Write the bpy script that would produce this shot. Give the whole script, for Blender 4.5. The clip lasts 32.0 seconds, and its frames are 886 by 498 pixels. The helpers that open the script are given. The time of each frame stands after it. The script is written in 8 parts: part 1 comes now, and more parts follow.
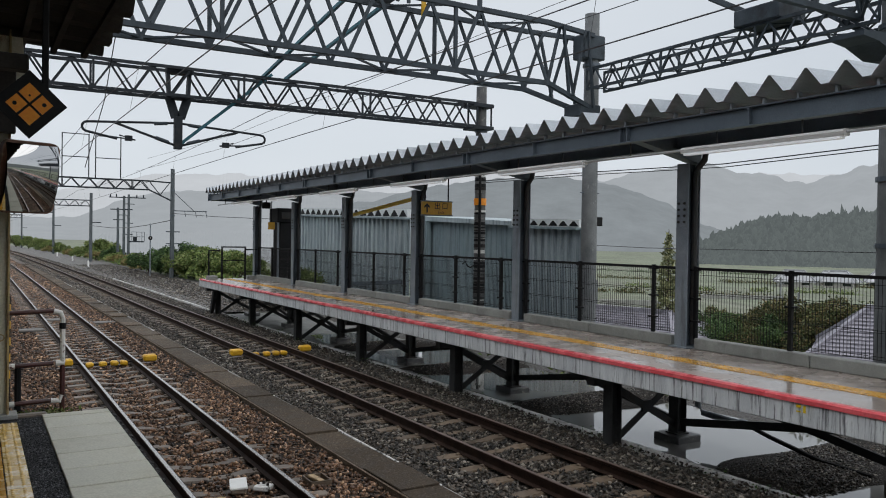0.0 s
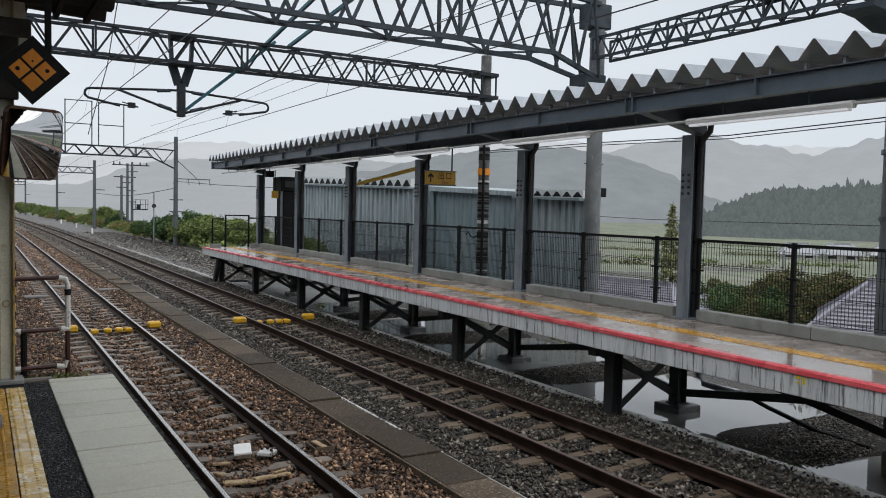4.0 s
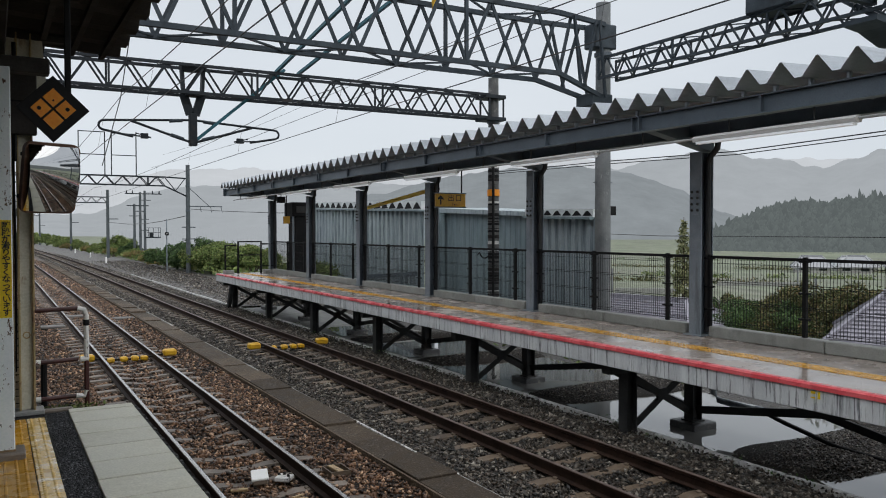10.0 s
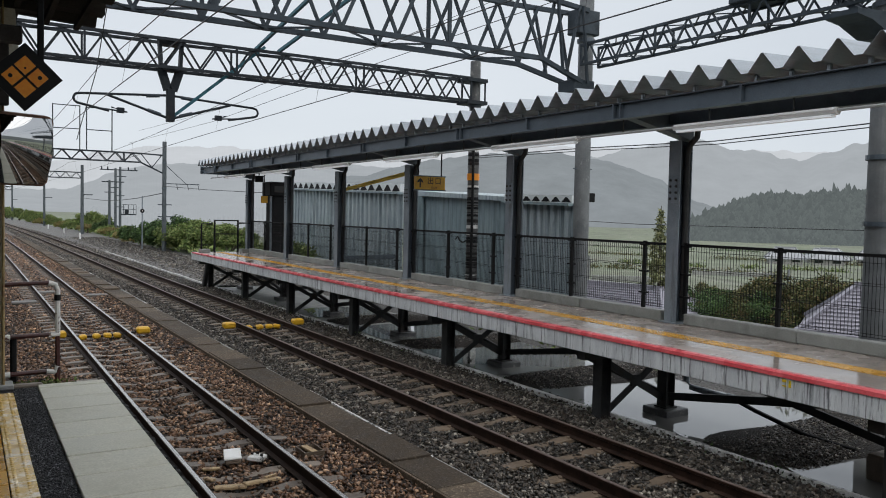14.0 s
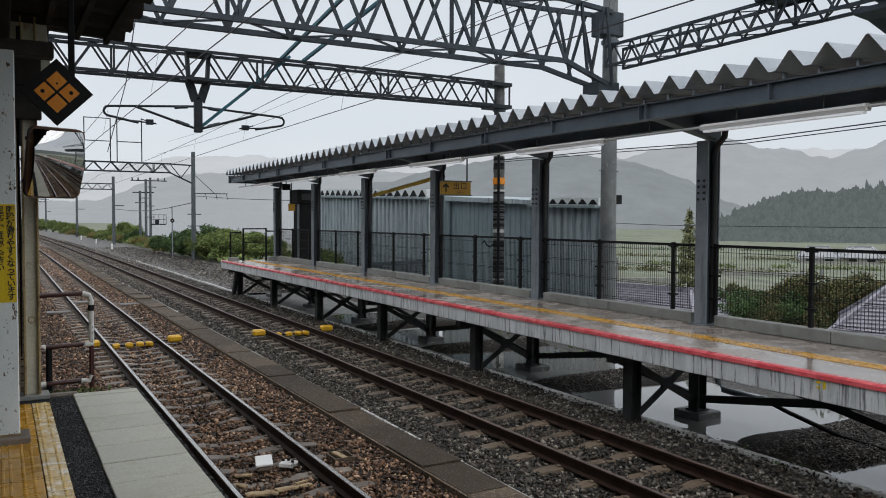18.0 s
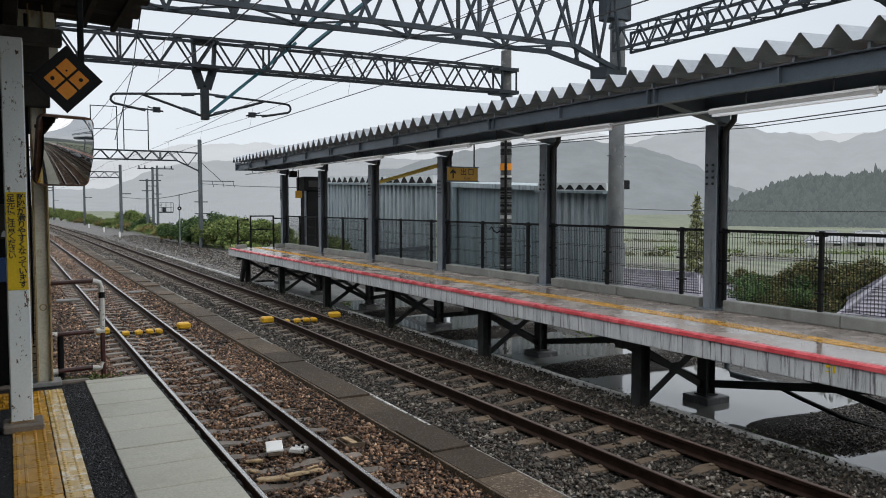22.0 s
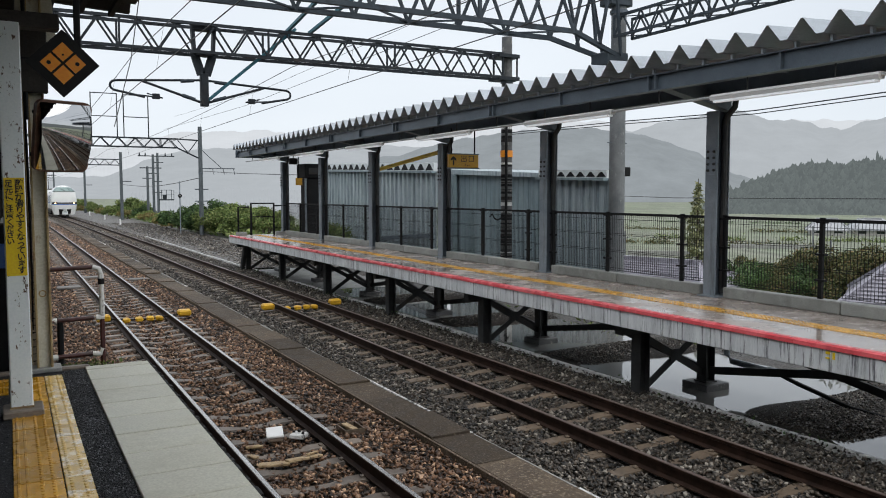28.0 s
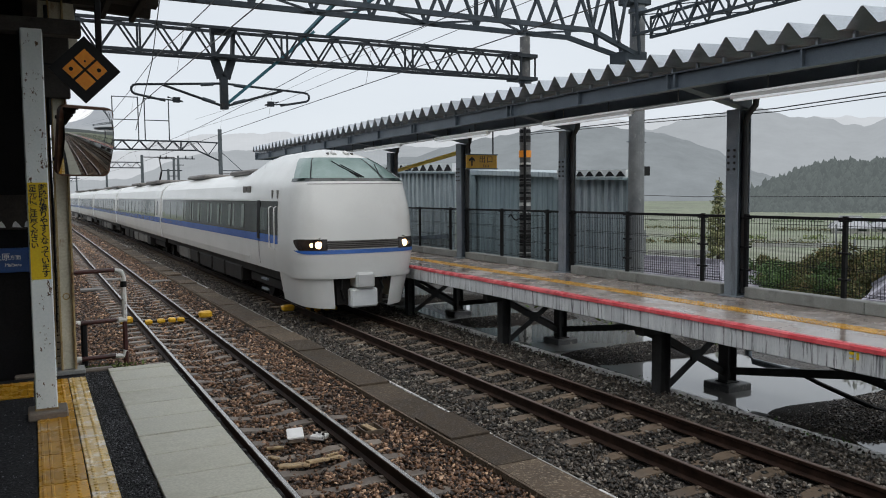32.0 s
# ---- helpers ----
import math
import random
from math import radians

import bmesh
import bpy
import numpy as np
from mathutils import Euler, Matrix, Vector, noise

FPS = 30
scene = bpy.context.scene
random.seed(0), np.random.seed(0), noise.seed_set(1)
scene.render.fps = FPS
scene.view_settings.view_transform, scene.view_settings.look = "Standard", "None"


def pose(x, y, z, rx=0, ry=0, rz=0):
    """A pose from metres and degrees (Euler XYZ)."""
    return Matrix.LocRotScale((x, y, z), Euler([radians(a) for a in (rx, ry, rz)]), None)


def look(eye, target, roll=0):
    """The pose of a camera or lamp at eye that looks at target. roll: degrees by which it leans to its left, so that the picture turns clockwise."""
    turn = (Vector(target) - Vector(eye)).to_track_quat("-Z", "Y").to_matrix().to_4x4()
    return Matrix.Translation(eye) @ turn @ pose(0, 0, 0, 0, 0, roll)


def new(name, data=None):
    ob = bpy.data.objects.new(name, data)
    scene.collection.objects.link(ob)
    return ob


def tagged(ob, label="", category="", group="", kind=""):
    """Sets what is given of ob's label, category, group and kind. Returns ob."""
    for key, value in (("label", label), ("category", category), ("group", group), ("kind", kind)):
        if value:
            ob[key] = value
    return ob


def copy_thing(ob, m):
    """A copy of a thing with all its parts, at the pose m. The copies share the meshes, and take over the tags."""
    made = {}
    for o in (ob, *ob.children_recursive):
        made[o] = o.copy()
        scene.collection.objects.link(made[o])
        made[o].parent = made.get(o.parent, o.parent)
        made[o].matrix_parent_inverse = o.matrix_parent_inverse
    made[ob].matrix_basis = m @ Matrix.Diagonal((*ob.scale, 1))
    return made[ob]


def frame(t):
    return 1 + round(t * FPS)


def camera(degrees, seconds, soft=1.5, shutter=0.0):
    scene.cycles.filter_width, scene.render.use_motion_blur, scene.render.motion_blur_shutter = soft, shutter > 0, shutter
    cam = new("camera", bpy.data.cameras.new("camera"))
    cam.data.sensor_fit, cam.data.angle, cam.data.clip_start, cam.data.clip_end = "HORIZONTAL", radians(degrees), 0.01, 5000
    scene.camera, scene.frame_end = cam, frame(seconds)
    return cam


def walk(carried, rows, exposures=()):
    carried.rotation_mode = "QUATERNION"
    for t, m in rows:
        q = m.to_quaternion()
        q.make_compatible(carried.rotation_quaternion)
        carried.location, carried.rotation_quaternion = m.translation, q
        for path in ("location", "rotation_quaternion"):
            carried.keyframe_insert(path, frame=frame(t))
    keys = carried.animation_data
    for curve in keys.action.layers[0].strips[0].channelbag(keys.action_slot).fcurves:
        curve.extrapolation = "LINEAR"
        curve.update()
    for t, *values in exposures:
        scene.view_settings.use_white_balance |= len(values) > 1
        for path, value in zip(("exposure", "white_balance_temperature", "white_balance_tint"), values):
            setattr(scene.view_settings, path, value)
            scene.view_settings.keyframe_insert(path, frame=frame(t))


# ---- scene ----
cam = camera(58.4, 32.0, 1.0)
PATH = [
    (0, (0.05, 0.045, 2.795), (1.069, 1.766, 2.773), 0.8),
    (0.5, (0.05, 0.062, 2.798), (1.092, 1.769, 2.738), 1.7),
    (1, (0.047, 0.05, 2.797), (1.091, 1.754, 2.719), 1.7),
    (1.5, (0.049, 0.042, 2.797), (1.093, 1.746, 2.712), 1.6),
    (2, (0.062, 0.039, 2.802), (1.107, 1.742, 2.712), 1.6),
    (2.5, (0.048, 0.043, 2.796), (1.093, 1.746, 2.703), 1.5),
    (3, (0.043, 0.039, 2.792), (1.084, 1.744, 2.698), 1.5),
    (3.5, (0.047, 0.034, 2.79), (1.069, 1.751, 2.693), 1.4),
    (5.5, (0.037, 0.032, 2.799), (1.041, 1.759, 2.701), 1.1),
    (6, (0.037, 0.034, 2.8), (1.04, 1.762, 2.702), 1.1),
    (6.5, (0.038, 0.043, 2.799), (1.043, 1.77, 2.706), 1.0),
    (7, (0.047, 0.035, 2.801), (1.051, 1.762, 2.709), 1.1),
    (7.5, (0.071, 0.099, 2.778), (1.08, 1.824, 2.69), 0.9),
    (8, (0.218, 0.071, 2.779), (1.196, 1.813, 2.704), 1.1),
    (8.5, (0.376, 0.034, 2.798), (1.311, 1.802, 2.767), 0.9),
    (9, (0.227, 0.1, 2.791), (1.168, 1.865, 2.793), 0.8),
    (9.5, (0.034, 0.083, 2.806), (0.98, 1.845, 2.783), 0.1),
    (10, (0.001, -0.046, 2.815), (0.988, 1.692, 2.77), -0.1),
    (10.5, (-0.025, -0.043, 2.811), (1.014, 1.665, 2.754), -0.0),
    (11, (-0.021, -0.047, 2.817), (1.002, 1.67, 2.751), -0.1),
    (11.5, (-0.035, -0.042, 2.809), (0.988, 1.675, 2.745), -0.2),
    (12, (-0.031, -0.034, 2.81), (1.0, 1.679, 2.747), 0.2),
    (12.5, (-0.018, -0.018, 2.808), (1.03, 1.684, 2.744), 1.3),
    (13, (0.006, -0.017, 2.799), (1.059, 1.682, 2.731), 1.3),
    (13.5, (0.01, -0.022, 2.798), (1.053, 1.683, 2.718), 1.2),
    (14, (0.015, -0.015, 2.796), (1.05, 1.695, 2.711), 1.2),
    (14.5, (0.013, -0.02, 2.805), (1.029, 1.7, 2.714), 1.1),
    (15, (-0.004, -0.035, 2.811), (0.996, 1.695, 2.725), 1.0),
    (15.5, (-0.006, -0.029, 2.811), (0.98, 1.709, 2.729), 0.9),
    (17.5, (0.012, -0.031, 2.811), (0.992, 1.711, 2.733), 0.7),
    (18, (0.014, -0.024, 2.801), (0.99, 1.72, 2.727), 0.2),
    (18.5, (0.013, -0.022, 2.795), (0.989, 1.722, 2.724), -0.3),
    (19, (0.025, -0.01, 2.789), (1.001, 1.734, 2.711), 0.1),
    (19.5, (0.025, -0.002, 2.795), (0.996, 1.744, 2.702), 0.0),
    (20, (0.022, -0.015, 2.793), (0.991, 1.732, 2.698), -0.0),
    (20.5, (0.008, -0.014, 2.792), (0.976, 1.733, 2.696), -0.1),
    (21, (0.004, -0.005, 2.79), (0.971, 1.743, 2.689), -0.2),
    (21.5, (-0.004, -0.016, 2.797), (0.962, 1.732, 2.692), -0.1),
    (22, (-0.005, -0.011, 2.794), (0.956, 1.74, 2.686), -0.1),
    (22.5, (0.001, -0.011, 2.79), (0.961, 1.74, 2.68), 0.1),
    (23, (0.017, -0.013, 2.787), (0.974, 1.74, 2.673), 0.1),
    (23.5, (0.026, -0.022, 2.786), (0.983, 1.731, 2.672), 0.1),
    (24, (0.021, -0.026, 2.791), (0.979, 1.726, 2.677), 0.0),
    (24.5, (0.004, -0.012, 2.794), (0.965, 1.739, 2.681), -0.0),
    (25, (0.001, -0.03, 2.787), (0.963, 1.72, 2.675), -0.1),
    (25.5, (0.003, -0.012, 2.787), (0.967, 1.736, 2.675), -0.1),
    (27.5, (0.01, -0.008, 2.782), (0.969, 1.742, 2.649), 0.1),
    (28, (0.012, -0.006, 2.779), (0.97, 1.744, 2.64), -0.1),
    (28.5, (0.003, -0.007, 2.781), (0.959, 1.743, 2.636), -0.1),
    (29, (0.002, -0.023, 2.782), (0.944, 1.735, 2.63), -0.0),
    (29.5, (-0.002, -0.02, 2.789), (0.938, 1.739, 2.636), -0.1),
    (30, (0.011, -0.03, 2.797), (0.947, 1.731, 2.646), -0.1),
    (30.5, (0.004, -0.021, 2.801), (0.936, 1.743, 2.658), -0.2),
    (31, (0.0, -0.021, 2.796), (0.924, 1.748, 2.656), -0.3),
    (31.5, (-0.004, -0.003, 2.796), (0.914, 1.768, 2.656), -0.3),
    (32, (0.013, -0.011, 2.79), (0.929, 1.762, 2.652), -0.5),
]
walk(cam, [(t, look(eye, target, roll)) for t, eye, target, roll in PATH],
     [(0.0, 0.12), (1.0, 0.24), (3.0, 0.26), (5.0, 0.20), (7.0, 0.13), (8.0, 0.10), (9.5, 0.15), (11.0, 0.20), (12.0, 0.14), (14.0, 0.20), (15.0, 0.13), (18.0, 0.17), (20.0, 0.27), (23.0, 0.33), (25.5, 0.33), (28.0, 0.43), (30.0, 0.33), (31.0, 0.29), (32.0, 0.27)])

# ---- world, sun, exposure ----
world = bpy.data.worlds.new("overcast_sky")
scene.world = world
world.use_nodes = True
wn, wl = world.node_tree.nodes, world.node_tree.links
wn.clear()
w_out = wn.new("ShaderNodeOutputWorld")
w_bg = wn.new("ShaderNodeBackground")
w_sky = wn.new("ShaderNodeTexSky")
w_sky.sky_type, w_sky.sun_disc = "NISHITA", False
w_sky.sun_elevation, w_sky.sun_rotation = radians(63), radians(186)
w_tc = wn.new("ShaderNodeTexCoord")
w_map = wn.new("ShaderNodeMapping")
w_map.inputs["Scale"].default_value = (1.0, 1.0, 3.2)
w_noise = wn.new("ShaderNodeTexNoise")
w_noise.inputs["Scale"].default_value, w_noise.inputs["Detail"].default_value = 1.6, 5.0
w_ramp = wn.new("ShaderNodeValToRGB")
w_ramp.color_ramp.elements[0].position, w_ramp.color_ramp.elements[0].color = 0.30, (5.80, 6.25, 6.78, 1)
w_ramp.color_ramp.elements[1].position, w_ramp.color_ramp.elements[1].color = 0.75, (6.78, 7.2, 7.64, 1)
w_mix = wn.new("ShaderNodeMix")
w_mix.data_type = "RGBA"
w_mix.inputs["Factor"].default_value = 0.93
wl.new(w_tc.outputs["Generated"], w_map.inputs["Vector"])
wl.new(w_map.outputs["Vector"], w_noise.inputs["Vector"])
wl.new(w_noise.outputs["Fac"], w_ramp.inputs["Fac"])
wl.new(w_sky.outputs["Color"], w_mix.inputs["A"])
wl.new(w_ramp.outputs["Color"], w_mix.inputs["B"])
wl.new(w_mix.outputs["Result"], w_bg.inputs["Color"])
w_bg.inputs["Strength"].default_value = 0.1
wl.new(w_bg.outputs["Background"], w_out.inputs["Surface"])
sun = new("sun", bpy.data.lights.new("sun", "SUN"))
sun.data.energy, sun.data.angle, sun.data.color = 1.75, radians(100), (1.0, 0.97, 0.93)
sun.matrix_world = look((-0.5, -4.5, 9), (0, 0, 0))


# ---- materials ----
def mat(name, a, b, scale=3.0, rough=0.6, metal=0.0, bump=0.15, fine=60.0, stretch=(1, 1, 1), rough_b=None, stain=None,
        stain_at=(0.55, 0.7), stain_scale=1.2, random_tone=0.0, dist=0.004, stain_stretch=None, spec=0.5):
    """Two colours in a broad noise, a fine grain in colour and relief, stains of a third colour."""
    m = bpy.data.materials.new(name)
    m.use_nodes = True
    n, l = m.node_tree.nodes, m.node_tree.links
    p = n["Principled BSDF"]
    tc = n.new("ShaderNodeTexCoord")
    mp = n.new("ShaderNodeMapping")
    mp.inputs["Scale"].default_value = stretch
    info = n.new("ShaderNodeObjectInfo")
    add = n.new("ShaderNodeVectorMath")
    add.operation = "MULTIPLY_ADD"
    add.inputs[1].default_value = (13.0, 7.0, 5.0)
    l.new(info.outputs["Random"], add.inputs[0])
    l.new(tc.outputs["Object"], add.inputs[2])
    l.new(add.outputs[0], mp.inputs["Vector"])
    big = n.new("ShaderNodeTexNoise")
    big.inputs["Scale"].default_value, big.inputs["Detail"].default_value = scale, 6.0
    big.inputs["Roughness"].default_value = 0.65
    l.new(mp.outputs["Vector"], big.inputs["Vector"])
    grain = n.new("ShaderNodeTexNoise")
    grain.inputs["Scale"].default_value, grain.inputs["Detail"].default_value = fine, 3.0
    l.new(mp.outputs["Vector"], grain.inputs["Vector"])
    ramp = n.new("ShaderNodeValToRGB")
    ramp.color_ramp.elements[0].position, ramp.color_ramp.elements[1].position = 0.32, 0.68
    ramp.color_ramp.elements[0].color, ramp.color_ramp.elements[1].color = (*a, 1), (*b, 1)
    l.new(big.outputs["Fac"], ramp.inputs["Fac"])
    tone = n.new("ShaderNodeMix")
    tone.data_type, tone.blend_type = "RGBA", "OVERLAY"
    tone.inputs["Factor"].default_value = 0.35
    l.new(ramp.outputs["Color"], tone.inputs["A"])
    l.new(grain.outputs["Fac"], tone.inputs["B"])
    col = tone.outputs["Result"]
    if stain:
        sm = n.new("ShaderNodeMapping")
        sm.inputs["Scale"].default_value = stain_stretch or stretch
        l.new(add.outputs[0], sm.inputs["Vector"])
        sn = n.new("ShaderNodeTexNoise")
        sn.inputs["Scale"].default_value, sn.inputs["Detail"].default_value = stain_scale, 8.0
        sn.inputs["Roughness"].default_value = 0.7
        l.new(sm.outputs["Vector"], sn.inputs["Vector"])
        mr = n.new("ShaderNodeMapRange")
        mr.inputs["From Min"].default_value, mr.inputs["From Max"].default_value = stain_at
        l.new(sn.outputs["Fac"], mr.inputs["Value"])
        mx = n.new("ShaderNodeMix")
        mx.data_type = "RGBA"
        l.new(mr.outputs["Result"], mx.inputs["Factor"])
        l.new(col, mx.inputs["A"])
        mx.inputs["B"].default_value = (*stain, 1)
        col = mx.outputs["Result"]
    if random_tone:
        hsv = n.new("ShaderNodeHueSaturation")
        mr2 = n.new("ShaderNodeMapRange")
        mr2.inputs["To Min"].default_value, mr2.inputs["To Max"].default_value = 1 - random_tone, 1 + random_tone
        l.new(info.outputs["Random"], mr2.inputs["Value"])
        l.new(mr2.outputs["Result"], hsv.inputs["Value"])
        l.new(col, hsv.inputs["Color"])
        col = hsv.outputs["Color"]
    l.new(col, p.inputs["Base Color"])
    rr = n.new("ShaderNodeMapRange")
    rr.inputs["To Min"].default_value, rr.inputs["To Max"].default_value = rough, rough if rough_b is None else rough_b
    l.new(big.outputs["Fac"], rr.inputs["Value"])
    rr.inputs["From Min"].default_value, rr.inputs["From Max"].default_value = 0.4, 0.6
    l.new(rr.outputs["Result"], p.inputs["Roughness"])
    p.inputs["Metallic"].default_value = metal
    p.inputs["Specular IOR Level"].default_value = spec
    if bump:
        bp = n.new("ShaderNodeBump")
        bp.inputs["Strength"].default_value, bp.inputs["Distance"].default_value = bump, dist
        l.new(grain.outputs["Fac"], bp.inputs["Height"])
        l.new(bp.outputs["Normal"], p.inputs["Normal"])
    return m


def island_mat(name, colours, rough=0.7, spec=0.3):
    """A colour drawn for each loose piece of a mesh."""
    m = bpy.data.materials.new(name)
    m.use_nodes = True
    n, l = m.node_tree.nodes, m.node_tree.links
    p = n["Principled BSDF"]
    g = n.new("ShaderNodeNewGeometry")
    r = n.new("ShaderNodeValToRGB")
    r.color_ramp.interpolation = "LINEAR"
    while len(r.color_ramp.elements) < len(colours):
        r.color_ramp.elements.new(0.5)
    for i, c in enumerate(colours):
        r.color_ramp.elements[i].position, r.color_ramp.elements[i].color = i / (len(colours) - 1), (*c, 1)
    l.new(g.outputs["Random Per Island"], r.inputs["Fac"])
    nz = n.new("ShaderNodeTexNoise")
    nz.inputs["Scale"].default_value = 1.1
    tc = n.new("ShaderNodeTexCoord")
    l.new(tc.outputs["Object"], nz.inputs["Vector"])
    mx = n.new("ShaderNodeMix")
    mx.data_type, mx.blend_type = "RGBA", "OVERLAY"
    mx.inputs["Factor"].default_value = 0.6
    l.new(r.outputs["Color"], mx.inputs["A"])
    l.new(nz.outputs["Fac"], mx.inputs["B"])
    l.new(mx.outputs["Result"], p.inputs["Base Color"])
    p.inputs["Roughness"].default_value = rough
    p.inputs["Specular IOR Level"].default_value = spec
    return m


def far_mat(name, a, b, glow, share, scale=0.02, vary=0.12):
    """A far backdrop: dim woods, with the rain-grey haze put in as glow colour."""
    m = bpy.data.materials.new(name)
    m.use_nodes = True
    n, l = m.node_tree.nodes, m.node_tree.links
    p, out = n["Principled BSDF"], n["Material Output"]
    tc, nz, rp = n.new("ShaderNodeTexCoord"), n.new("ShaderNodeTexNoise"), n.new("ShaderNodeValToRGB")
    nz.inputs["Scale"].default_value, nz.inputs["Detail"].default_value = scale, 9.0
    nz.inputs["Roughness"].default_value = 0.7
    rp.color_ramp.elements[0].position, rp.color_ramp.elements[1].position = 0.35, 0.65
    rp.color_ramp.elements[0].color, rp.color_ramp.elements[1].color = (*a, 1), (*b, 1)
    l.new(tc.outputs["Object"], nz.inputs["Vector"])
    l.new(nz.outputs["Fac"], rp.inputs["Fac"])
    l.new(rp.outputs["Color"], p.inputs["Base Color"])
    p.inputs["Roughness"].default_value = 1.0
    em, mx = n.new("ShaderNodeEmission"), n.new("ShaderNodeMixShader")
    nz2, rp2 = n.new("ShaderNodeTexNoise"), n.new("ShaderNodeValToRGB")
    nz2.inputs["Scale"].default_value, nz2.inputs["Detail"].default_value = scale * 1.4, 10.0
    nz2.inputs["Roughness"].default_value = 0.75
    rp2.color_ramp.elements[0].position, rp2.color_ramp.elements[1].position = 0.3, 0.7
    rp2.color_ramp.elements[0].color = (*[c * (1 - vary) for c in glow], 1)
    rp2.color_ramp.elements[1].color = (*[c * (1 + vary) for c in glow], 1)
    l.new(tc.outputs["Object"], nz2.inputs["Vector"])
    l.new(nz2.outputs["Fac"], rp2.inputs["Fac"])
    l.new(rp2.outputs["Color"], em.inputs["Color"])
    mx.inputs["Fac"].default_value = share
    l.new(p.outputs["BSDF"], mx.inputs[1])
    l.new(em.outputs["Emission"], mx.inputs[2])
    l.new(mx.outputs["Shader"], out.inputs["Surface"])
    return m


def glow_mat(name, colour, strength):
    m = bpy.data.materials.new(name)
    m.use_nodes = True
    p = m.node_tree.nodes["Principled BSDF"]
    p.inputs["Base Color"].default_value = (*colour, 1)
    p.inputs["Emission Color"].default_value = (*colour, 1)
    p.inputs["Emission Strength"].default_value = strength
    return m


M = {}
M["steel"] = mat("painted_grey_steel", (0.078, 0.10, 0.125), (0.115, 0.142, 0.172), 1.5, 0.42, bump=0.05, stain=(0.05, 0.058, 0.066), stain_at=(0.6, 0.8))
M["galv"] = mat("galvanised_column_steel", (0.17, 0.20, 0.232), (0.26, 0.295, 0.33), 2.5, 0.42, 0.15, bump=0.06, stain=(0.10, 0.115, 0.13), stain_stretch=(4, 4, 0.5))
M["truss"] = mat("weathered_truss_steel", (0.030, 0.040, 0.051), (0.062, 0.077, 0.092), 2.0, 0.6, 0.1, bump=0.1, stain=(0.022, 0.025, 0.029), spec=0.25)
M["truss_old"] = mat("dark_truss_steel", (0.015, 0.019, 0.025), (0.032, 0.039, 0.046), 2.0, 0.6, 0.1, bump=0.1, stain=(0.05, 0.042, 0.036), stain_at=(0.62, 0.75), spec=0.25)
M["bluebrace"] = mat("blue_green_brace_paint", (0.012, 0.085, 0.12), (0.02, 0.12, 0.155), 2.0, 0.5, bump=0.05)
M["pole"] = mat("concrete_pole", (0.135, 0.145, 0.155), (0.215, 0.225, 0.232), 3.0, 0.65, bump=0.3, stain=(0.32, 0.325, 0.33), stain_at=(0.60, 0.68), stain_scale=6.0, stain_stretch=(2, 2, 1), fine=90)
M["poledark"] = mat("dark_wet_pole", (0.06, 0.062, 0.065), (0.12, 0.12, 0.12), 4.0, 0.5, bump=0.3, stain=(0.26, 0.25, 0.23), stain_at=(0.58, 0.64), stain_scale=4.0)
M["roofsheet"] = mat("galvanised_folded_roof_sheet", (0.325, 0.36, 0.40), (0.43, 0.465, 0.505), 1.2, 0.42, 0.3, bump=0.03, stain=(0.24, 0.26, 0.285), stain_at=(0.52, 0.7), stain_stretch=(0.4, 3, 3))
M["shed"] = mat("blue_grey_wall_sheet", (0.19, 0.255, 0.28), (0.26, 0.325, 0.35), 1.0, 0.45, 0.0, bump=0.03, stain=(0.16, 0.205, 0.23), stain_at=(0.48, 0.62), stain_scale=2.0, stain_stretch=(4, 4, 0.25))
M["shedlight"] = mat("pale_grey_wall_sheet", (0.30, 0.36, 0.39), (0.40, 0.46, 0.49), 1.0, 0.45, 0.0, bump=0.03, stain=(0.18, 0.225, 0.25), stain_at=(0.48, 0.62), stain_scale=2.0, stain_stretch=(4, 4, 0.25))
M["black"] = mat("black_coated_metal", (0.005, 0.005, 0.006), (0.011, 0.011, 0.012), 3.0, 0.6, bump=0.05, spec=0.22)
M["concrete"] = mat("damp_concrete", (0.22, 0.225, 0.22), (0.31, 0.315, 0.305), 1.6, 0.62, bump=0.25, stain=(0.13, 0.13, 0.12), stain_at=(0.5, 0.72))
M["edge"] = mat("streaked_platform_edge_concrete", (0.50, 0.52, 0.54), (0.76, 0.78, 0.79), 2.2, 0.5, bump=0.2, stretch=(1, 2.2, 0.35), stain=(0.13, 0.135, 0.145), stain_at=(0.53, 0.63), stain_scale=4.0, stain_stretch=(1, 5.0, 0.3))
# Light pinkish base: part of the wet deck's reflections is put into it.
M["deck"] = mat("wet_platform_asphalt", (0.27, 0.228, 0.20), (0.39, 0.335, 0.30), 1.3, 0.03, bump=0.05, rough_b=0.36, fine=140, dist=0.002, stain=(0.40, 0.33, 0.28), stain_at=(0.52, 0.75))
M["red"] = mat("red_edge_strip", (0.60, 0.075, 0.09), (0.74, 0.14, 0.155), 2.5, 0.18, bump=0.05, rough_b=0.4, stain=(0.48, 0.09, 0.10), stain_at=(0.52, 0.7), stain_scale=3)
M["tactile"] = mat("worn_yellow_tactile", (0.42, 0.20, 0.012), (0.58, 0.31, 0.025), 5.0, 0.14, bump=0.1, rough_b=0.4, stain=(0.56, 0.42, 0.22), stain_at=(0.60, 0.74), random_tone=0.2, stain_scale=4)
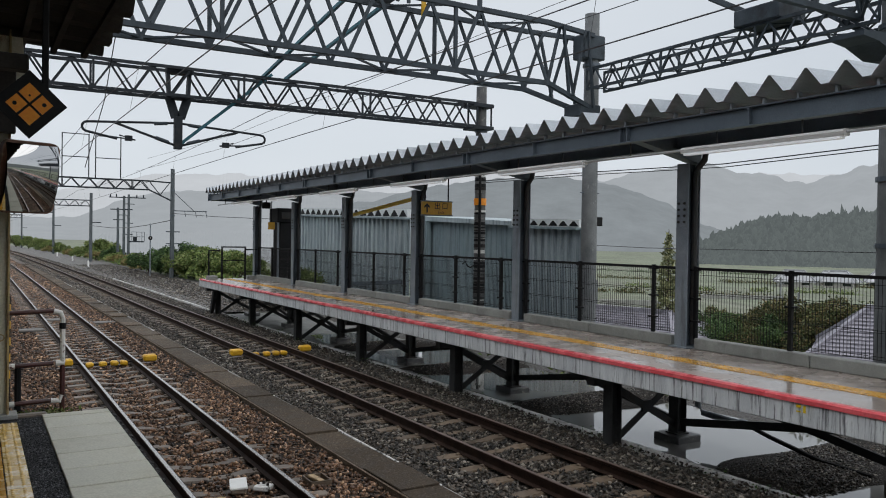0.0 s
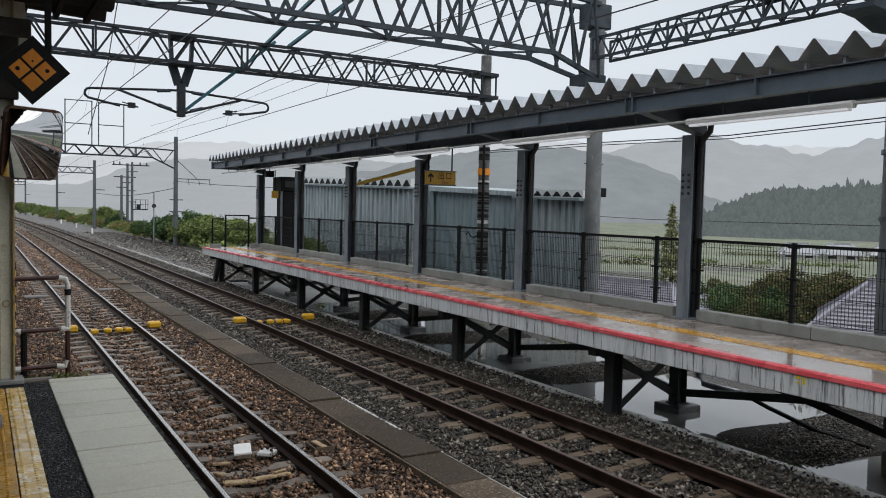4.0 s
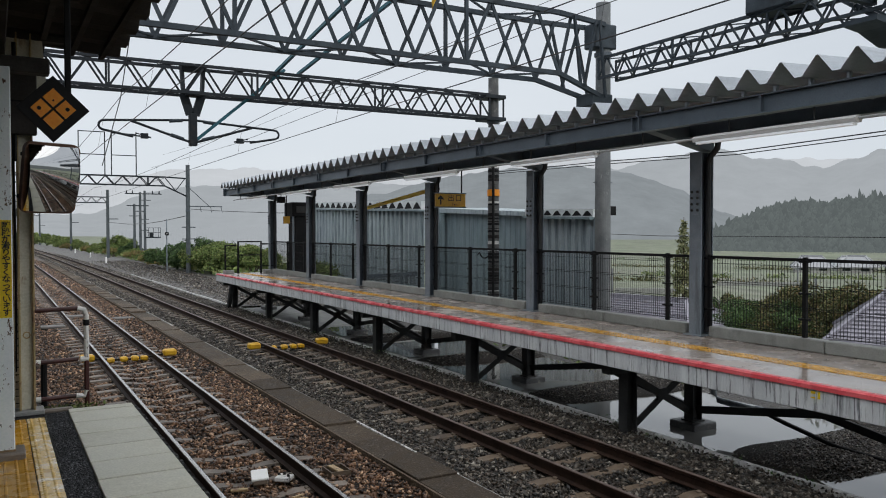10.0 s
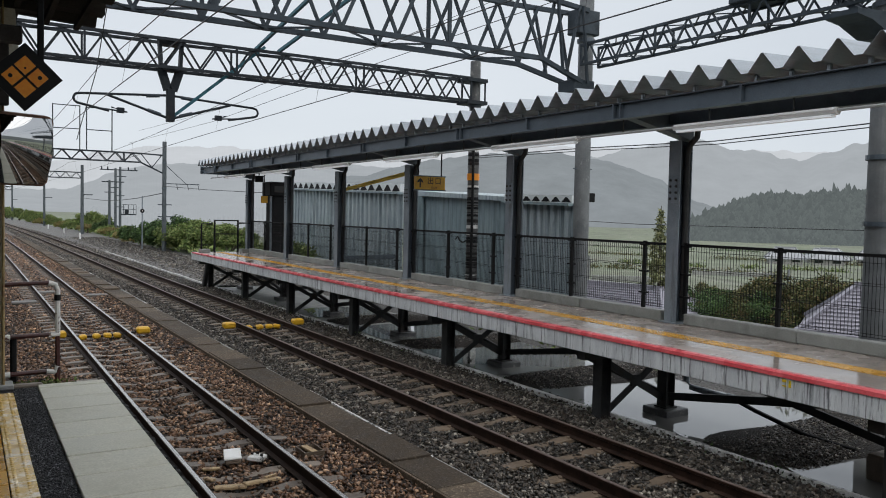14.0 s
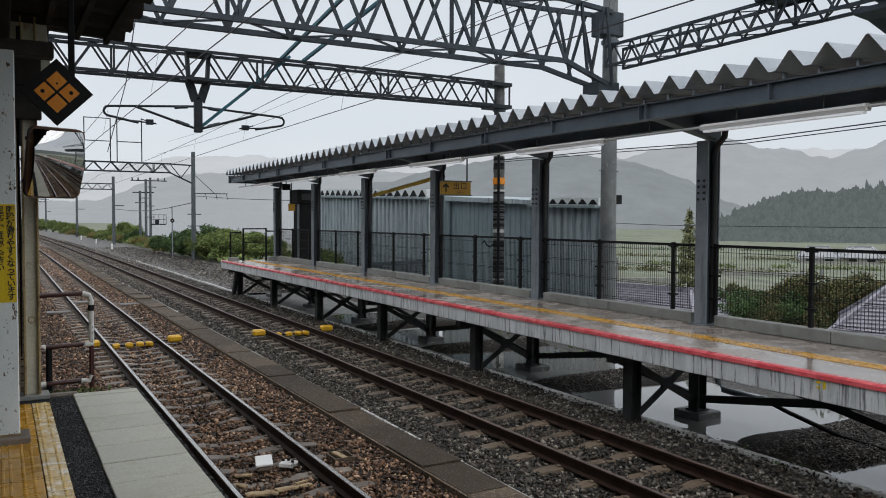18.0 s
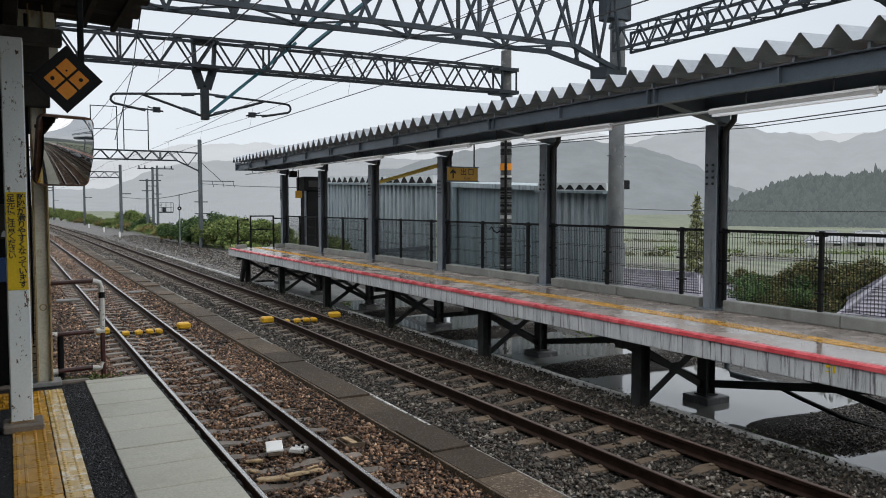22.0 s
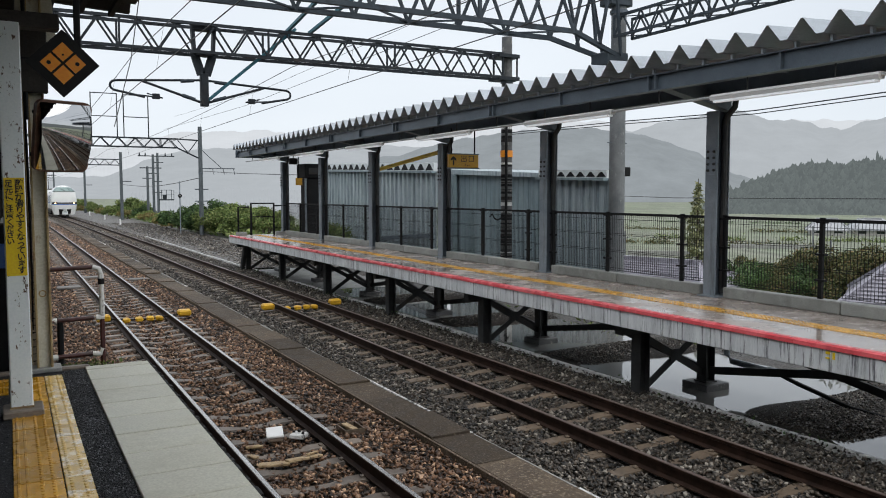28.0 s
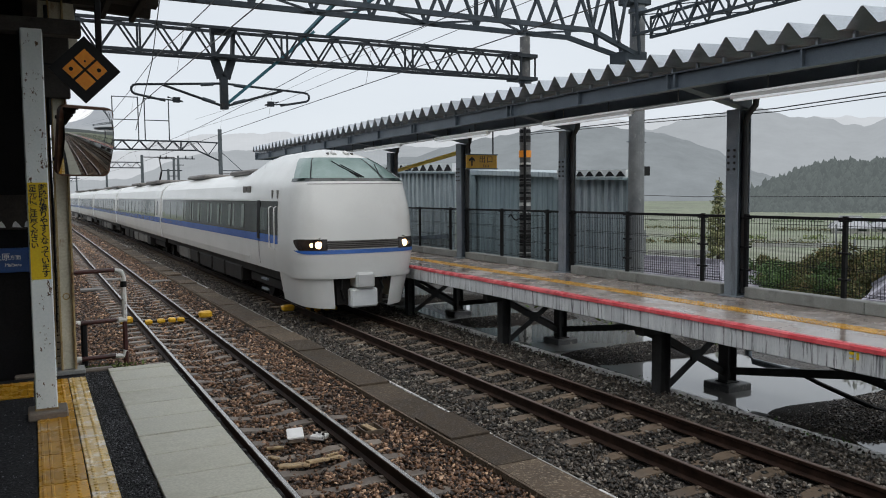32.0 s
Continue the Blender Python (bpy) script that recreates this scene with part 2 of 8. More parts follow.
M["tactile_pale"] = mat("faded_cream_tactile", (0.50, 0.31, 0.05), (0.62, 0.43, 0.15), 7.0, 0.13, bump=0.1, rough_b=0.38, stain=(0.76, 0.67, 0.52), stain_at=(0.50, 0.58), random_tone=0.1, stain_scale=5)
M["slab"] = mat("warm_grey_platform_slab", (0.42, 0.415, 0.34), (0.51, 0.50, 0.42), 2.5, 0.4, bump=0.12, rough_b=0.55, stain=(0.33, 0.325, 0.26), stain_at=(0.5, 0.8), stain_scale=2.5, random_tone=0.05)
M["asphalt"] = mat("dark_wet_asphalt", (0.006, 0.006, 0.007), (0.016, 0.017, 0.020), 40.0, 0.5, bump=0.8, fine=70, dist=0.01, rough_b=0.7, stain=(0.05, 0.052, 0.056), stain_at=(0.56, 0.62), stain_scale=50, spec=0.15)
M["railside"] = mat("rusty_rail_side", (0.014, 0.008, 0.006), (0.036, 0.020, 0.014), 6.0, 0.6, 0.0, bump=0.2, spec=0.12)
M["railtop"] = mat("polished_wet_rail_head", (0.44, 0.42, 0.40), (0.60, 0.58, 0.56), 3.0, 0.27, 0.9, bump=0.02, stretch=(1, 0.1, 1))
M["railtop_dull"] = mat("dull_brown_rail_head", (0.10, 0.068, 0.056), (0.18, 0.13, 0.11), 3.0, 0.36, 0.5, bump=0.02, stretch=(1, 0.1, 1))
M["sleeper"] = mat("weathered_concrete_sleeper", (0.12, 0.098, 0.080), (0.20, 0.165, 0.134), 3.0, 0.5, bump=0.25, stain=(0.06, 0.042, 0.032), stain_at=(0.5, 0.7), random_tone=0.22)
M["sleeper_rust"] = mat("rust_stained_sleeper", (0.095, 0.070, 0.048), (0.165, 0.122, 0.084), 3.0, 0.5, bump=0.25, stain=(0.05, 0.034, 0.026), stain_at=(0.5, 0.7), random_tone=0.22)
# Near-black: the shade in gaps between stones is put into this colour.
M["bed"] = mat("gap_shaded_gravel", (0.006, 0.005, 0.004), (0.025, 0.019, 0.015), 24.0, 0.9, bump=1.0, fine=34, dist=0.05, stain=(0.03, 0.019, 0.012), stain_at=(0.45, 0.75), stain_scale=0.6)
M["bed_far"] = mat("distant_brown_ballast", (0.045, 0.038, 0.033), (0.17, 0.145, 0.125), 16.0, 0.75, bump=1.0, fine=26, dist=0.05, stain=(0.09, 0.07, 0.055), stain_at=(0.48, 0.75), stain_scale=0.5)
M["farpole"] = mat("blue_grey_far_pole", (0.055, 0.068, 0.076), (0.09, 0.105, 0.115), 2.0, 0.55, bump=0.1)
M["farbed"] = mat("grey_gravel_verge", (0.05, 0.05, 0.05), (0.22, 0.215, 0.21), 18.0, 0.75, bump=1.0, fine=26, dist=0.05, stain=(0.11, 0.095, 0.08), stain_at=(0.48, 0.75), stain_scale=0.5)
M["trough"] = mat("brown_concrete_trough_lid", (0.046, 0.034, 0.024), (0.098, 0.074, 0.053), 4.0, 0.6, bump=0.9, fine=48, dist=0.012, rough_b=0.75, stain=(0.22, 0.18, 0.135), stain_at=(0.55, 0.62), random_tone=0.4, stain_scale=30, spec=0.2)
M["kerbpale"] = mat("pale_kerb_edge", (0.42, 0.42, 0.41), (0.74, 0.74, 0.73), 6.0, 0.6, bump=0.3, stain=(0.06, 0.06, 0.052), stain_at=(0.54, 0.62), stain_scale=5)
M["yellow"] = mat("yellow_plastic", (0.56, 0.30, 0.01), (0.68, 0.40, 0.02), 5.0, 0.4, bump=0.05, stain=(0.36, 0.2, 0.03), stain_at=(0.6, 0.75), stain_scale=8)
M["signyellow"] = mat("yellow_sign_board", (0.72, 0.50, 0.005), (0.78, 0.56, 0.012), 2.0, 0.4, bump=0.0)
M["exityellow"] = mat("amber_exit_board", (0.50, 0.26, 0.01), (0.56, 0.31, 0.02), 2.0, 0.4, bump=0.0)
M["orange"] = mat("orange_reflector", (0.76, 0.25, 0.012), (0.84, 0.31, 0.025), 6.0, 0.4, bump=0.05, stain=(0.6, 0.19, 0.02), stain_at=(0.6, 0.8))
M["ink"] = mat("black_lettering", (0.01, 0.01, 0.01), (0.015, 0.015, 0.015), 2.0, 0.6, bump=0.0)
M["whitepaint"] = mat("chipped_white_steel_paint", (0.70, 0.75, 0.755), (0.78, 0.83, 0.825), 2.0, 0.35, bump=0.1, stain=(0.10, 0.06, 0.038), stain_at=(0.612, 0.622), stain_scale=24.0, stain_stretch=(1, 1, 0.5))
M["creampaint"] = mat("aged_cream_steel_paint", (0.52, 0.51, 0.42), (0.62, 0.60, 0.50), 2.0, 0.45, bump=0.1, stain=(0.25, 0.15, 0.06), stain_at=(0.60, 0.7), stain_scale=5.0, stain_stretch=(1, 1, 0.4))
M["rustedge"] = mat("ochre_rusty_flange", (0.32, 0.23, 0.10), (0.42, 0.33, 0.17), 3.0, 0.55, bump=0.2, stain=(0.16, 0.085, 0.04), stain_at=(0.5, 0.65), stain_scale=6)
M["pipered"] = mat("dark_red_pipe_paint", (0.045, 0.013, 0.012), (0.075, 0.022, 0.02), 5.0, 0.35, bump=0.15, stain=(0.025, 0.012, 0.01), stain_at=(0.5, 0.7), stain_scale=8)
M["pipewhite"] = mat("peeling_white_pipe_paint", (0.62, 0.62, 0.60), (0.76, 0.75, 0.72), 5.0, 0.4, bump=0.2, stain=(0.16, 0.09, 0.08), stain_at=(0.58, 0.63), stain_scale=14)
M["darkwall"] = mat("near_black_wall", (0.009, 0.009, 0.010), (0.019, 0.019, 0.020), 1.0, 0.9, bump=0.1, spec=0.15)
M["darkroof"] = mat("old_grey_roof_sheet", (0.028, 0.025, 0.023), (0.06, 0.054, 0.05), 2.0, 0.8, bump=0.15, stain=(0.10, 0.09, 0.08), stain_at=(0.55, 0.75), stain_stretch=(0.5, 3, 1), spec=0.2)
M["bluesign"] = mat("blue_direction_board", (0.012, 0.055, 0.20), (0.018, 0.07, 0.24), 2.0, 0.4, bump=0.0)
M["white"] = mat("plain_white_enamel", (0.72, 0.72, 0.71), (0.80, 0.80, 0.79), 2.0, 0.3, bump=0.02)
M["trainwhite"] = mat("glossy_off_white_train_paint", (0.66, 0.67, 0.655), (0.72, 0.73, 0.715), 0.7, 0.2, bump=0.0, stain=(0.62, 0.615, 0.59), stain_at=(0.55, 0.85))
M["trainblue"] = mat("blue_train_stripe", (0.035, 0.11, 0.37), (0.05, 0.14, 0.44), 1.0, 0.25, bump=0.0)
M["trainglass"] = mat("dark_green_window_glass", (0.008, 0.013, 0.012), (0.03, 0.04, 0.038), 1.8, 0.06, bump=0.0, stretch=(1, 1.2, 0.4))
M["windshield"] = mat("green_tinted_windshield", (0.16, 0.235, 0.22), (0.25, 0.33, 0.31), 1.3, 0.06, bump=0.0)
M["under"] = mat("dark_underfloor_gear", (0.010, 0.009, 0.009), (0.028, 0.024, 0.022), 4.0, 0.6, bump=0.2, spec=0.25)
M["undergrey"] = mat("dusty_grey_equipment_box", (0.10, 0.095, 0.09), (0.17, 0.16, 0.15), 3.0, 0.6, bump=0.1, stain=(0.06, 0.05, 0.045))
M["wire"] = mat("dark_copper_wire", (0.035, 0.036, 0.04), (0.06, 0.062, 0.066), 3.0, 0.5, 0.2, bump=0.0)
M["tiles"] = mat("dark_glazed_roof_tile", (0.17, 0.165, 0.20), (0.27, 0.26, 0.305), 3.0, 0.3, bump=0.2, stain=(0.07, 0.07, 0.085))
M["plaster"] = mat("pale_house_plaster", (0.36, 0.35, 0.33), (0.46, 0.45, 0.43), 1.0, 0.8, bump=0.1, stain=(0.25, 0.24, 0.22))
M["roadgrey"] = mat("wet_lane_asphalt", (0.15, 0.15, 0.17), (0.21, 0.21, 0.235), 1.5, 0.3, bump=0.2, rough_b=0.5)
M["bark"] = mat("brown_bark", (0.05, 0.038, 0.028), (0.09, 0.07, 0.05), 6.0, 0.8, bump=0.5, stretch=(1, 1, 0.3))
M["pole_yellow"] = mat("bright_yellow_paint", (0.70, 0.48, 0.05), (0.80, 0.58, 0.08), 5.0, 0.4, bump=0.03)
M["lamp"] = mat("grey_lamp_housing", (0.42, 0.43, 0.43), (0.52, 0.53, 0.53), 2.0, 0.4, bump=0.02)
M["wood"] = mat("pale_broken_board", (0.26, 0.175, 0.09), (0.52, 0.39, 0.23), 9.0, 0.6, bump=0.3, stretch=(1, 5, 1), stain=(0.07, 0.045, 0.03), stain_at=(0.54, 0.62), stain_scale=12)
M["trestle"] = mat("dark_trestle_steel", (0.022, 0.023, 0.024), (0.055, 0.057, 0.058), 2.0, 0.5, bump=0.1, stain=(0.05, 0.038, 0.03), spec=0.3)
M["leaf"] = island_mat("mixed_green_leaves", [(0.04, 0.065, 0.022), (0.10, 0.15, 0.04), (0.17, 0.23, 0.065), (0.24, 0.25, 0.10)], 0.7)
M["leaf_dark"] = island_mat("dark_green_leaves", [(0.022, 0.046, 0.018), (0.05, 0.095, 0.032), (0.10, 0.16, 0.05)], 0.7)
M["leaf_dry"] = island_mat("yellow_brown_weeds", [(0.13, 0.15, 0.04), (0.24, 0.21, 0.07), (0.24, 0.15, 0.08), (0.12, 0.18, 0.05)], 0.75)
M["brush"] = island_mat("tangled_brush_leaves", [(0.02, 0.03, 0.013), (0.055, 0.075, 0.026), (0.12, 0.125, 0.045), (0.17, 0.115, 0.055), (0.07, 0.10, 0.036)], 0.75)
M["conifer"] = island_mat("blue_green_conifer_needles", [(0.08, 0.10, 0.05), (0.16, 0.175, 0.08), (0.26, 0.25, 0.13)], 0.7)
# Near-black tones in both palettes also stand for the stones' shaded sides.
M["stone"] = island_mat("brown_grey_ballast_stones", [(0.005, 0.003, 0.002), (0.035, 0.018, 0.010), (0.23, 0.12, 0.064), (0.044, 0.023, 0.013), (0.17, 0.098, 0.060), (0.54, 0.35, 0.222)], 0.38, 0.45)
M["stone_grey"] = island_mat("grey_ballast_stones", [(0.003, 0.003, 0.002), (0.012, 0.010, 0.008), (0.09, 0.077, 0.063), (0.018, 0.014, 0.010), (0.072, 0.053, 0.038), (0.30, 0.275, 0.235)], 0.38, 0.45)
M["pane"] = mat("grey_green_carriage_pane", (0.04, 0.06, 0.056), (0.11, 0.14, 0.132), 1.2, 0.05, bump=0.0, stretch=(1, 1.6, 0.5))
M["drape"] = mat("pale_drape_behind_glass", (0.20, 0.24, 0.225), (0.28, 0.32, 0.30), 2.0, 0.08, bump=0.0, stretch=(1, 9, 0.5))
M["headlens"] = mat("dark_headlamp_lens", (0.012, 0.009, 0.008), (0.05, 0.035, 0.028), 3.0, 0.06, bump=0.0)
M["fascia"] = mat("white_roof_fascia", (0.56, 0.60, 0.62), (0.68, 0.71, 0.72), 1.5, 0.4, bump=0.03, stain=(0.40, 0.42, 0.43), stain_stretch=(2, 2, 0.4))
M["upstand"] = mat("damp_pale_upstand", (0.21, 0.215, 0.20), (0.33, 0.335, 0.315), 2.0, 0.5, bump=0.2, rough_b=0.65, stain=(0.17, 0.17, 0.16), stain_at=(0.52, 0.7), stain_scale=2.5, random_tone=0.08)
M["mirrorrim"] = mat("brown_red_mirror_rim", (0.11, 0.05, 0.035), (0.19, 0.10, 0.065), 6.0, 0.4, bump=0.1, stain=(0.32, 0.26, 0.18), stain_at=(0.58, 0.7), stain_scale=6)
M["brick"] = mat("pale_beige_brick", (0.34, 0.29, 0.22), (0.46, 0.40, 0.32), 5.0, 0.6, bump=0.3, stain=(0.20, 0.15, 0.11), random_tone=0.15)
M["jamb"] = mat("black_rubber_edge", (0.006, 0.006, 0.006), (0.016, 0.015, 0.015), 8.0, 0.6, bump=0.5, fine=40, dist=0.01, spec=0.25)
M["aggregate"] = island_mat("wet_asphalt_aggregate", [(0.004, 0.004, 0.005), (0.012, 0.013, 0.015), (0.022, 0.024, 0.028), (0.04, 0.042, 0.048), (0.22, 0.225, 0.24)], 0.4)
# Glow added only to lighten the tube covers beneath the canopy.
M["tubeglow"] = glow_mat("faint_glow_tube_cover", (0.93, 0.97, 1.0), 0.16)
M["roofpale"] = mat("pale_wet_roof", (0.26, 0.27, 0.29), (0.36, 0.37, 0.39), 1.0, 0.45, bump=0.1, random_tone=0.2)
M["trough_block"] = mat("brown_damp_concrete", (0.15, 0.115, 0.085), (0.24, 0.19, 0.145), 3.0, 0.55, bump=0.3, stain=(0.09, 0.075, 0.06))
M["lamp_glow"] = glow_mat("warm_headlamp", (1.0, 0.70, 0.36), 4.0)

water = bpy.data.materials.new("still_rain_water")
water.use_nodes = True
_p = water.node_tree.nodes["Principled BSDF"]
_p.inputs["Base Color"].default_value, _p.inputs["Roughness"].default_value = (0.22, 0.22, 0.21, 1), 0.02
_p.inputs["IOR"].default_value, _p.inputs["Specular IOR Level"].default_value = 1.7, 0.5
_b, _n = water.node_tree.nodes.new("ShaderNodeBump"), water.node_tree.nodes.new("ShaderNodeTexNoise")
_n.inputs["Scale"].default_value = 5.0
_b.inputs["Strength"].default_value, _b.inputs["Distance"].default_value = 0.03, 0.005
water.node_tree.links.new(_n.outputs["Fac"], _b.inputs["Height"])
water.node_tree.links.new(_b.outputs["Normal"], _p.inputs["Normal"])
M["water"] = water

mirror = bpy.data.materials.new("convex_mirror_face")
mirror.use_nodes = True
_p = mirror.node_tree.nodes["Principled BSDF"]
_p.inputs["Base Color"].default_value, _p.inputs["Metallic"].default_value, _p.inputs["Roughness"].default_value = (0.55, 0.55, 0.55, 1), 1.0, 0.03
M["mirror"] = mirror


# ---- mesh helpers ----
class Geo:
    """Points and faces of one mesh, piled up piece by piece."""

    def __init__(self):
        self.v, self.f = [], []

    def put(self, pts, faces):
        k = len(self.v)
        self.v += [tuple(p) for p in pts]
        self.f += [tuple(i + k for i in q) for q in faces]
        return self

    def box(self, x0, y0, z0, x1, y1, z1, c=0.0, m=None):
        if c <= 0:
            pts = [(x, y, z) for z in (z0, z1) for y in (y0, y1) for x in (x0, x1)]
            fs = [(0, 2, 3, 1), (4, 5, 7, 6), (0, 1, 5, 4), (2, 6, 7, 3), (0, 4, 6, 2), (1, 3, 7, 5)]
        else:
            c = min(c, (x1 - x0) * 0.45, (y1 - y0) * 0.45, (z1 - z0) * 0.45)
            pts, ix = [], {}
            for a in (0, 1):
                for b in (0, 1):
                    for d in (0, 1):
                        for k in range(3):
                            p = [(x0, x1)[a], (y0, y1)[b], (z0, z1)[d]]
                            s = [(c, -c)[a], (c, -c)[b], (c, -c)[d]]
                            for q in range(3):
                                if q != k:
                                    p[q] += s[q]
                            ix[a, b, d, k] = len(pts)
                            pts.append(p)
            fs = []
            for k in range(3):
                o = [q for q in range(3) if q != k]
                for e in (0, 1):
                    ring = []
                    for u, w in ((0, 0), (1, 0), (1, 1), (0, 1)):
                        key = [0, 0, 0]
                        key[k], key[o[0]], key[o[1]] = e, u, w
                        ring.append(ix[(*key, k)])
                    fs.append(tuple(ring if (e == 1) ^ (k == 1) else reversed(ring)))
            for k in range(3):
                o = [q for q in range(3) if q != k]
                for u in (0, 1):
                    for w in (0, 1):
                        e = []
                        for end, face in ((0, o[0]), (1, o[0]), (1, o[1]), (0, o[1])):
                            key = [0, 0, 0]
                            key[k], key[o[0]], key[o[1]] = end, u, w
                            e.append(ix[(*key, face)])
                        fs.append(tuple(e if (u == w) ^ (k == 1) else reversed(e)))
            for a in (0, 1):
                for b in (0, 1):
                    for d in (0, 1):
                        t = [ix[a, b, d, k] for k in range(3)]
                        fs.append(tuple(t if (a + b + d) % 2 else reversed(t)))
        if m is not None:
            pts = [m @ Vector(p) for p in pts]
        return self.put(pts, fs)

    def bar(self, p, q, w, h=None, n=4, cap=True):
        """A straight bar from p to q: square with n = 4 (w wide, h high), else round with radius w."""
        p, q = Vector(p), Vector(q)
        d = (q - p).normalized()
        up = Vector((0, 0, 1)) if abs(d.z) < 0.97 else Vector((0, 1, 0))
        s = d.cross(up).normalized()
        u = s.cross(d)
        if n == 4:
            h = w if h is None else h
            o = [s * (w * a / 2) + u * (h * b / 2) for a, b in ((-1, -1), (1, -1), (1, 1), (-1, 1))]
        else:
            o = [s * (w * math.cos(2 * math.pi * i / n)) + u * (w * math.sin(2 * math.pi * i / n)) for i in range(n)]
        k = len(o)
        fs = [(i, (i + 1) % k, k + (i + 1) % k, k + i) for i in range(k)]
        if cap:
            fs += [tuple(reversed(range(k))), tuple(range(k, 2 * k))]
        return self.put([p + e for e in o] + [q + e for e in o], fs)

    def path(self, pts, r, n=6):
        """One bent tube through the points."""
        pts = [Vector(p) for p in pts]
        k0 = len(self.v)
        for i, p in enumerate(pts):
            d = (pts[min(i + 1, len(pts) - 1)] - pts[max(i - 1, 0)]).normalized()
            up = Vector((0, 0, 1)) if abs(d.y) > 0.5 else Vector((0, 1, 0))
            s = d.cross(up).normalized()
            u = s.cross(d)
            self.v += [tuple(p + s * (r * math.cos(2 * math.pi * a / n)) + u * (r * math.sin(2 * math.pi * a / n))) for a in range(n)]
        for i in range(len(pts) - 1):
            self.f += [(k0 + i * n + a, k0 + i * n + (a + 1) % n, k0 + (i + 1) * n + (a + 1) % n, k0 + (i + 1) * n + a) for a in range(n)]
        self.f += [tuple(k0 + a for a in reversed(range(n))), tuple(k0 + (len(pts) - 1) * n + a for a in range(n))]
        return self

    def cone(self, p, q, r0, r1, n=16):
        p, q = Vector(p), Vector(q)
        d = (q - p).normalized()
        up = Vector((0, 0, 1)) if abs(d.z) < 0.97 else Vector((0, 1, 0))
        s = d.cross(up).normalized()
        u = s.cross(d)
        ring = [s * math.cos(2 * math.pi * i / n) + u * math.sin(2 * math.pi * i / n) for i in range(n)]
        fs = [(i, (i + 1) % n, n + (i + 1) % n, n + i) for i in range(n)] + [tuple(reversed(range(n))), tuple(range(n, 2 * n))]
        return self.put([p + e * r0 for e in ring] + [q + e * r1 for e in ring], fs)

    def prism(self, prof, y0, y1, axis="y"):
        """A profile of (x, z) drawn out along y (or of (y, z) along x)."""
        k = len(prof)
        if axis == "y":
            pts = [(a, y0, b) for a, b in prof] + [(a, y1, b) for a, b in prof]
        else:
            pts = [(y0, a, b) for a, b in prof] + [(y1, a, b) for a, b in prof]
        return self.put(pts, [(i, (i + 1) % k, k + (i + 1) % k, k + i) for i in range(k)] + [tuple(reversed(range(k))), tuple(range(k, 2 * k))])

    def grid(self, fn, us, vs):
        w = len(vs)
        return self.put([fn(u, v) for u in us for v in vs],
                        [(i * w + j, (i + 1) * w + j, (i + 1) * w + j + 1, i * w + j + 1) for i in range(len(us) - 1) for j in range(w - 1)])

    def mesh(self, name, smooth=False):
        me = bpy.data.meshes.new(name)
        me.from_pydata(self.v, [], self.f)
        if smooth:
            me.polygons.foreach_set("use_smooth", [True] * len(me.polygons))
        me.update()
        return me


def fix_normals(me):
    bm = bmesh.new()
    bm.from_mesh(me)
    bmesh.ops.recalc_face_normals(bm, faces=bm.faces)
    bm.to_mesh(me)
    bm.free()
    return me


def part(name, g, material, parent=None, label="", smooth=False, at=None):
    """One mesh object of its own under a thing or a part."""
    me = g if isinstance(g, bpy.types.Mesh) else g.mesh(name, smooth)
    if not me.materials:
        me.materials.append(M[material])
    ob = new(name, me)
    if at is not None:
        ob.matrix_basis = at
    if parent is not None:
        ob.parent = parent
    if label:
        ob["label"] = label
    return ob


def thing(name, x, y, z, label, category, group="", kind=""):
    ob = new(name)
    ob.empty_display_size = 0.2
    ob.location = (x, y, z)
    return tagged(ob, label, category, group, kind)


def solo(name, g, material, label, category, group="", kind="", smooth=False):
    return tagged(part(name, g, material, None, "", smooth), label, category, group, kind)


def setting(name, g, material, label, category="", smooth=False):
    return tagged(part(name, g, material, None, "", smooth), label, category or name.replace("_", " "), "", "structure")


def lettering(text, size, material, parent, m, name="lettering", spacing=1.0, lines=1.0, bold=0.0):
    cu = bpy.data.curves.new(name, "FONT")
    cu.body, cu.size, cu.align_x, cu.align_y, cu.extrude = text, size, "CENTER", "CENTER", 0.0015
    cu.space_character, cu.space_line = spacing, lines
    cu.offset = size * bold
    cu.materials.append(M[material])
    ob = new(name, cu)
    ob.matrix_basis = m
    ob.parent = parent
    return ob


def soup(name, v, f):
    """A mesh from arrays: v (n, 3), f (m, 3 or 4)."""
    me = bpy.data.meshes.new(name)
    k = f.shape[1]
    me.vertices.add(len(v))
    me.vertices.foreach_set("co", v.astype(np.float32).ravel())
    me.loops.add(f.size)
    me.loops.foreach_set("vertex_index", f.astype(np.int32).ravel())
    me.polygons.add(len(f))
    me.polygons.foreach_set("loop_start", np.arange(0, f.size, k, dtype=np.int32))
    me.update(calc_edges=True)
    return me


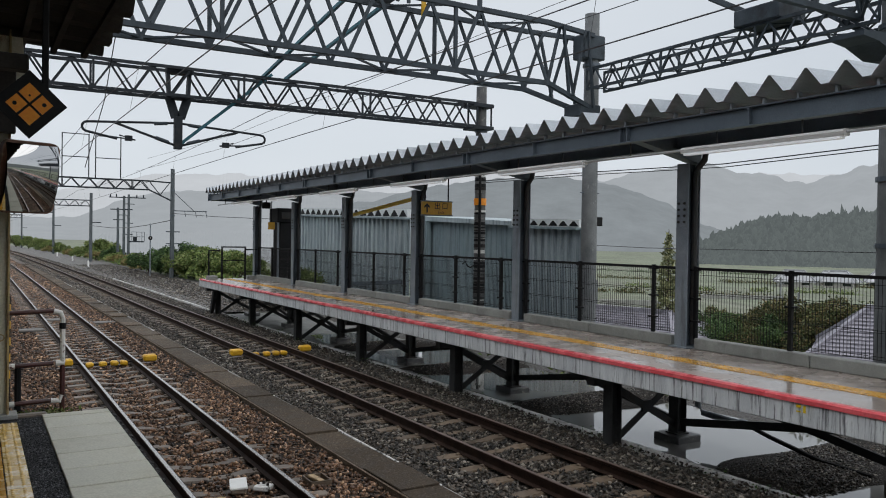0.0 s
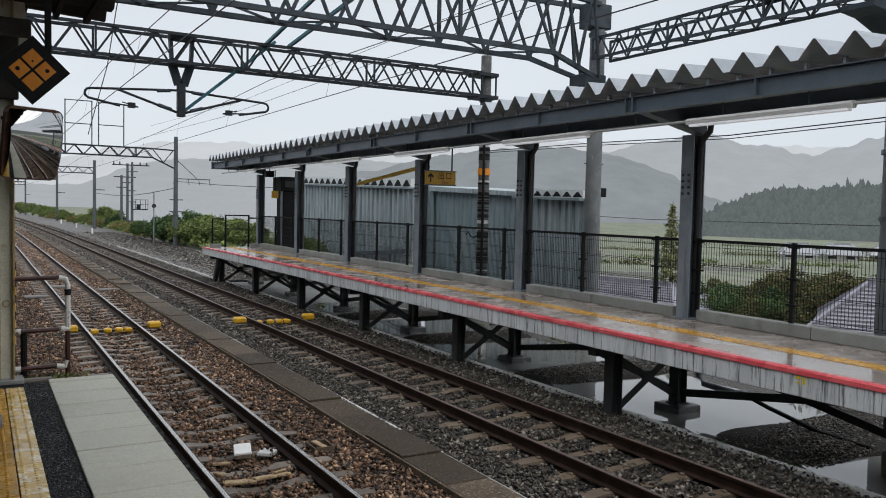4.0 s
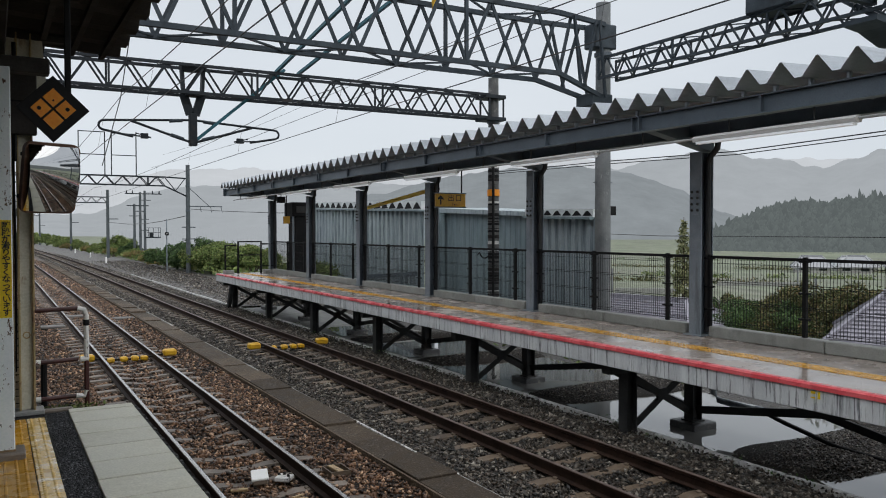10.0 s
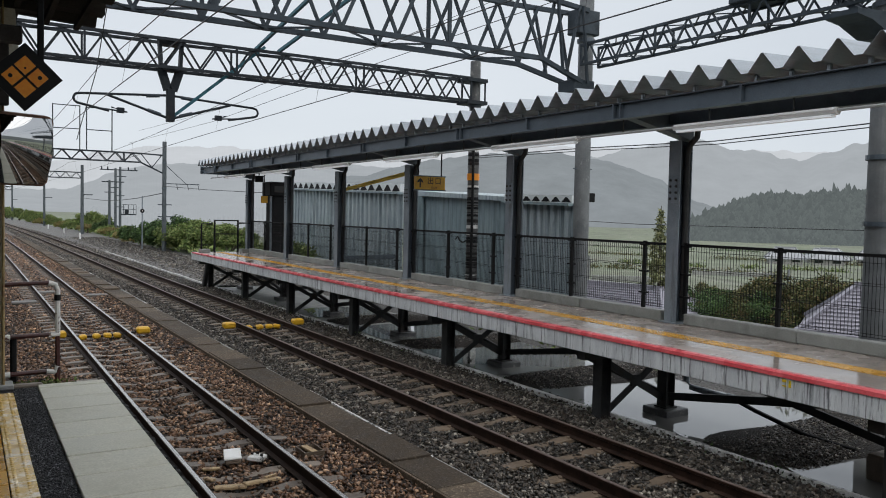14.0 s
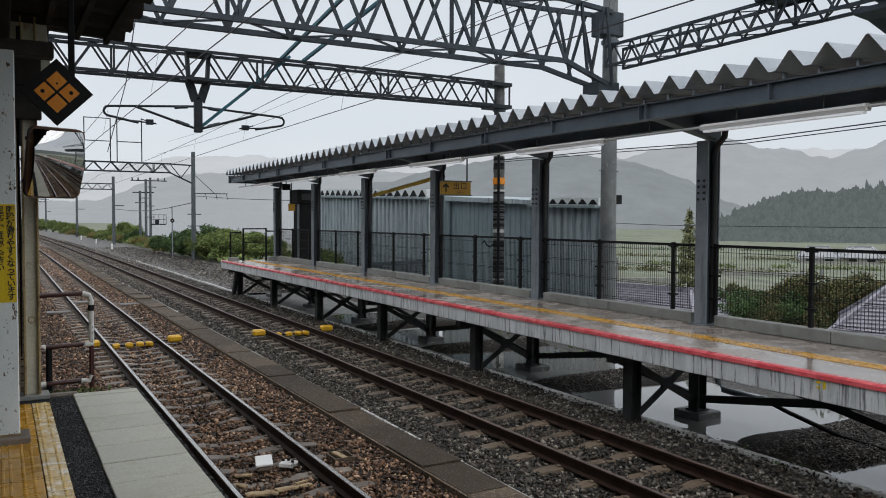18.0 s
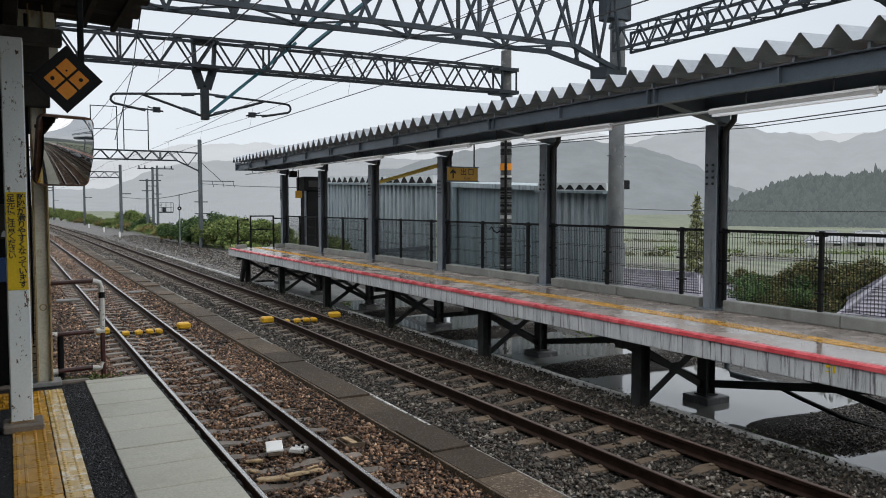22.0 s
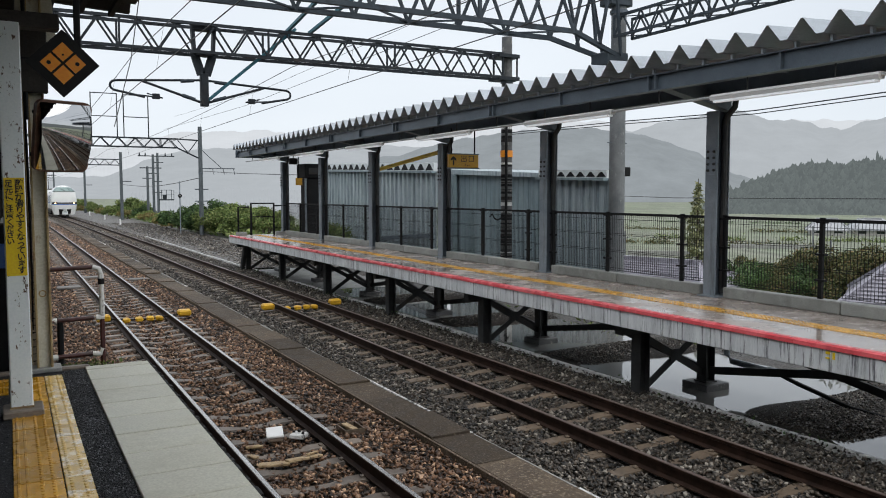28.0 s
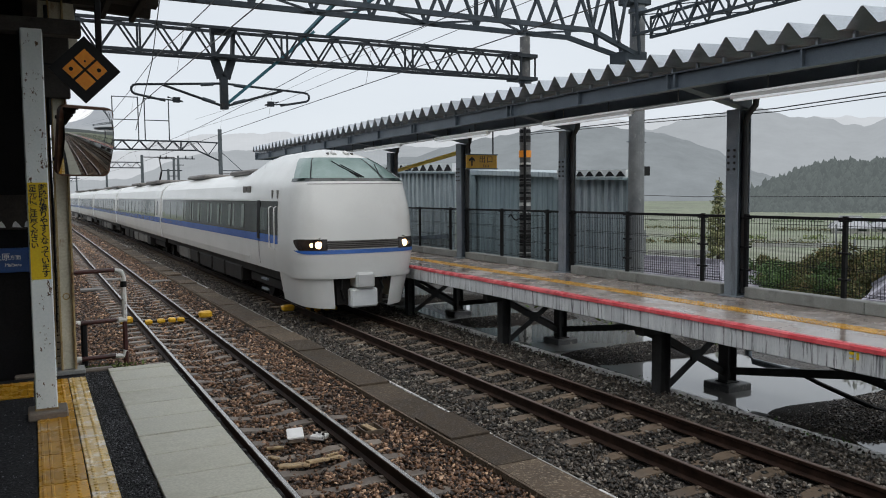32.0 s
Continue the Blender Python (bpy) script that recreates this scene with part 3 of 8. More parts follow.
def stones(name, spots, size, rng):
    """Broken stones: eight-sided lumps at the spots."""
    base = np.array([(1, 0, 0), (-1, 0, 0), (0, 1, 0), (0, -1, 0), (0, 0, 1), (0, 0, -1)], float)
    face = np.array([(0, 2, 4), (2, 1, 4), (1, 3, 4), (3, 0, 4), (2, 0, 5), (1, 2, 5), (3, 1, 5), (0, 3, 5)])
    n = len(spots)
    s = size * rng.uniform(0.55, 1.25, (n, 1, 1))
    v = base[None] * rng.uniform(0.5, 1.1, (n, 6, 1)) + rng.normal(0, 0.28, (n, 6, 3))
    a = rng.uniform(0, 6.28, n)
    b = rng.uniform(-0.6, 0.6, n)
    ca, sa, cb, sb = np.cos(a), np.sin(a), np.cos(b), np.sin(b)
    x, y, z = v[..., 0], v[..., 1], v[..., 2] * 0.75
    y, z = y * cb[:, None] - z * sb[:, None], y * sb[:, None] + z * cb[:, None]
    x, y = x * ca[:, None] - y * sa[:, None], x * sa[:, None] + y * ca[:, None]
    v = np.stack([x, y, z], -1) * s + spots[:, None, :]
    f = face[None] + (np.arange(n) * 6)[:, None, None]
    return soup(name, v.reshape(-1, 3), f.reshape(-1, 3))


def leaves(name, spots, size, rng, droop=0.3, long=1.8):
    """Small folded leaves, each of four corners, turned every way."""
    n = len(spots)
    d = rng.normal(0, 1, (n, 3))
    d[:, 2] = d[:, 2] * 0.6 - droop
    d /= np.linalg.norm(d, axis=1, keepdims=True)
    r = rng.normal(0, 1, (n, 3))
    s = np.cross(d, r)
    s /= np.linalg.norm(s, axis=1, keepdims=True) + 1e-9
    k = size * rng.uniform(0.5, 1.4, (n, 1))
    v = np.stack([spots, spots + d * k * long * 0.5 + s * k * 0.45, spots + d * k * long, spots + d * k * long * 0.5 - s * k * 0.45], 1)
    f = np.arange(n * 4).reshape(n, 4)
    return soup(name, v.reshape(-1, 3), f)


def clump_spots(rng, clumps, n, spread=0.55):
    """Leaf places round clump centres (x, y, z, r), thicker near each clump's skin."""
    c = np.array(clumps, float)
    w = c[:, 3] ** 2
    i = rng.choice(len(c), n, p=w / w.sum())
    d = rng.normal(0, 1, (n, 3))
    d /= np.linalg.norm(d, axis=1, keepdims=True)
    rad = c[i, 3] * rng.uniform(0.35, 1.0, n) ** spread * rng.uniform(0.8, 1.15, n)
    return c[i, :3] + d * rad[:, None] * np.array([1, 1, 0.85])


def bend(y):
    """Sideways shift of the line, which turns gently away far down the track."""
    return -max(0.0, y - 45.0) ** 2 / (2 * 5000.0)


# ---- ground, track bed, rails ----
NEAR, FAR = 2.66, 6.46
GAUGE = 0.565


def ground_height(x, y):
    side = max(0.0, min(1.0, (x - 15.0) / 9.0))
    side = side * side * (3 - 2 * side)
    left = max(0.0, min(1.0, (-x - 14.0) / 10.0))
    fall = max(0.0, min(1.0, (x - 70.0) / 250.0))
    z = -0.46 - 3.0 * side - 1.5 * left - 3.5 * fall
    if 16 < x < 400 and abs(y) < 500:
        z += 0.25 * noise.noise(Vector((x * 0.05, y * 0.05, 0)))
    return z


xs = [-4000, -1500, -600, -250, -120, -60, -35, -25, -20, -16, -13, -9, -5, -2, 0, 2, 4, 6, 8, 8.9, 10, 11.5, 13, 14.5, 16, 17.5, 19, 21, 23, 26, 30, 36, 44, 55, 70, 90, 120, 160, 220, 300, 420, 600, 900, 1500, 2500, 4000]
ys = [-4000, -1500, -500, -200, -90, -50, -30, -20, -12, -6, 0, 5, 10, 15, 20, 26, 33, 40, 50, 62, 78, 98, 125, 160, 210, 280, 380, 520, 800, 1300, 2200, 4000]
ground_m = bpy.data.materials.new("paddy_fields_and_verge")
ground_m.use_nodes = True
gn, gl = ground_m.node_tree.nodes, ground_m.node_tree.links
g_tc = gn.new("ShaderNodeTexCoord")
g_vor = gn.new("ShaderNodeTexVoronoi")
g_vor.distance = "CHEBYCHEV"
g_map = gn.new("ShaderNodeMapping")
g_map.inputs["Scale"].default_value = (0.085, 0.035, 0.0)
g_map.inputs["Rotation"].default_value = (0, 0, 0.9)
gl.new(g_tc.outputs["Object"], g_map.inputs["Vector"])
gl.new(g_map.outputs["Vector"], g_vor.inputs["Vector"])
g_vor.inputs["Scale"].default_value = 1.0
g_ramp = gn.new("ShaderNodeValToRGB")
# Field greens are greyed here to carry the haze over them.
for i, (at, c) in enumerate([(0.0, (0.095, 0.115, 0.070)), (0.3, (0.135, 0.158, 0.105)), (0.55, (0.17, 0.195, 0.13)), (0.8, (0.125, 0.135, 0.10)), (1.0, (0.205, 0.22, 0.165))]):
    e = g_ramp.color_ramp.elements[i] if i < 2 else g_ramp.color_ramp.elements.new(at)
    e.position, e.color = at, (*c, 1)
gl.new(g_vor.outputs["Color"], g_ramp.inputs["Fac"])
g_nz = gn.new("ShaderNodeTexNoise")
g_nz.inputs["Scale"].default_value, g_nz.inputs["Detail"].default_value = 0.7, 8.0
gl.new(g_tc.outputs["Object"], g_nz.inputs["Vector"])
g_mix = gn.new("ShaderNodeMix")
g_mix.data_type, g_mix.blend_type = "RGBA", "OVERLAY"
g_mix.inputs["Factor"].default_value = 0.7
gl.new(g_ramp.outputs["Color"], g_mix.inputs["A"])
gl.new(g_nz.outputs["Fac"], g_mix.inputs["B"])
g_edge = gn.new("ShaderNodeTexVoronoi")
g_edge.feature = "DISTANCE_TO_EDGE"
gl.new(g_map.outputs["Vector"], g_edge.inputs["Vector"])
g_edge.inputs["Scale"].default_value = 1.0
g_bund = gn.new("ShaderNodeMapRange")
g_bund.inputs["From Min"].default_value, g_bund.inputs["From Max"].default_value = 0.02, 0.06
g_bund.inputs["To Min"].default_value, g_bund.inputs["To Max"].default_value = 0.45, 0.0
gl.new(g_edge.outputs["Distance"], g_bund.inputs["Value"])
g_mix2 = gn.new("ShaderNodeMix")
g_mix2.data_type = "RGBA"
gl.new(g_bund.outputs["Result"], g_mix2.inputs["Factor"])
gl.new(g_mix.outputs["Result"], g_mix2.inputs["A"])
g_mix2.inputs["B"].default_value = (0.25, 0.25, 0.21, 1)
gl.new(g_mix2.outputs["Result"], gn["Principled BSDF"].inputs["Base Color"])
gn["Principled BSDF"].inputs["Roughness"].default_value = 0.9
M["ground"] = ground_m
setting("ground", Geo().grid(lambda x, y: (x, y, ground_height(x, y)), xs, ys), "ground", "wet green paddy fields and verge below the railway", "ground", True)

# track bed: shaped gravel under both tracks, a low shoulder to the kerb
bed_x = [-6.0, -3.0, 0.2, 1.2, 1.6, 2.0, 2.66, 3.3, 3.8, 4.2, 4.45, 4.75, 5.2, 5.8, 6.46, 7.1, 7.7, 8.2, 8.62]
bed_z = [-0.30, -0.28, -0.26, -0.24, -0.22, -0.20, -0.20, -0.20, -0.18, -0.15, -0.15, -0.15, -0.18, -0.20, -0.20, -0.20, -0.22, -0.28, -0.34]


def bed_height(x):
    return float(np.interp(x, bed_x, bed_z))


bed_y = [-140, -60, -30, -10, 0, 4, 8, 12, 16, 20, 26, 34, 44]
far_bed_y = [44, 56, 70, 88, 110, 140, 180, 240, 330, 450, 650, 900]
setting("track_bed", Geo().grid(lambda y, x: (x + bend(y), y, bed_height(x) + 0.012 * noise.noise(Vector((x * 2, y * 2, 3)))), bed_y, bed_x), "bed", "wet crushed-stone railway track bed, near-black for shaded gaps", "track bed", True)
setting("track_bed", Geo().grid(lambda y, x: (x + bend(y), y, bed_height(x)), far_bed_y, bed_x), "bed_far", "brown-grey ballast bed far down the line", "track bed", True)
setting("gravel_verge", Geo().grid(lambda y, x: (x + bend(y), y, -0.34 - 0.02 * (x - 8.6) + 0.03 * noise.noise(Vector((x, y, 1)))), [33.2, 36, 40, 46, 54, 64, 78, 98, 125, 160, 210, 290, 400, 600, 900], [8.6, 9.4, 10.4, 11.4, 12.4, 13.2, 14.2]), "farbed", "grey gravel verge beside the far track", "gravel verge", True)

rng = np.random.default_rng(7)


def stone_spots(n, x0, x1, y0, y1, power=1.0):
    y = y0 + (y1 - y0) * rng.uniform(0, 1, n) ** power
    x = rng.uniform(x0, x1, n)
    z = np.interp(x, bed_x, bed_z) + rng.uniform(-0.035, 0.028, n)
    on_lid = (x > 4.24) & (x < 4.80)
    on_rail = np.zeros(n, bool)
    for c in (NEAR, FAR):
        for s in (-GAUGE, GAUGE):
            on_rail |= abs(x - c - s) < 0.09
    ph = (y / 0.6) % 1.0
    on_sleeper = (abs(ph - 0.5) < 0.17) & ((abs(x - NEAR) < 1.0) | (abs(x - FAR) < 1.0)) & (rng.uniform(0, 1, n) < 0.80)
    keep = ~(on_lid | on_rail | on_sleeper) & ((x > 1.25) | (y > 8.9))
    x = x + np.array([bend(v) for v in y])
    return np.stack([x, y, z], -1)[keep]


for nm, count, x0, x1, y0, y1, pw, size, mt, lb in (
        ("ballast_stones", 46000, 1.15, 4.2, 3.6, 16.0, 1.25, 0.037, "stone", "wet brown ballast stones round the near track"),
        ("ballast_stones", 50000, 4.8, 8.6, 3.6, 16.0, 1.15, 0.037, "stone_grey", "wet grey ballast stones round the far track"),
        ("ballast_stones", 34000, 0.2, 4.2, 16.0, 46.0, 1.25, 0.044, "stone", "brown ballast stones further along the near track"),
        ("ballast_stones", 34000, 4.8, 8.6, 16.0, 46.0, 1.25, 0.044, "stone_grey", "grey ballast stones further along the far track"),
        ("ballast_stones", 16000, 0.0, 4.2, 46.0, 120.0, 1.5, 0.07, "stone", "brown ballast stones far along the near track"),
        ("ballast_stones", 16000, 4.8, 8.6, 46.0, 120.0, 1.5, 0.07, "stone_grey", "grey ballast stones far along the far track"),
        ("ballast_stones", 6000, -1.2, 1.7, 8.9, 16.0, 1.0, 0.034, "stone", "brown ballast stones past the platform end")):
    solo(nm, stones(nm, stone_spots(count, x0, x1, y0, y1, pw), size, rng), mt, lb, "ballast", "ballast stones", "stuff")
spots = np.stack([rng.uniform(8.7, 13.2, 9000), 33.4 + 60 * rng.uniform(0, 1, 9000) ** 1.6, np.full(9000, -0.37)], -1)
spots[:, 0] += np.array([bend(v) for v in spots[:, 1]])
solo("verge_stones", stones("verge_stones", spots, 0.075, rng), "stone_grey", "loose grey stones on the gravel verge", "stones", "", "stuff")

# rails
rail_prof = [(-0.061, -0.153), (0.061, -0.153), (0.061, -0.142), (0.012, -0.122), (0.009, -0.045), (0.032, -0.034), (0.032, -0.006), (-0.032, -0.006), (-0.032, -0.034), (-0.009, -0.045), (-0.012, -0.122), (-0.061, -0.142)]
head_prof = [(-0.024, -0.008), (0.024, -0.008), (0.024, -0.002), (0.019, 0.001), (-0.019, 0.001), (-0.024, -0.002)]
rail_y = [-140, -60, -30, -5, 10, 25, 45, 55, 65, 78, 92, 110, 130, 155, 185, 220, 260, 320, 400, 520, 700, 900]


def sweep(prof, x):
    g, k = Geo(), len(prof)
    for y in rail_y:
        g.v += [(x + a + bend(y), y, b) for a, b in prof]
    for i in range(len(rail_y) - 1):
        g.f += [(i * k + j, i * k + (j + 1) % k, (i + 1) * k + (j + 1) % k, (i + 1) * k + j) for j in range(k)]
    return fix_normals(g.mesh("rail"))


for c, top, word in ((NEAR, "railtop", "bright worn head, near track"), (FAR, "railtop_dull", "dull brown head, far track")):
    for s in (-GAUGE, GAUGE):
        r = tagged(part("rail", sweep(rail_prof, c + s), "railside"), "rusty steel rail with " + word, "rail", "rails", "structure")
        part("rail_head", sweep(head_prof, c + s), top, r, "worn running surface")


def sleeper_mesh():
    g = Geo()
    # deeper and wider beneath the rails, waisted and lower in the middle
    for x, w, z in ((-1.0, 0.088, -0.172), (-0.78, 0.09, -0.160), (-0.36, 0.09, -0.160), (-0.16, 0.072, -0.190), (0.16, 0.072, -0.190), (0.36, 0.09, -0.160), (0.78, 0.09, -0.160), (1.0, 0.088, -0.172)):
        g.v += [(x, -w - 0.03, -0.30), (x, w + 0.03, -0.30), (x, w, z), (x, -w, z)]
    for i in range(7):
        g.f += [(i * 4 + j, i * 4 + (j + 1) % 4, i * 4 + 4 + (j + 1) % 4, i * 4 + 4 + j) for j in range(4)]
    g.f += [(3, 2, 1, 0), (28, 29, 30, 31)]
    for s in (-GAUGE, GAUGE):
        g.box(s - 0.09, -0.07, -0.17, s + 0.09, 0.07, -0.156, 0.004)
        for e in (-1, 1):
            g.box(s + e * 0.08 - 0.025, -0.03, -0.165, s + e * 0.08 + 0.025, 0.03, -0.135, 0.01)
    me = fix_normals(g.mesh("sleeper"))
    return me


def sleeper_row(c, material, label):
    bed = thing("sleeper_row", c, 0, 0, label, "sleepers", "sleeper rows", "structure")
    me = sleeper_mesh()
    me.materials.append(M[material])
    y = -20.7
    while y < 90:
        part("sleeper", me, material, bed, at=pose(bend(y) + rng.uniform(-0.012, 0.012), y, rng.uniform(-0.012, 0.006), rz=rng.uniform(-0.5, 0.5)))
        y += 0.6
    g = Geo()
    while y < 260:
        g.box(bend(y) - 1.0, y - 0.1, -0.3, bend(y) + 1.0, y + 0.1, -0.165)
        y += 0.6
    tagged(part("far_sleepers", g, material, bed), kind="stuff")


# cable trough between the tracks
trough = Geo()
trough.prism([(4.205, -0.4), (4.235, -0.4), (4.235, -0.07), (4.205, -0.07)], -14, 90)
trough_ob = setting("cable_trough", trough, "trough", "concrete cable trough with brown lids between the tracks", "cable trough")


y = -14.0
while y < 60:
    part("trough_wall", Geo().box(4.77 + bend(y), y + 0.01, -0.4, 4.805 + bend(y), y + 1.97, -0.07 + rng.uniform(-0.015, 0.01), 0.008), "kerbpale" if rng.uniform() < 0.45 else "concrete", trough_ob)
    y += 2.0


def trough_lids():
    meshes = []
    for k in range(3):
        g = Geo().box(4.24, 0.004, -0.12, 4.765, 0.996, -0.062, 0.006)
        meshes.append(g.mesh("trough_lid"))
        meshes[-1].materials.append(M["trough"])
    y = -14.0
    while y < 88:
        part("trough_lid", meshes[int(y) % 3], "trough", trough_ob, at=pose(bend(y), y, rng.uniform(-0.005, 0.005), rng.uniform(-0.15, 0.15), rng.uniform(-0.3, 0.3), 0))
        y += 1.0


# pale kerb between ballast and the ground beneath the far platform
kerb = thing("ballast_kerb", 8.66, 0, 0, "pale chipped concrete kerb holding back the ballast", "kerb", "", "structure")
y = -8.0
while y < 60:
    part("kerb_stone", Geo().box(0.03, 0.01, -0.55, 0.095, 1.96, -0.265 + rng.uniform(-0.02, 0.015), 0.012), "kerbpale", kerb, at=pose(bend(y), y, 0, 0, 0, rng.uniform(-0.3, 0.3)))
    y += 1.98

# wet ground beneath the far platform: concrete apron, gravel patches, rain pools
setting("platform_apron", Geo().grid(lambda x, y: (x, y, -0.425 + 0.012 * noise.noise(Vector((x * 0.7, y * 0.5, 9)))), np.linspace(8.78, 14.6, 14), np.linspace(-8, 33.2, 48)), "concrete", "damp concrete ground beneath the far platform", "apron", True)


def pool(name, x0, x1, y0, y1, seed, z=-0.408):
    g = Geo()
    pts = []
    for i in range(40):
        a = 2 * math.pi * i / 40
        r = 1 + 0.22 * noise.noise(Vector((math.cos(a) * 1.5, math.sin(a) * 1.5, seed)))
        q = 0.55
        cx = math.copysign(abs(math.cos(a)) ** q, math.cos(a)) * r
        cy = math.copysign(abs(math.sin(a)) ** q, math.sin(a)) * r
        pts.append((max(8.79, (x0 + x1) / 2 + cx * (x1 - x0) / 2), (y0 + y1) / 2 + cy * (y1 - y0) / 2, z))
    g.put(pts, [tuple(range(40))])
    return setting(name, g, "water", "still rain water pooled on the concrete", "water")


pool("water", 8.8, 12.9, 7.4, 11.7, 1)
pool("water", 8.9, 12.6, 12.7, 16.4, 5)
pool("water", 8.8, 12.4, 1.5, 6.5, 9)
pool("water", 9.2, 12.2, 17.6, 20.6, 13)
pool("water", 9.4, 11.8, 22.2, 24.8, 15)


def gravel_patch(x0, x1, y0, y1, seed):
    g = Geo().grid(lambda u, v: (x0 + u * (x1 - x0) + 0.15 * noise.noise(Vector((v * 4, seed, 0))), y0 + v * (y1 - y0) + 0.2 * noise.noise(Vector((u * 3, seed, 5))),
                                 -0.44 + 0.14 * math.sin(math.pi * u) ** 0.6 * math.sin(math.pi * v) ** 0.5 + 0.01 * noise.noise(Vector((u * 9, v * 9, seed)))),
                   np.linspace(0, 1, 16), np.linspace(0, 1, 16))
    setting("gravel_patch", g, "bed", "dark wet gravel heaped on the apron", "gravel", True)


gravel_patch(9.0, 13.4, 6.1, 7.95, 3)
gravel_patch(9.1, 13.5, 11.35, 12.95, 6)
gravel_patch(9.2, 12.6, 16.1, 17.7, 8)
gravel_patch(9.2, 12.6, 20.8, 22.3, 11)
# grey gravel bank at the back of the apron, rising to the shed
setting("gravel_bank", Geo().grid(lambda y, u: (12.15 + 0.35 * noise.noise(Vector((0, y * 0.45, 2))) * (1 - u) + u * 2.3, y, -0.432 + 0.36 * u ** 0.8 + 0.03 * noise.noise(Vector((u * 6, y * 1.5, 4)))),
                                  np.linspace(-8, 33.2, 120), np.linspace(0, 1, 10)), "farbed", "grey wet gravel bank at the back of the apron", "gravel", True)

for x0, x1, mt, lb in ((1.25, 4.2, "stone", "wet brown ballast stones behind the viewer"), (4.8, 8.6, "stone_grey", "wet grey ballast stones behind the viewer")):
    solo("ballast_stones", stones("ballast_stones", stone_spots(16000, x0, x1, -14.0, 3.7), 0.046, rng), mt, lb, "ballast", "ballast stones", "stuff")
heap = []
for x0, x1, y0, y1, n in ((9.1, 13.2, 6.15, 7.85, 6500), (9.2, 13.3, 11.4, 12.9, 3600), (9.3, 12.4, 16.2, 17.6, 1800), (9.3, 12.4, 20.9, 22.2, 1200)):
    u, v = rng.uniform(0.03, 0.97, n), rng.uniform(0.03, 0.97, n)
    heap.append(np.stack([x0 + u * (x1 - x0), y0 + v * (y1 - y0), -0.435 + 0.14 * np.sin(np.pi * u) ** 0.6 * np.sin(np.pi * v) ** 0.5], -1))
u, v = rng.uniform(0, 1, 9000) ** 1.3, 4.0 + 26 * rng.uniform(0, 1, 9000) ** 1.4
heap.append(np.stack([12.3 + 2.1 * u, v, -0.41 + 0.36 * u ** 0.8], -1))
solo("heap_stones", stones("heap_stones", np.concatenate(heap), 0.026, rng), "stone_grey", "loose wet stones on the gravel heaps", "stones", "", "stuff")
n = 1600
sp = np.stack([rng.uniform(12.2, 14.2, n), rng.uniform(4, 30, n), np.zeros(n)], -1)
sp[:, 2] = -0.40 + 0.36 * np.clip((sp[:, 0] - 12.2) / 2.3, 0, 1) ** 0.8
sp = sp[np.sin(sp[:, 1] * 1.7) + np.sin(sp[:, 1] * 3.9 + sp[:, 0] * 2) > 0.5]
solo("bank_grass", leaves("bank_grass", sp, 0.06, rng, -0.9, 2.4), "leaf", "small green tufts on the gravel bank", "grass", "", "stuff")
n = 1500
sp = np.stack([8.60 + 0.10 * rng.normal(0, 1, n), rng.uniform(3, 34, n), -0.27 + rng.uniform(-0.05, 0.06, n)], -1)
sp = sp[np.sin(sp[:, 1] * 2.1) + np.sin(sp[:, 1] * 5.3) > 0.2]
solo("kerb_weeds", leaves("kerb_weeds", sp, 0.022, rng, -0.5, 2.0), "leaf_dark", "dark small weeds growing along the kerb", "weeds", "", "stuff")
n = 1500
sp = np.stack([8.68 + 0.07 * rng.normal(0, 1, n), rng.uniform(3, 33, n), np.full(n, -0.30)], -1)
solo("kerb_stones", stones("kerb_stones", sp, 0.03, rng), "stone_grey", "loose stones spilt over the kerb", "stones", "", "stuff")


# ---- far platform ----
EDGE = 7.92
deck = setting("platform_deck", Geo().box(EDGE + 0.06, -60, 0.90, 10.6, 32.6, 1.098), "deck", "wet dark platform deck mirroring the sky", "platform")
tac = setting("tactile_line", Geo(), "tactile", "yellow tactile paving along the far platform", "tactile paving")
nosing = thing("red_nosing", EDGE, 0, 1.1, "glossy red rubber strip along the platform edge", "edge strip", "", "structure")
prof_red = [(-0.02, -0.05), (0.0, -0.055), (0.13, -0.01), (0.13, 0.006), (0.02, 0.012), (-0.015, -0.005)]
y = -24.0
while y < 32.5:
    part("strip", fix_normals(Geo().prism(prof_red, 0.002, min(3.0, 32.6 - y) - 0.004).mesh("strip")), "red", nosing, at=pose(0, y, 0))
    y += 3.0
rail_edge = thing("platform_edge", EDGE, 0, 0, "streaked grey concrete edge panels of the far platform", "platform edge", "", "structure")
edge_mesh = Geo().box(0.0, 0.004, 0.80, 0.16, 0.846, 1.05, 0.008).mesh("edge_panel")
edge_mesh.materials.append(M["edge"])
y = -14.0
while y < 32.4:
    part("edge_panel", edge_mesh, "edge", rail_edge, at=pose(rng.uniform(-0.004, 0.004), y, 0))
    y += 0.85
part("end_panel", Geo().box(0.0, 32.6, 0.80, 2.68, 32.76, 1.096, 0.008), "edge", rail_edge)
part("soffit_beam", Geo().box(0.55, -24, 0.76, 0.75, 32.5, 0.9).box(1.95, -24, 0.76, 2.15, 32.5, 0.9), "trestle", rail_edge, "dark steel beams beneath the deck")
part("yellow_mark", Geo().box(-0.009, 5.47, 0.95, -0.006, 5.50, 1.03).box(-0.009, 5.53, 0.95, -0.006, 5.585, 0.965).box(-0.009, 5.53, 1.0, -0.006, 5.585, 1.03), "signyellow", rail_edge, "small yellow painted mark")
tile = Geo().box(-0.15, 0.003, 0, 0.15, 0.297, 0.006, 0.002)
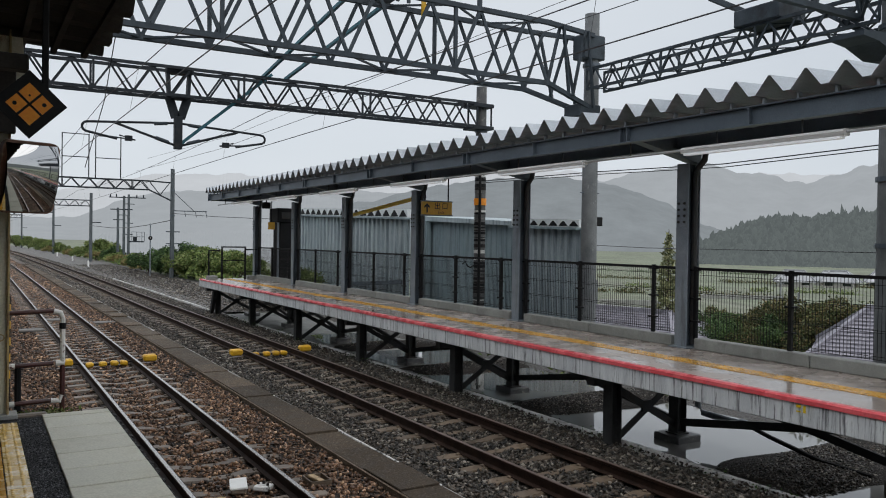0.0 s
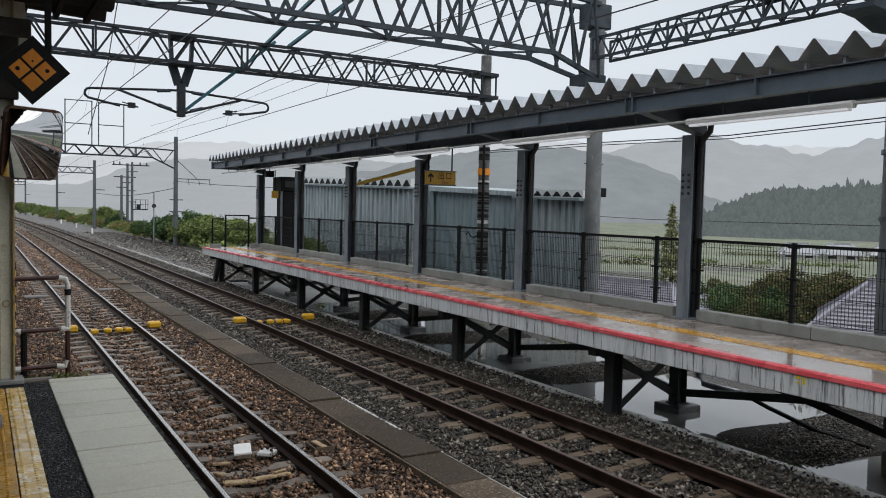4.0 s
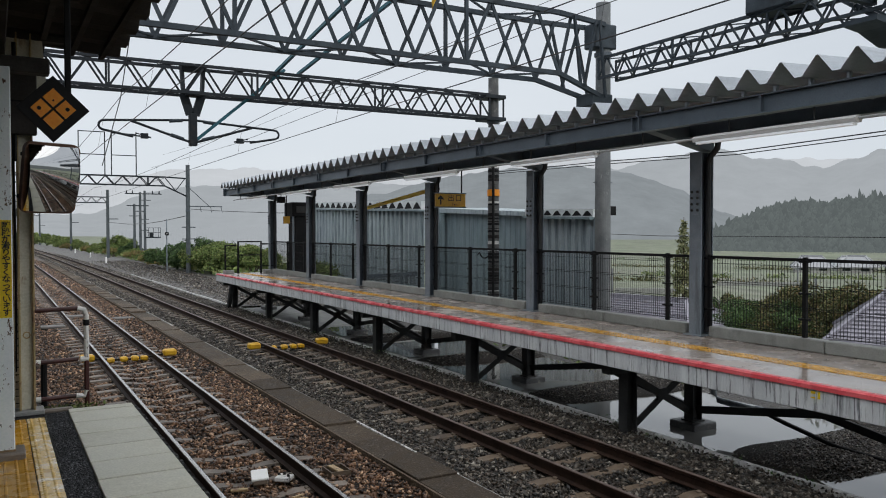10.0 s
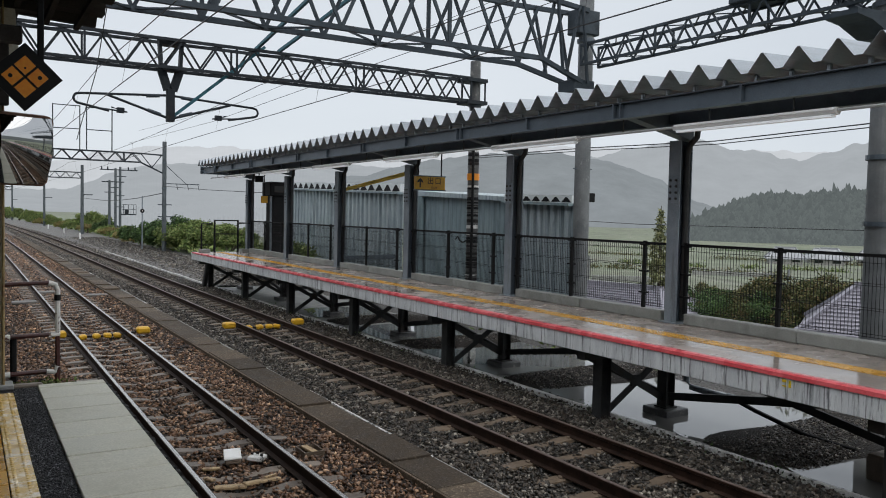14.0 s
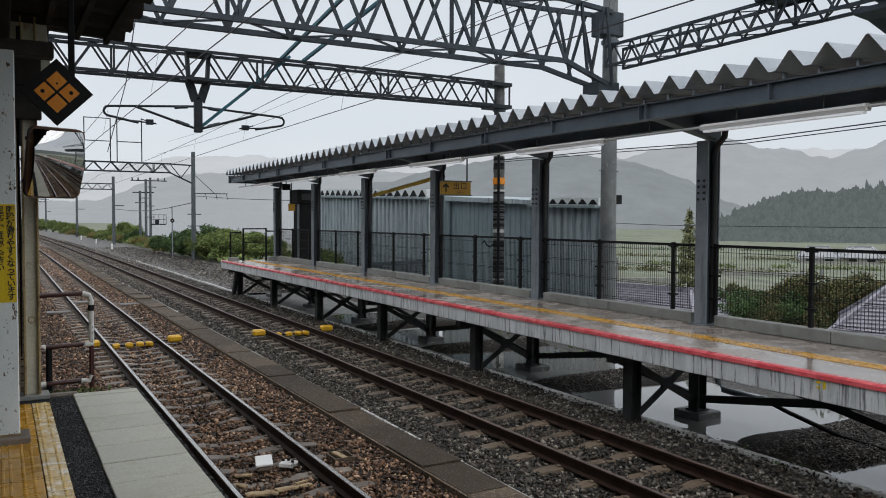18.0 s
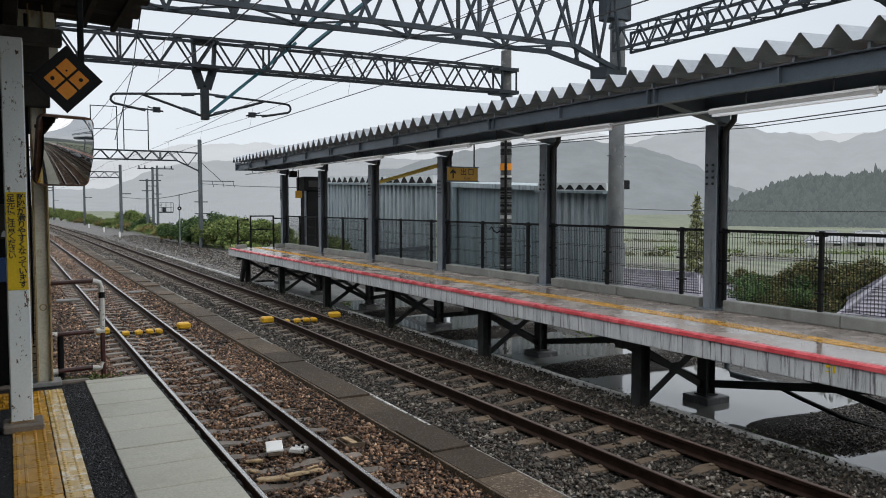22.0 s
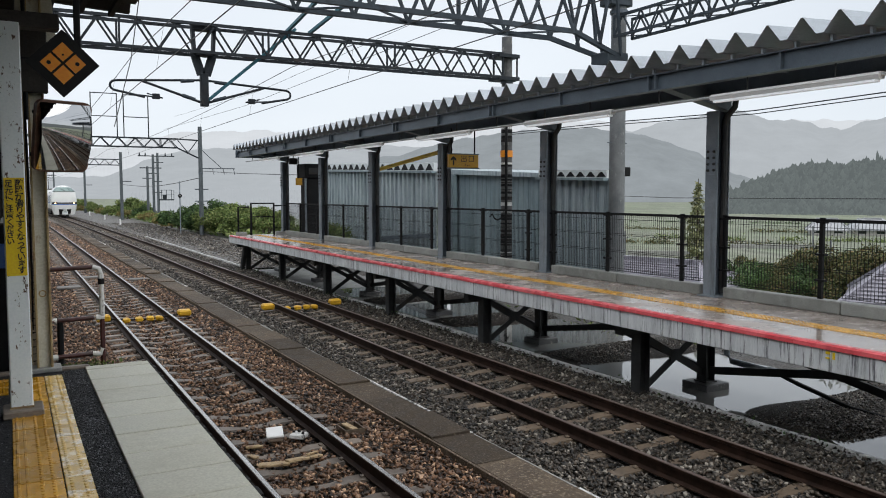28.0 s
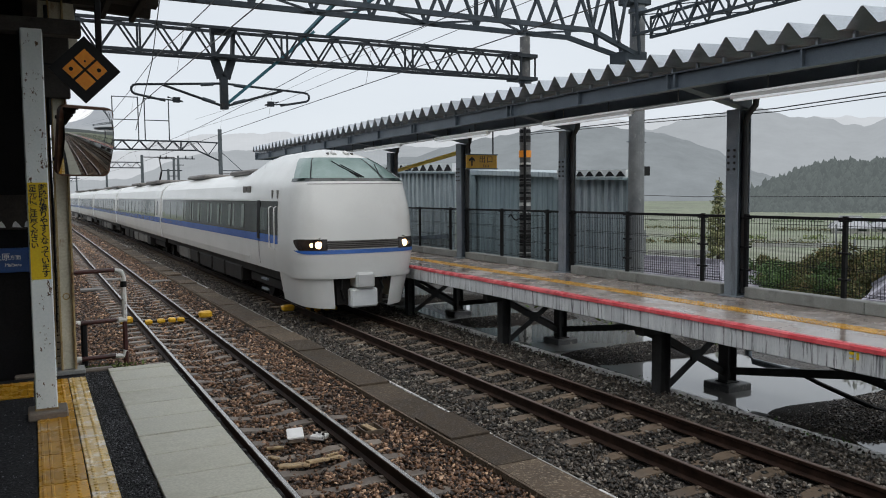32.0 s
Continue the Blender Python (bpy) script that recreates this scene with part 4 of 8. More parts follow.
for i in range(5):
    for j in range(5):
        tile.cone((-0.12 + 0.06 * i, 0.03 + 0.06 * j, 0.005), (-0.12 + 0.06 * i, 0.03 + 0.06 * j, 0.011), 0.016, 0.011, 6)
tile_me = tile.mesh("tactile_tile")
tile_me.materials.append(M["tactile"])

SLEEP_Y = [9.2 + 4.6 * k for k in range(-5, 6)]     # bays of the far platform


def support_bent():
    b = thing("platform_support", 8.55, 9.2, -0.44, "dark steel trestle legs with cross bracing on concrete footings", "platform support", "platform supports")
    def hleg(x, z0):
        g = Geo()
        g.box(x - 0.10, -0.10, z0, x - 0.085, 0.10, 1.07).box(x + 0.085, -0.10, z0, x + 0.10, 0.10, 1.07).box(x - 0.085, -0.007, z0, x + 0.085, 0.007, 1.07)
        g.box(x - 0.13, -0.13, z0, x + 0.13, 0.13, z0 + 0.02)
        return g
    part("leg", hleg(0.0, 0.05), "trestle", b)
    part("leg", hleg(1.42, 0.14), "trestle", b)
    part("footing", Geo().box(-0.2, -0.2, -0.1, 0.2, 0.2, 0.05, 0.01), "sleeper", b)
    part("footing", Geo().box(1.16, -0.27, -0.1, 1.68, 0.27, 0.14, 0.015), "poledark", b, "damp concrete footing")
    part("brace", Geo().bar((0.09, -0.012, 0.98), (1.33, -0.012, 0.30), 0.02, 0.11), "trestle", b)
    part("brace", Geo().bar((0.09, 0.012, 0.18), (1.33, 0.012, 1.0), 0.02, 0.11), "trestle", b)
    part("gusset", Geo().box(0.62, -0.025, 0.56, 0.82, 0.025, 0.74), "trestle", b)
    part("cross_beam", Geo().box(-0.45, -0.09, 1.07, 1.95, 0.09, 1.24), "trestle", b)
    part("long_brace", Geo().bar((1.40, -0.1, 0.34), (1.40, -4.45, 1.06), 0.04, 0.12), "trestle", b)
    part("long_brace", Geo().bar((1.46, -4.45, 0.34), (1.46, -0.1, 1.06), 0.04, 0.11), "trestle", b)
    return b


bent = support_bent()
for yy in SLEEP_Y:
    if yy != 9.2:
        copy_thing(bent, pose(8.55, yy, -0.44))
end_leg = thing("raking_strut", 8.3, 32.3, -0.4, "slanting steel strut at the platform end", "strut")
part("bar", Geo().bar((0, 0, 0), (0.1, -0.4, 1.25), 0.14, 0.14), "trestle", end_leg)
part("shoe", Geo().box(-0.15, -0.15, -0.05, 0.15, 0.15, 0.02), "concrete", end_leg)
drain = thing("drain_pipe", 9.9, 8.9, -0.4, "grey drain pipe bending along the ground", "pipe")
part("pipe", Geo().path([(0.44, 0.22, 1.25), (0.44, 0.2, 0.52), (0.45, 0.1, 0.43), (0.46, -0.05, 0.42), (0.47, -0.75, 0.40)], 0.052, 10), "galv", drain)
part("collar", Geo().bar((0.47, -0.62, 0.405), (0.47, -0.74, 0.40), 0.07, n=10), "galv", drain)
part("hose", Geo().path([(0.47, -0.75, 0.40), (0.5, -1.1, 0.30), (0.62, -1.9, 0.10), (0.7, -2.6, 0.05)], 0.035, 8), "black", drain, "black hose trailing to the ground")

# low concrete upstand behind the platform
upstand = thing("upstand_wall", 10.04, 0, 1.098, "low damp concrete upstand carrying the fence", "low wall", "", "structure")
for yy in SLEEP_Y[:-1]:
    for k in range(2):
        y0 = yy + 0.24 + k * 2.06
        part("upstand_block", Geo().box(0, 0.005, 0, 0.2, 2.05, 0.175, 0.012), "upstand", upstand, at=pose(0, y0, 0))


# ---- far canopy ----
def canopy_post():
    b = thing("canopy_column", 10.0, 9.2, 1.098, "grey steel column of wide-flange section with bolted splice", "column", "canopy columns")
    part("front_flange", Geo().box(0, -0.125, 0, 0.02, 0.125, 3.0, 0.003), "galv", b)
    part("back_flange", Geo().box(0.26, -0.125, 0, 0.28, 0.125, 3.0, 0.003), "galv", b)
    # Web takes the darker steel colour, putting in the shade between flanges.
    part("web", Geo().box(0.02, -0.008, 0, 0.26, 0.008, 3.0), "steel", b)
    part("splice_plate", Geo().box(-0.012, -0.11, 1.98, 0.0, 0.11, 2.42), "galv", b)
    # Bolts are dark so that their small shadows are in the colour.
    for i in range(4):
        for e in (-1, 1):
            part("bolt", Geo().cone((-0.012, e * 0.06, 2.05 + i * 0.1), (-0.034, e * 0.06, 2.05 + i * 0.1), 0.023, 0.018, 8), "trestle", b)
    part("downpipe", Geo().path([(0.20, -0.085, 0.05), (0.20, -0.085, 2.78), (0.20, -0.13, 2.92), (0.20, -0.27, 3.05), (0.20, -0.30, 3.25)], 0.05, 10), "trestle", b, "dark rainwater pipe")
    part("base_plate", Geo().box(-0.06, -0.2, 0.0, 0.34, 0.2, 0.02, 0.003), "galv", b)
    part("cantilever_beam", Geo().put([(-1.25, e * 0.1, z) for e in (-1, 1) for z in (3.32, 3.46)] + [(0.32, e * 0.1, z) for e in (-1, 1) for z in (3.0, 3.40)],
                                      [(0, 1, 3, 2), (4, 6, 7, 5), (0, 4, 5, 1), (2, 3, 7, 6), (1, 5, 7, 3), (0, 2, 6, 4)]), "steel", b)
    return b


post = canopy_post()
for yy in SLEEP_Y:
    if yy != 9.2 and yy > 4:
        copy_thing(post, pose(10.0, yy, 1.098))

roof = thing("canopy_roof", 8.5, 0, 4.6, "folded galvanised sheet roof with a saw-tooth edge on dark girders", "roof", "", "structure")


def folded_sheet(x0, x1, y0, z0, z1, h=0.222):
    prof = [(0.0, 0.0), (0.05, 0.0), (0.235, h), (0.265, h), (0.45, 0.0), (0.5, 0.0)]
    g = Geo()
    t = 0.004
    for s in (0, 1):
        for a, b in prof:
            g.v.append((x0, y0 + a, z0 + b - s * t))
        for a, b in prof:
            g.v.append((x1, y0 + a, z1 + b - s * t))
    k = len(prof)
    for j in range(k - 1):
        g.f.append((j, j + 1, k + j + 1, k + j))
        g.f.append((2 * k + j, 3 * k + j, 3 * k + j + 1, 2 * k + j + 1))
        g.f.append((j, 2 * k + j, 2 * k + j + 1, j + 1))
    return g.mesh("fold")


fold = folded_sheet(0.0, 2.6, 0.0, 0.072, 0.185)
fold.materials.append(M["roofsheet"])
y = 1.21
while y < 34.2:
    part("fold", fold, "roofsheet", roof, at=pose(0, y, 0))
    y += 0.5
g = Geo()
g.box(0.24, 1.3, -0.25, 0.26, 34.3, -0.03).box(0.17, 1.3, -0.265, 0.33, 34.3, -0.25).box(0.17, 1.3, -0.03, 0.33, 34.3, -0.015)
part("front_girder", g, "steel", roof, "dark grey channel girder")
g = Geo()
g.box(1.25, 1.3, -0.285, 1.27, 34.2, 0.115).box(1.17, 1.3, -0.30, 1.35, 34.2, -0.285)
part("middle_girder", g, "steel", roof)
g = Geo()
g.box(2.2, 1.3, -0.145, 2.22, 34.2, 0.155).box(2.13, 1.3, -0.155, 2.29, 34.2, -0.145)
part("back_girder", g, "steel", roof)
for i in range(13):
    yy = 4.6 + i * 2.3
    for dy in ((-0.09, 0.06) if i % 2 == 0 else (-0.015,)):
        part("stiffener", Geo().box(0.175, yy + dy, -0.25, 0.24, yy + dy + 0.03, -0.03), "steel", roof)
clip_me = Geo().box(0.22, -0.018, -0.016, 0.28, 0.018, 0.075).mesh("sheet_clip")
clip_me.materials.append(M["roofsheet"])
y = 1.21
while y < 34.2:
    part("sheet_clip", clip_me, "roofsheet", roof, at=pose(0, y, 0))
    y += 0.5
for yy in [v for v in SLEEP_Y if v > 4.6]:
    part("cross_rib", Geo().box(0.27, yy - 1.6, -0.12, 2.2, yy - 1.55, -0.03), "steel", roof)
    part("cross_rib", Geo().box(0.27, yy - 3.2, -0.12, 2.2, yy - 3.15, -0.03), "steel", roof)
part("end_fascia", Geo().box(0.15, 34.3, -0.26, 2.3, 34.34, 0.06), "steel", roof)


def tube_lamp():
    b = thing("tube_lamp", 8.8, 8.1, 4.08, "long white fluorescent fitting beneath the canopy, faint glow added", "lamp", "canopy tube lamps")
    part("housing", Geo().prism([(-0.05, 0), (0.05, 0), (0.07, 0.05), (0.03, 0.085), (-0.03, 0.085), (-0.07, 0.05)], -2.48, 0), "white", b)
    part("tube", Geo().prism([(-0.045, -0.03), (0.045, -0.03), (0.05, -0.003), (-0.05, -0.003)], -2.43, -0.05), "tubeglow", b, "white tube cover, faint glow added")
    part("hanger", Geo().bar((0, -0.6, 0.08), (0, -0.6, 0.256), 0.012, n=6), "trestle", b)
    part("hanger", Geo().bar((0, -1.9, 0.08), (0, -1.9, 0.256), 0.012, n=6), "trestle", b)
    part("conduit", Geo().bar((0, 0.0, 0.05), (0, 2.12, 0.05), 0.02, n=8), "lamp", b)
    part("hanger", Geo().bar((0, 1.06, 0.05), (0, 1.06, 0.256), 0.012, n=6), "trestle", b)
    return b


lamp = tube_lamp()
for yy in SLEEP_Y:
    if yy != 9.2 and 4 < yy < 33:
        copy_thing(lamp, pose(8.8, yy - 1.1, 4.08))


# ---- mesh fence on the upstand ----
def fence_bay():
    b = thing("mesh_fence", 10.15, 9.2, 1.27, "black wire-mesh fence with steel posts on the upstand", "fence", "fence bays")
    for yy in (0.75, 2.68, 4.42):
        part("post", Geo().box(-0.03, yy - 0.03, -0.02, 0.03, yy + 0.03, 1.16, 0.004), "black", b)
        for z in (0.25, 0.62, 1.08):
            part("clamp", Geo().box(-0.045, yy - 0.08, z, 0.035, yy + 0.08, z + 0.03), "black", b)
    for a, c in ((0.16, 0.72), (0.78, 2.65), (2.71, 4.39)):
        g = Geo()
        y = a
        while y < c:
            g.bar((0.0, y, 0.04), (0.0, y, 1.13), 0.0055, 0.0055)
            y += 0.052
        tagged(part("wire_mesh", g, "black", b), kind="stuff")
        g = Geo()
        for z in (0.05, 0.09, 0.40, 0.43, 0.72, 0.75, 1.02):
            g.bar((-0.007, a, z), (-0.007, c, z), 0.006, 0.007)
        tagged(part("cross_mesh", g, "black", b), kind="stuff")
        part("top_rail", Geo().bar((0, a, 1.12), (0, c, 1.12), 0.035, 0.045), "black", b)
    return b


fence = fence_bay()
for yy in SLEEP_Y:
    if yy != 9.2 and yy < 31:
        copy_thing(fence, pose(10.15, yy, 1.27))
gate = thing("end_gate", 9.6, 32.2, 1.1, "black pipe gate across the platform end", "gate")
part("frame", Geo().path([(-0.9, 0, 0), (-0.9, 0, 1.3), (0.05, 0, 1.3), (0.05, 0, 0)], 0.045, 8).bar((-0.9, 0, 0.75), (0.05, 0, 0.75), 0.02, n=8), "black", gate)
part("side_frame", Geo().path([(-1.4, 0.1, 0.1), (-1.4, 0.1, 1.15), (-0.95, 0.1, 1.15)], 0.035, 8).bar((-1.4, 0.1, 0.3), (-0.9, 0.1, 0.3), 0.015, n=6), "black", gate)
part("side_frame", Geo().path([(0.1, 0.0, 1.2), (0.6, 0.0, 1.2), (0.6, 0.0, 0)], 0.035, 8).bar((0.1, 0, 0.3), (0.6, 0, 0.3), 0.015, n=6), "black", gate)
for x in (-1.3, 0.35):
    part("foot_block", Geo().box(x - 0.18, -0.2, 0, x + 0.18, 0.2, 0.14, 0.01), "concrete", gate)


# ---- exit board and other canopy hangings ----
exit_sign = thing("exit_sign", 9.89, 17.0, 3.58, "amber hanging exit board with an arrow", "sign")
part("board", Geo().box(-0.42, -0.05, -0.16, 0.42, 0.05, 0.16, 0.012), "exityellow", exit_sign)
part("rim", Geo().box(-0.44, -0.045, 0.16, 0.44, 0.045, 0.185).box(-0.44, -0.045, -0.185, 0.44, 0.045, -0.16), "steel", exit_sign)
part("hanger", Geo().bar((-0.33, 0, 0.18), (-0.33, 0, 0.8), 0.018, n=8), "black", exit_sign)
part("hanger", Geo().bar((0.33, 0, 0.18), (0.33, 0, 0.8), 0.018, n=8), "black", exit_sign)
part("arrow", Geo().put([(-0.32, -0.053, -0.11), (-0.28, -0.053, -0.11), (-0.28, -0.053, 0.03), (-0.22, -0.053, 0.0), (-0.22, -0.053, 0.05), (-0.30, -0.053, 0.12), (-0.38, -0.053, 0.05), (-0.38, -0.053, 0.0), (-0.32, -0.053, 0.03)],
                        [(0, 1, 2, 3, 4, 5, 6, 7, 8)]), "ink", exit_sign)
lettering("出口", 0.19, "ink", exit_sign, pose(0.1, -0.054, 0.045, 90), spacing=1.25)
lettering("Exit", 0.09, "ink", exit_sign, pose(0.1, -0.054, -0.10, 90), spacing=1.2)

booth = thing("dark_cabinet", 10.55, 29.9, 1.1, "tall black cabinet beneath the canopy", "cabinet")
part("body", Geo().box(-0.24, -0.05, 0, 0.28, 0.75, 2.30, 0.02), "black", booth)
part("cap", Geo().box(-0.36, -0.12, 2.30, 0.30, 0.9, 2.86, 0.03), "black", booth)
part("side_post", Geo().box(-0.33, -0.02, 0, -0.26, 0.05, 2.30, 0.005), "galv", booth, "slim grey corner post")
part("vent", Geo().box(-0.2, -0.135, 2.45, 0.2, -0.12, 2.7), "trestle", booth)
small_sign = thing("small_hanging_sign", 9.95, 29.8, 3.26, "small amber plate hanging from the canopy", "sign")
part("plate", Geo().box(-0.13, -0.02, -0.14, 0.13, 0.02, 0.14, 0.005), "exityellow", small_sign)
part("hanger", Geo().bar((0, 0, 0.14), (0, 0, 0.95), 0.02, n=6), "black", small_sign)
camera_box = thing("canopy_monitor", 9.8, 30.0, 4.05, "small black monitor box beneath the canopy", "monitor")
part("box", Geo().box(-0.15, -0.1, -0.12, 0.15, 0.1, 0.12, 0.01), "black", camera_box)
part("stem", Geo().bar((0, 0, 0.12), (0, 0, 0.3), 0.02, n=6), "black", camera_box)
striped = thing("yellow_barrier_pole", 10.7, 21.4, 3.78, "slanting yellow pole with black bands", "barrier pole")
part("pole", Geo().bar((0, 3.0, -0.25), (0, -1.8, 0.18), 0.06, n=10), "pole_yellow", striped)
for k in range(3):
    t = 0.2 + 0.25 * k
    part("band", Geo().bar((0, 3.0 - 4.8 * t, -0.25 + 0.43 * t), (0, 2.86 - 4.8 * t, -0.238 + 0.43 * t), 0.053, n=10), "black", striped)
part("lamp_head", Geo().cone((0, -1.8, 0.18), (0, -2.15, 0.22), 0.13, 0.16, 12), "black", striped)


# ---- stair shed behind the fence ----
def wavy_wall(x, y0, y1, z0, za, zb, pitch, depth, material, parent, name="wall_sheet"):
    g = Geo()
    n = max(2, int(round(abs(y1 - y0) / pitch)))
    pts = []
    for i in range(n):
        for a, d in ((0.0, 0), (0.42, 0), (0.5, depth), (0.92, depth)):
            pts.append((y0 + (y1 - y0) * (i + a) / n, d))
    top = []
    for i, (yy, d) in enumerate(pts):
        t = (yy - y0) / (y1 - y0)
        top.append(za + (zb - za) * t)
    g.v = [(x + d, yy, z0) for yy, d in pts] + [(x + d, yy, z) for (yy, d), z in zip(pts, top)]
    k = len(pts)
    g.f = [(i, i + 1, k + i + 1, k + i) for i in range(k - 1)]
    return part(name, g, material, parent)


def roof_teeth(x, y0, y1, za, zb, n, parent, h=0.26):
    """The open ends of a folded roof: black triangles put in for their shade, in a pale band."""
    part("roof_band", fix_normals(Geo().put([(x + d, y, z) for d in (0.0, 0.4) for y, z in ((y0, za - h - 0.03), (y1, zb - h - 0.03), (y1, zb), (y0, za))],
                                            [(0, 1, 2, 3), (4, 7, 6, 5), (0, 4, 5, 1), (1, 5, 6, 2), (2, 6, 7, 3), (3, 7, 4, 0)]).mesh("roof_band")), "fascia", parent)
    for i in range(n):
        ya, yb = y0 + (y1 - y0) * (i + 0.06) / n, y0 + (y1 - y0) * (i + 0.94) / n
        z = za + (zb - za) * (i + 0.5) / n
        ym = (ya + yb) / 2
        q = (yb - ya) * 0.08
        prof = [(ya, z - h), (yb, z - h), (ym + q, z - 0.05), (ym - q, z - 0.05)]
        part("roof_tooth", fix_normals(Geo().prism(prof, x - 0.015, x + 0.05, "x").mesh("roof_tooth")), "black", parent)
    part("ledge", Geo().put([(x - 0.12, y0, za - h - 0.10), (x - 0.12, y1, zb - h - 0.10), (x + 0.1, y1, zb - h - 0.10), (x + 0.1, y0, za - h - 0.10), (x - 0.12, y0, za - h - 0.03), (x - 0.12, y1, zb - h - 0.03), (x + 0.1, y1, zb - h - 0.03), (x + 0.1, y0, za - h - 0.03)],
                            [(0, 3, 2, 1), (4, 5, 6, 7), (0, 1, 5, 4), (1, 2, 6, 5), (2, 3, 7, 6), (3, 0, 4, 7)]), "shed", parent)


shed = thing("stair_shed", 0, 0, 0, "blue-grey ribbed metal shed over the stairs with a toothed roof edge", "shed")
wavy_wall(14.5, 38.8, 27.1, -0.5, 3.93, 3.64, 0.42, 0.10, "shedlight", shed)
roof_teeth(14.45, 38.8, 27.1, 4.33, 3.98, 16, shed, 0.30)
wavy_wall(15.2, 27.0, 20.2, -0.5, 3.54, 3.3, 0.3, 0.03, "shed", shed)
part("roof_slab", Geo().put([(15.0, 27.0, 3.54), (15.0, 20.0, 3.26), (17.5, 20.0, 3.26), (17.5, 27.0, 3.54), (15.0, 27.0, 3.72), (15.0, 20.0, 3.40), (17.5, 20.0, 3.44), (17.5, 27.0, 3.76)],
                            [(0, 3, 2, 1), (4, 5, 6, 7), (0, 1, 5, 4), (1, 2, 6, 5), (2, 3, 7, 6), (3, 0, 4, 7)]), "shedlight", shed, "sloping pale roof edge")
part("corner_post", Geo().box(14.5, 26.6, -0.5, 14.75, 26.9, 3.6).box(14.9, 26.4, -0.5, 15.1, 26.6, 3.5), "shed", shed)
wavy_wall(14.5, 20.2, 17.0, -0.5, 3.24, 3.17, 0.32, 0.09, "shedlight", shed)
roof_teeth(14.45, 20.2, 17.0, 3.50, 3.42, 7, shed, 0.19)
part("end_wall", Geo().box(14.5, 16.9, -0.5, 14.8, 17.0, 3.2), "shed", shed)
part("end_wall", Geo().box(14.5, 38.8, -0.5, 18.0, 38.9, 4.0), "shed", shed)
part("stair_string", Geo().bar((14.40, 33.0, 0.75), (14.40, 27.4, 1.15), 0.06, 0.16), "steel", shed)
flood = thing("wall_floodlight", 14.3, 16.2, 3.35, "small black floodlight on a bracket", "lamp")
part("head", Geo().box(-0.12, -0.2, -0.12, 0.12, 0.12, 0.12, 0.02), "black", flood)
part("arm", Geo().bar((0.1, 0.1, 0), (0.3, 0.65, -0.05), 0.02, n=6), "black", flood)


# ---- poles, trusses and overhead line ----
def lattice(name, p, q, width, height, panel, material, label, chord=0.075, web=0.05, group="overhead trusses"):
    """A box truss between two points at the middle of its foot."""
    p, q = Vector(p), Vector(q)
    ln = (q - p).length
    d = (q - p) / ln
    s = Vector((-d.y, d.x, 0)) * (width / 2)
    up = Vector((0, 0, height))
    b = thing(name, *p, label, "truss", group)
    for e in (-1, 1):
        part("bottom_chord", Geo().bar(s * e, d * ln + s * e, chord, chord), material, b)
        part("top_chord", Geo().bar(s * e + up, d * ln + s * e + up, chord, chord), material, b)
    n = max(2, int(round(ln / panel)))
    for e in (-1, 1):
        for i in range(n):
            a, m, c = d * (ln * i / n), d * (ln * (i + 0.5) / n), d * (ln * (i + 1) / n)
            part("web_bar", Geo().bar(a + s * e, m + s * e + up, web * 0.6, web), material, b)
            part("web_bar", Geo().bar(m + s * e + up, c + s * e, web * 0.6, web), material, b)
    g = Geo()
    for i in range(n):
        for z in (Vector(), up):
            a, c = d * (ln * i / n), d * (ln * (i + 1) / n)
            e = 1 if i % 2 else -1
            g.bar(a + s * e + z, c - s * e + z, web * 0.7, web * 0.5)
    tagged(part("lacing", g, material, b), kind="stuff")
    for i in range(0, n + 1, 4):
        a = d * (ln * min(n, max(0.01, i)) / n)
        for e in (-1, 1):
            part("frame_bar", Geo().bar(a + s * e, a + s * e + up, web, web), material, b)
    return b


def concrete_pole(x, y, z0, z1, r, material, label, bands=()):
    b = thing("line_pole", x, y, z0, label, "pole", "line poles")
    part("shaft", Geo().cone((0, 0, 0), (0, 0, z1 - z0), r * 1.06, r * 0.92, 24), material, b, smooth=False)
    for z in bands:
        part("band", Geo().cone((0, 0, z - 0.04), (0, 0, z + 0.04), r * 1.14, r * 1.14, 20), "steel", b)
    return b


T1, T2, T3 = 14.92, 19.79, 62.3
big = concrete_pole(13.0, T1, -0.5, 8.35, 0.19, "pole", "tall grey concrete pole beside the shed", (6.4, 7.6))
part("gusset", Geo().box(-0.42, -0.22, 7.72, 0.24, 0.22, 8.3, 0.02), "truss", big, "bolted steel head plate")
part("ladder_step", Geo().bar((-0.3, 0, 4.5), (0.3, 0, 4.5), 0.012, n=6), "steel", big)
concrete_pole(13.08, 7.5, -0.5, 7.6, 0.25, "pole", "thick wet concrete pole behind the mesh fence", (3.3, 4.4, 6.9))
mid = concrete_pole(13.0, T2, -0.5, 7.35, 0.165, "poledark", "dark pole wrapped in bands and warning tape", (6.55, 7.3))
part("warning_tape", Geo().cone((0, 0, 4.35), (0, 0, 4.55), 0.185, 0.185, 20), "orange", mid, "orange band")
wz = 1.4
while wz < 6.3:
    wh = rng.uniform(0.025, 0.10)
    rw = 0.18 - 0.0025 * wz + rng.uniform(0.0, 0.005)
    if not 4.28 < wz + wh / 2 < 4.62:
        part("wrap", Geo().cone((0, 0, wz), (0, 0, wz + wh), rw, rw - 0.001, 16), ("black", "under", "poledark", "black", "trestle", "black", "under", "kerbpale", "trestle", "poledark")[int(rng.uniform(0, 9.99))], mid)
    wz += wh + rng.uniform(0.0, 0.09)
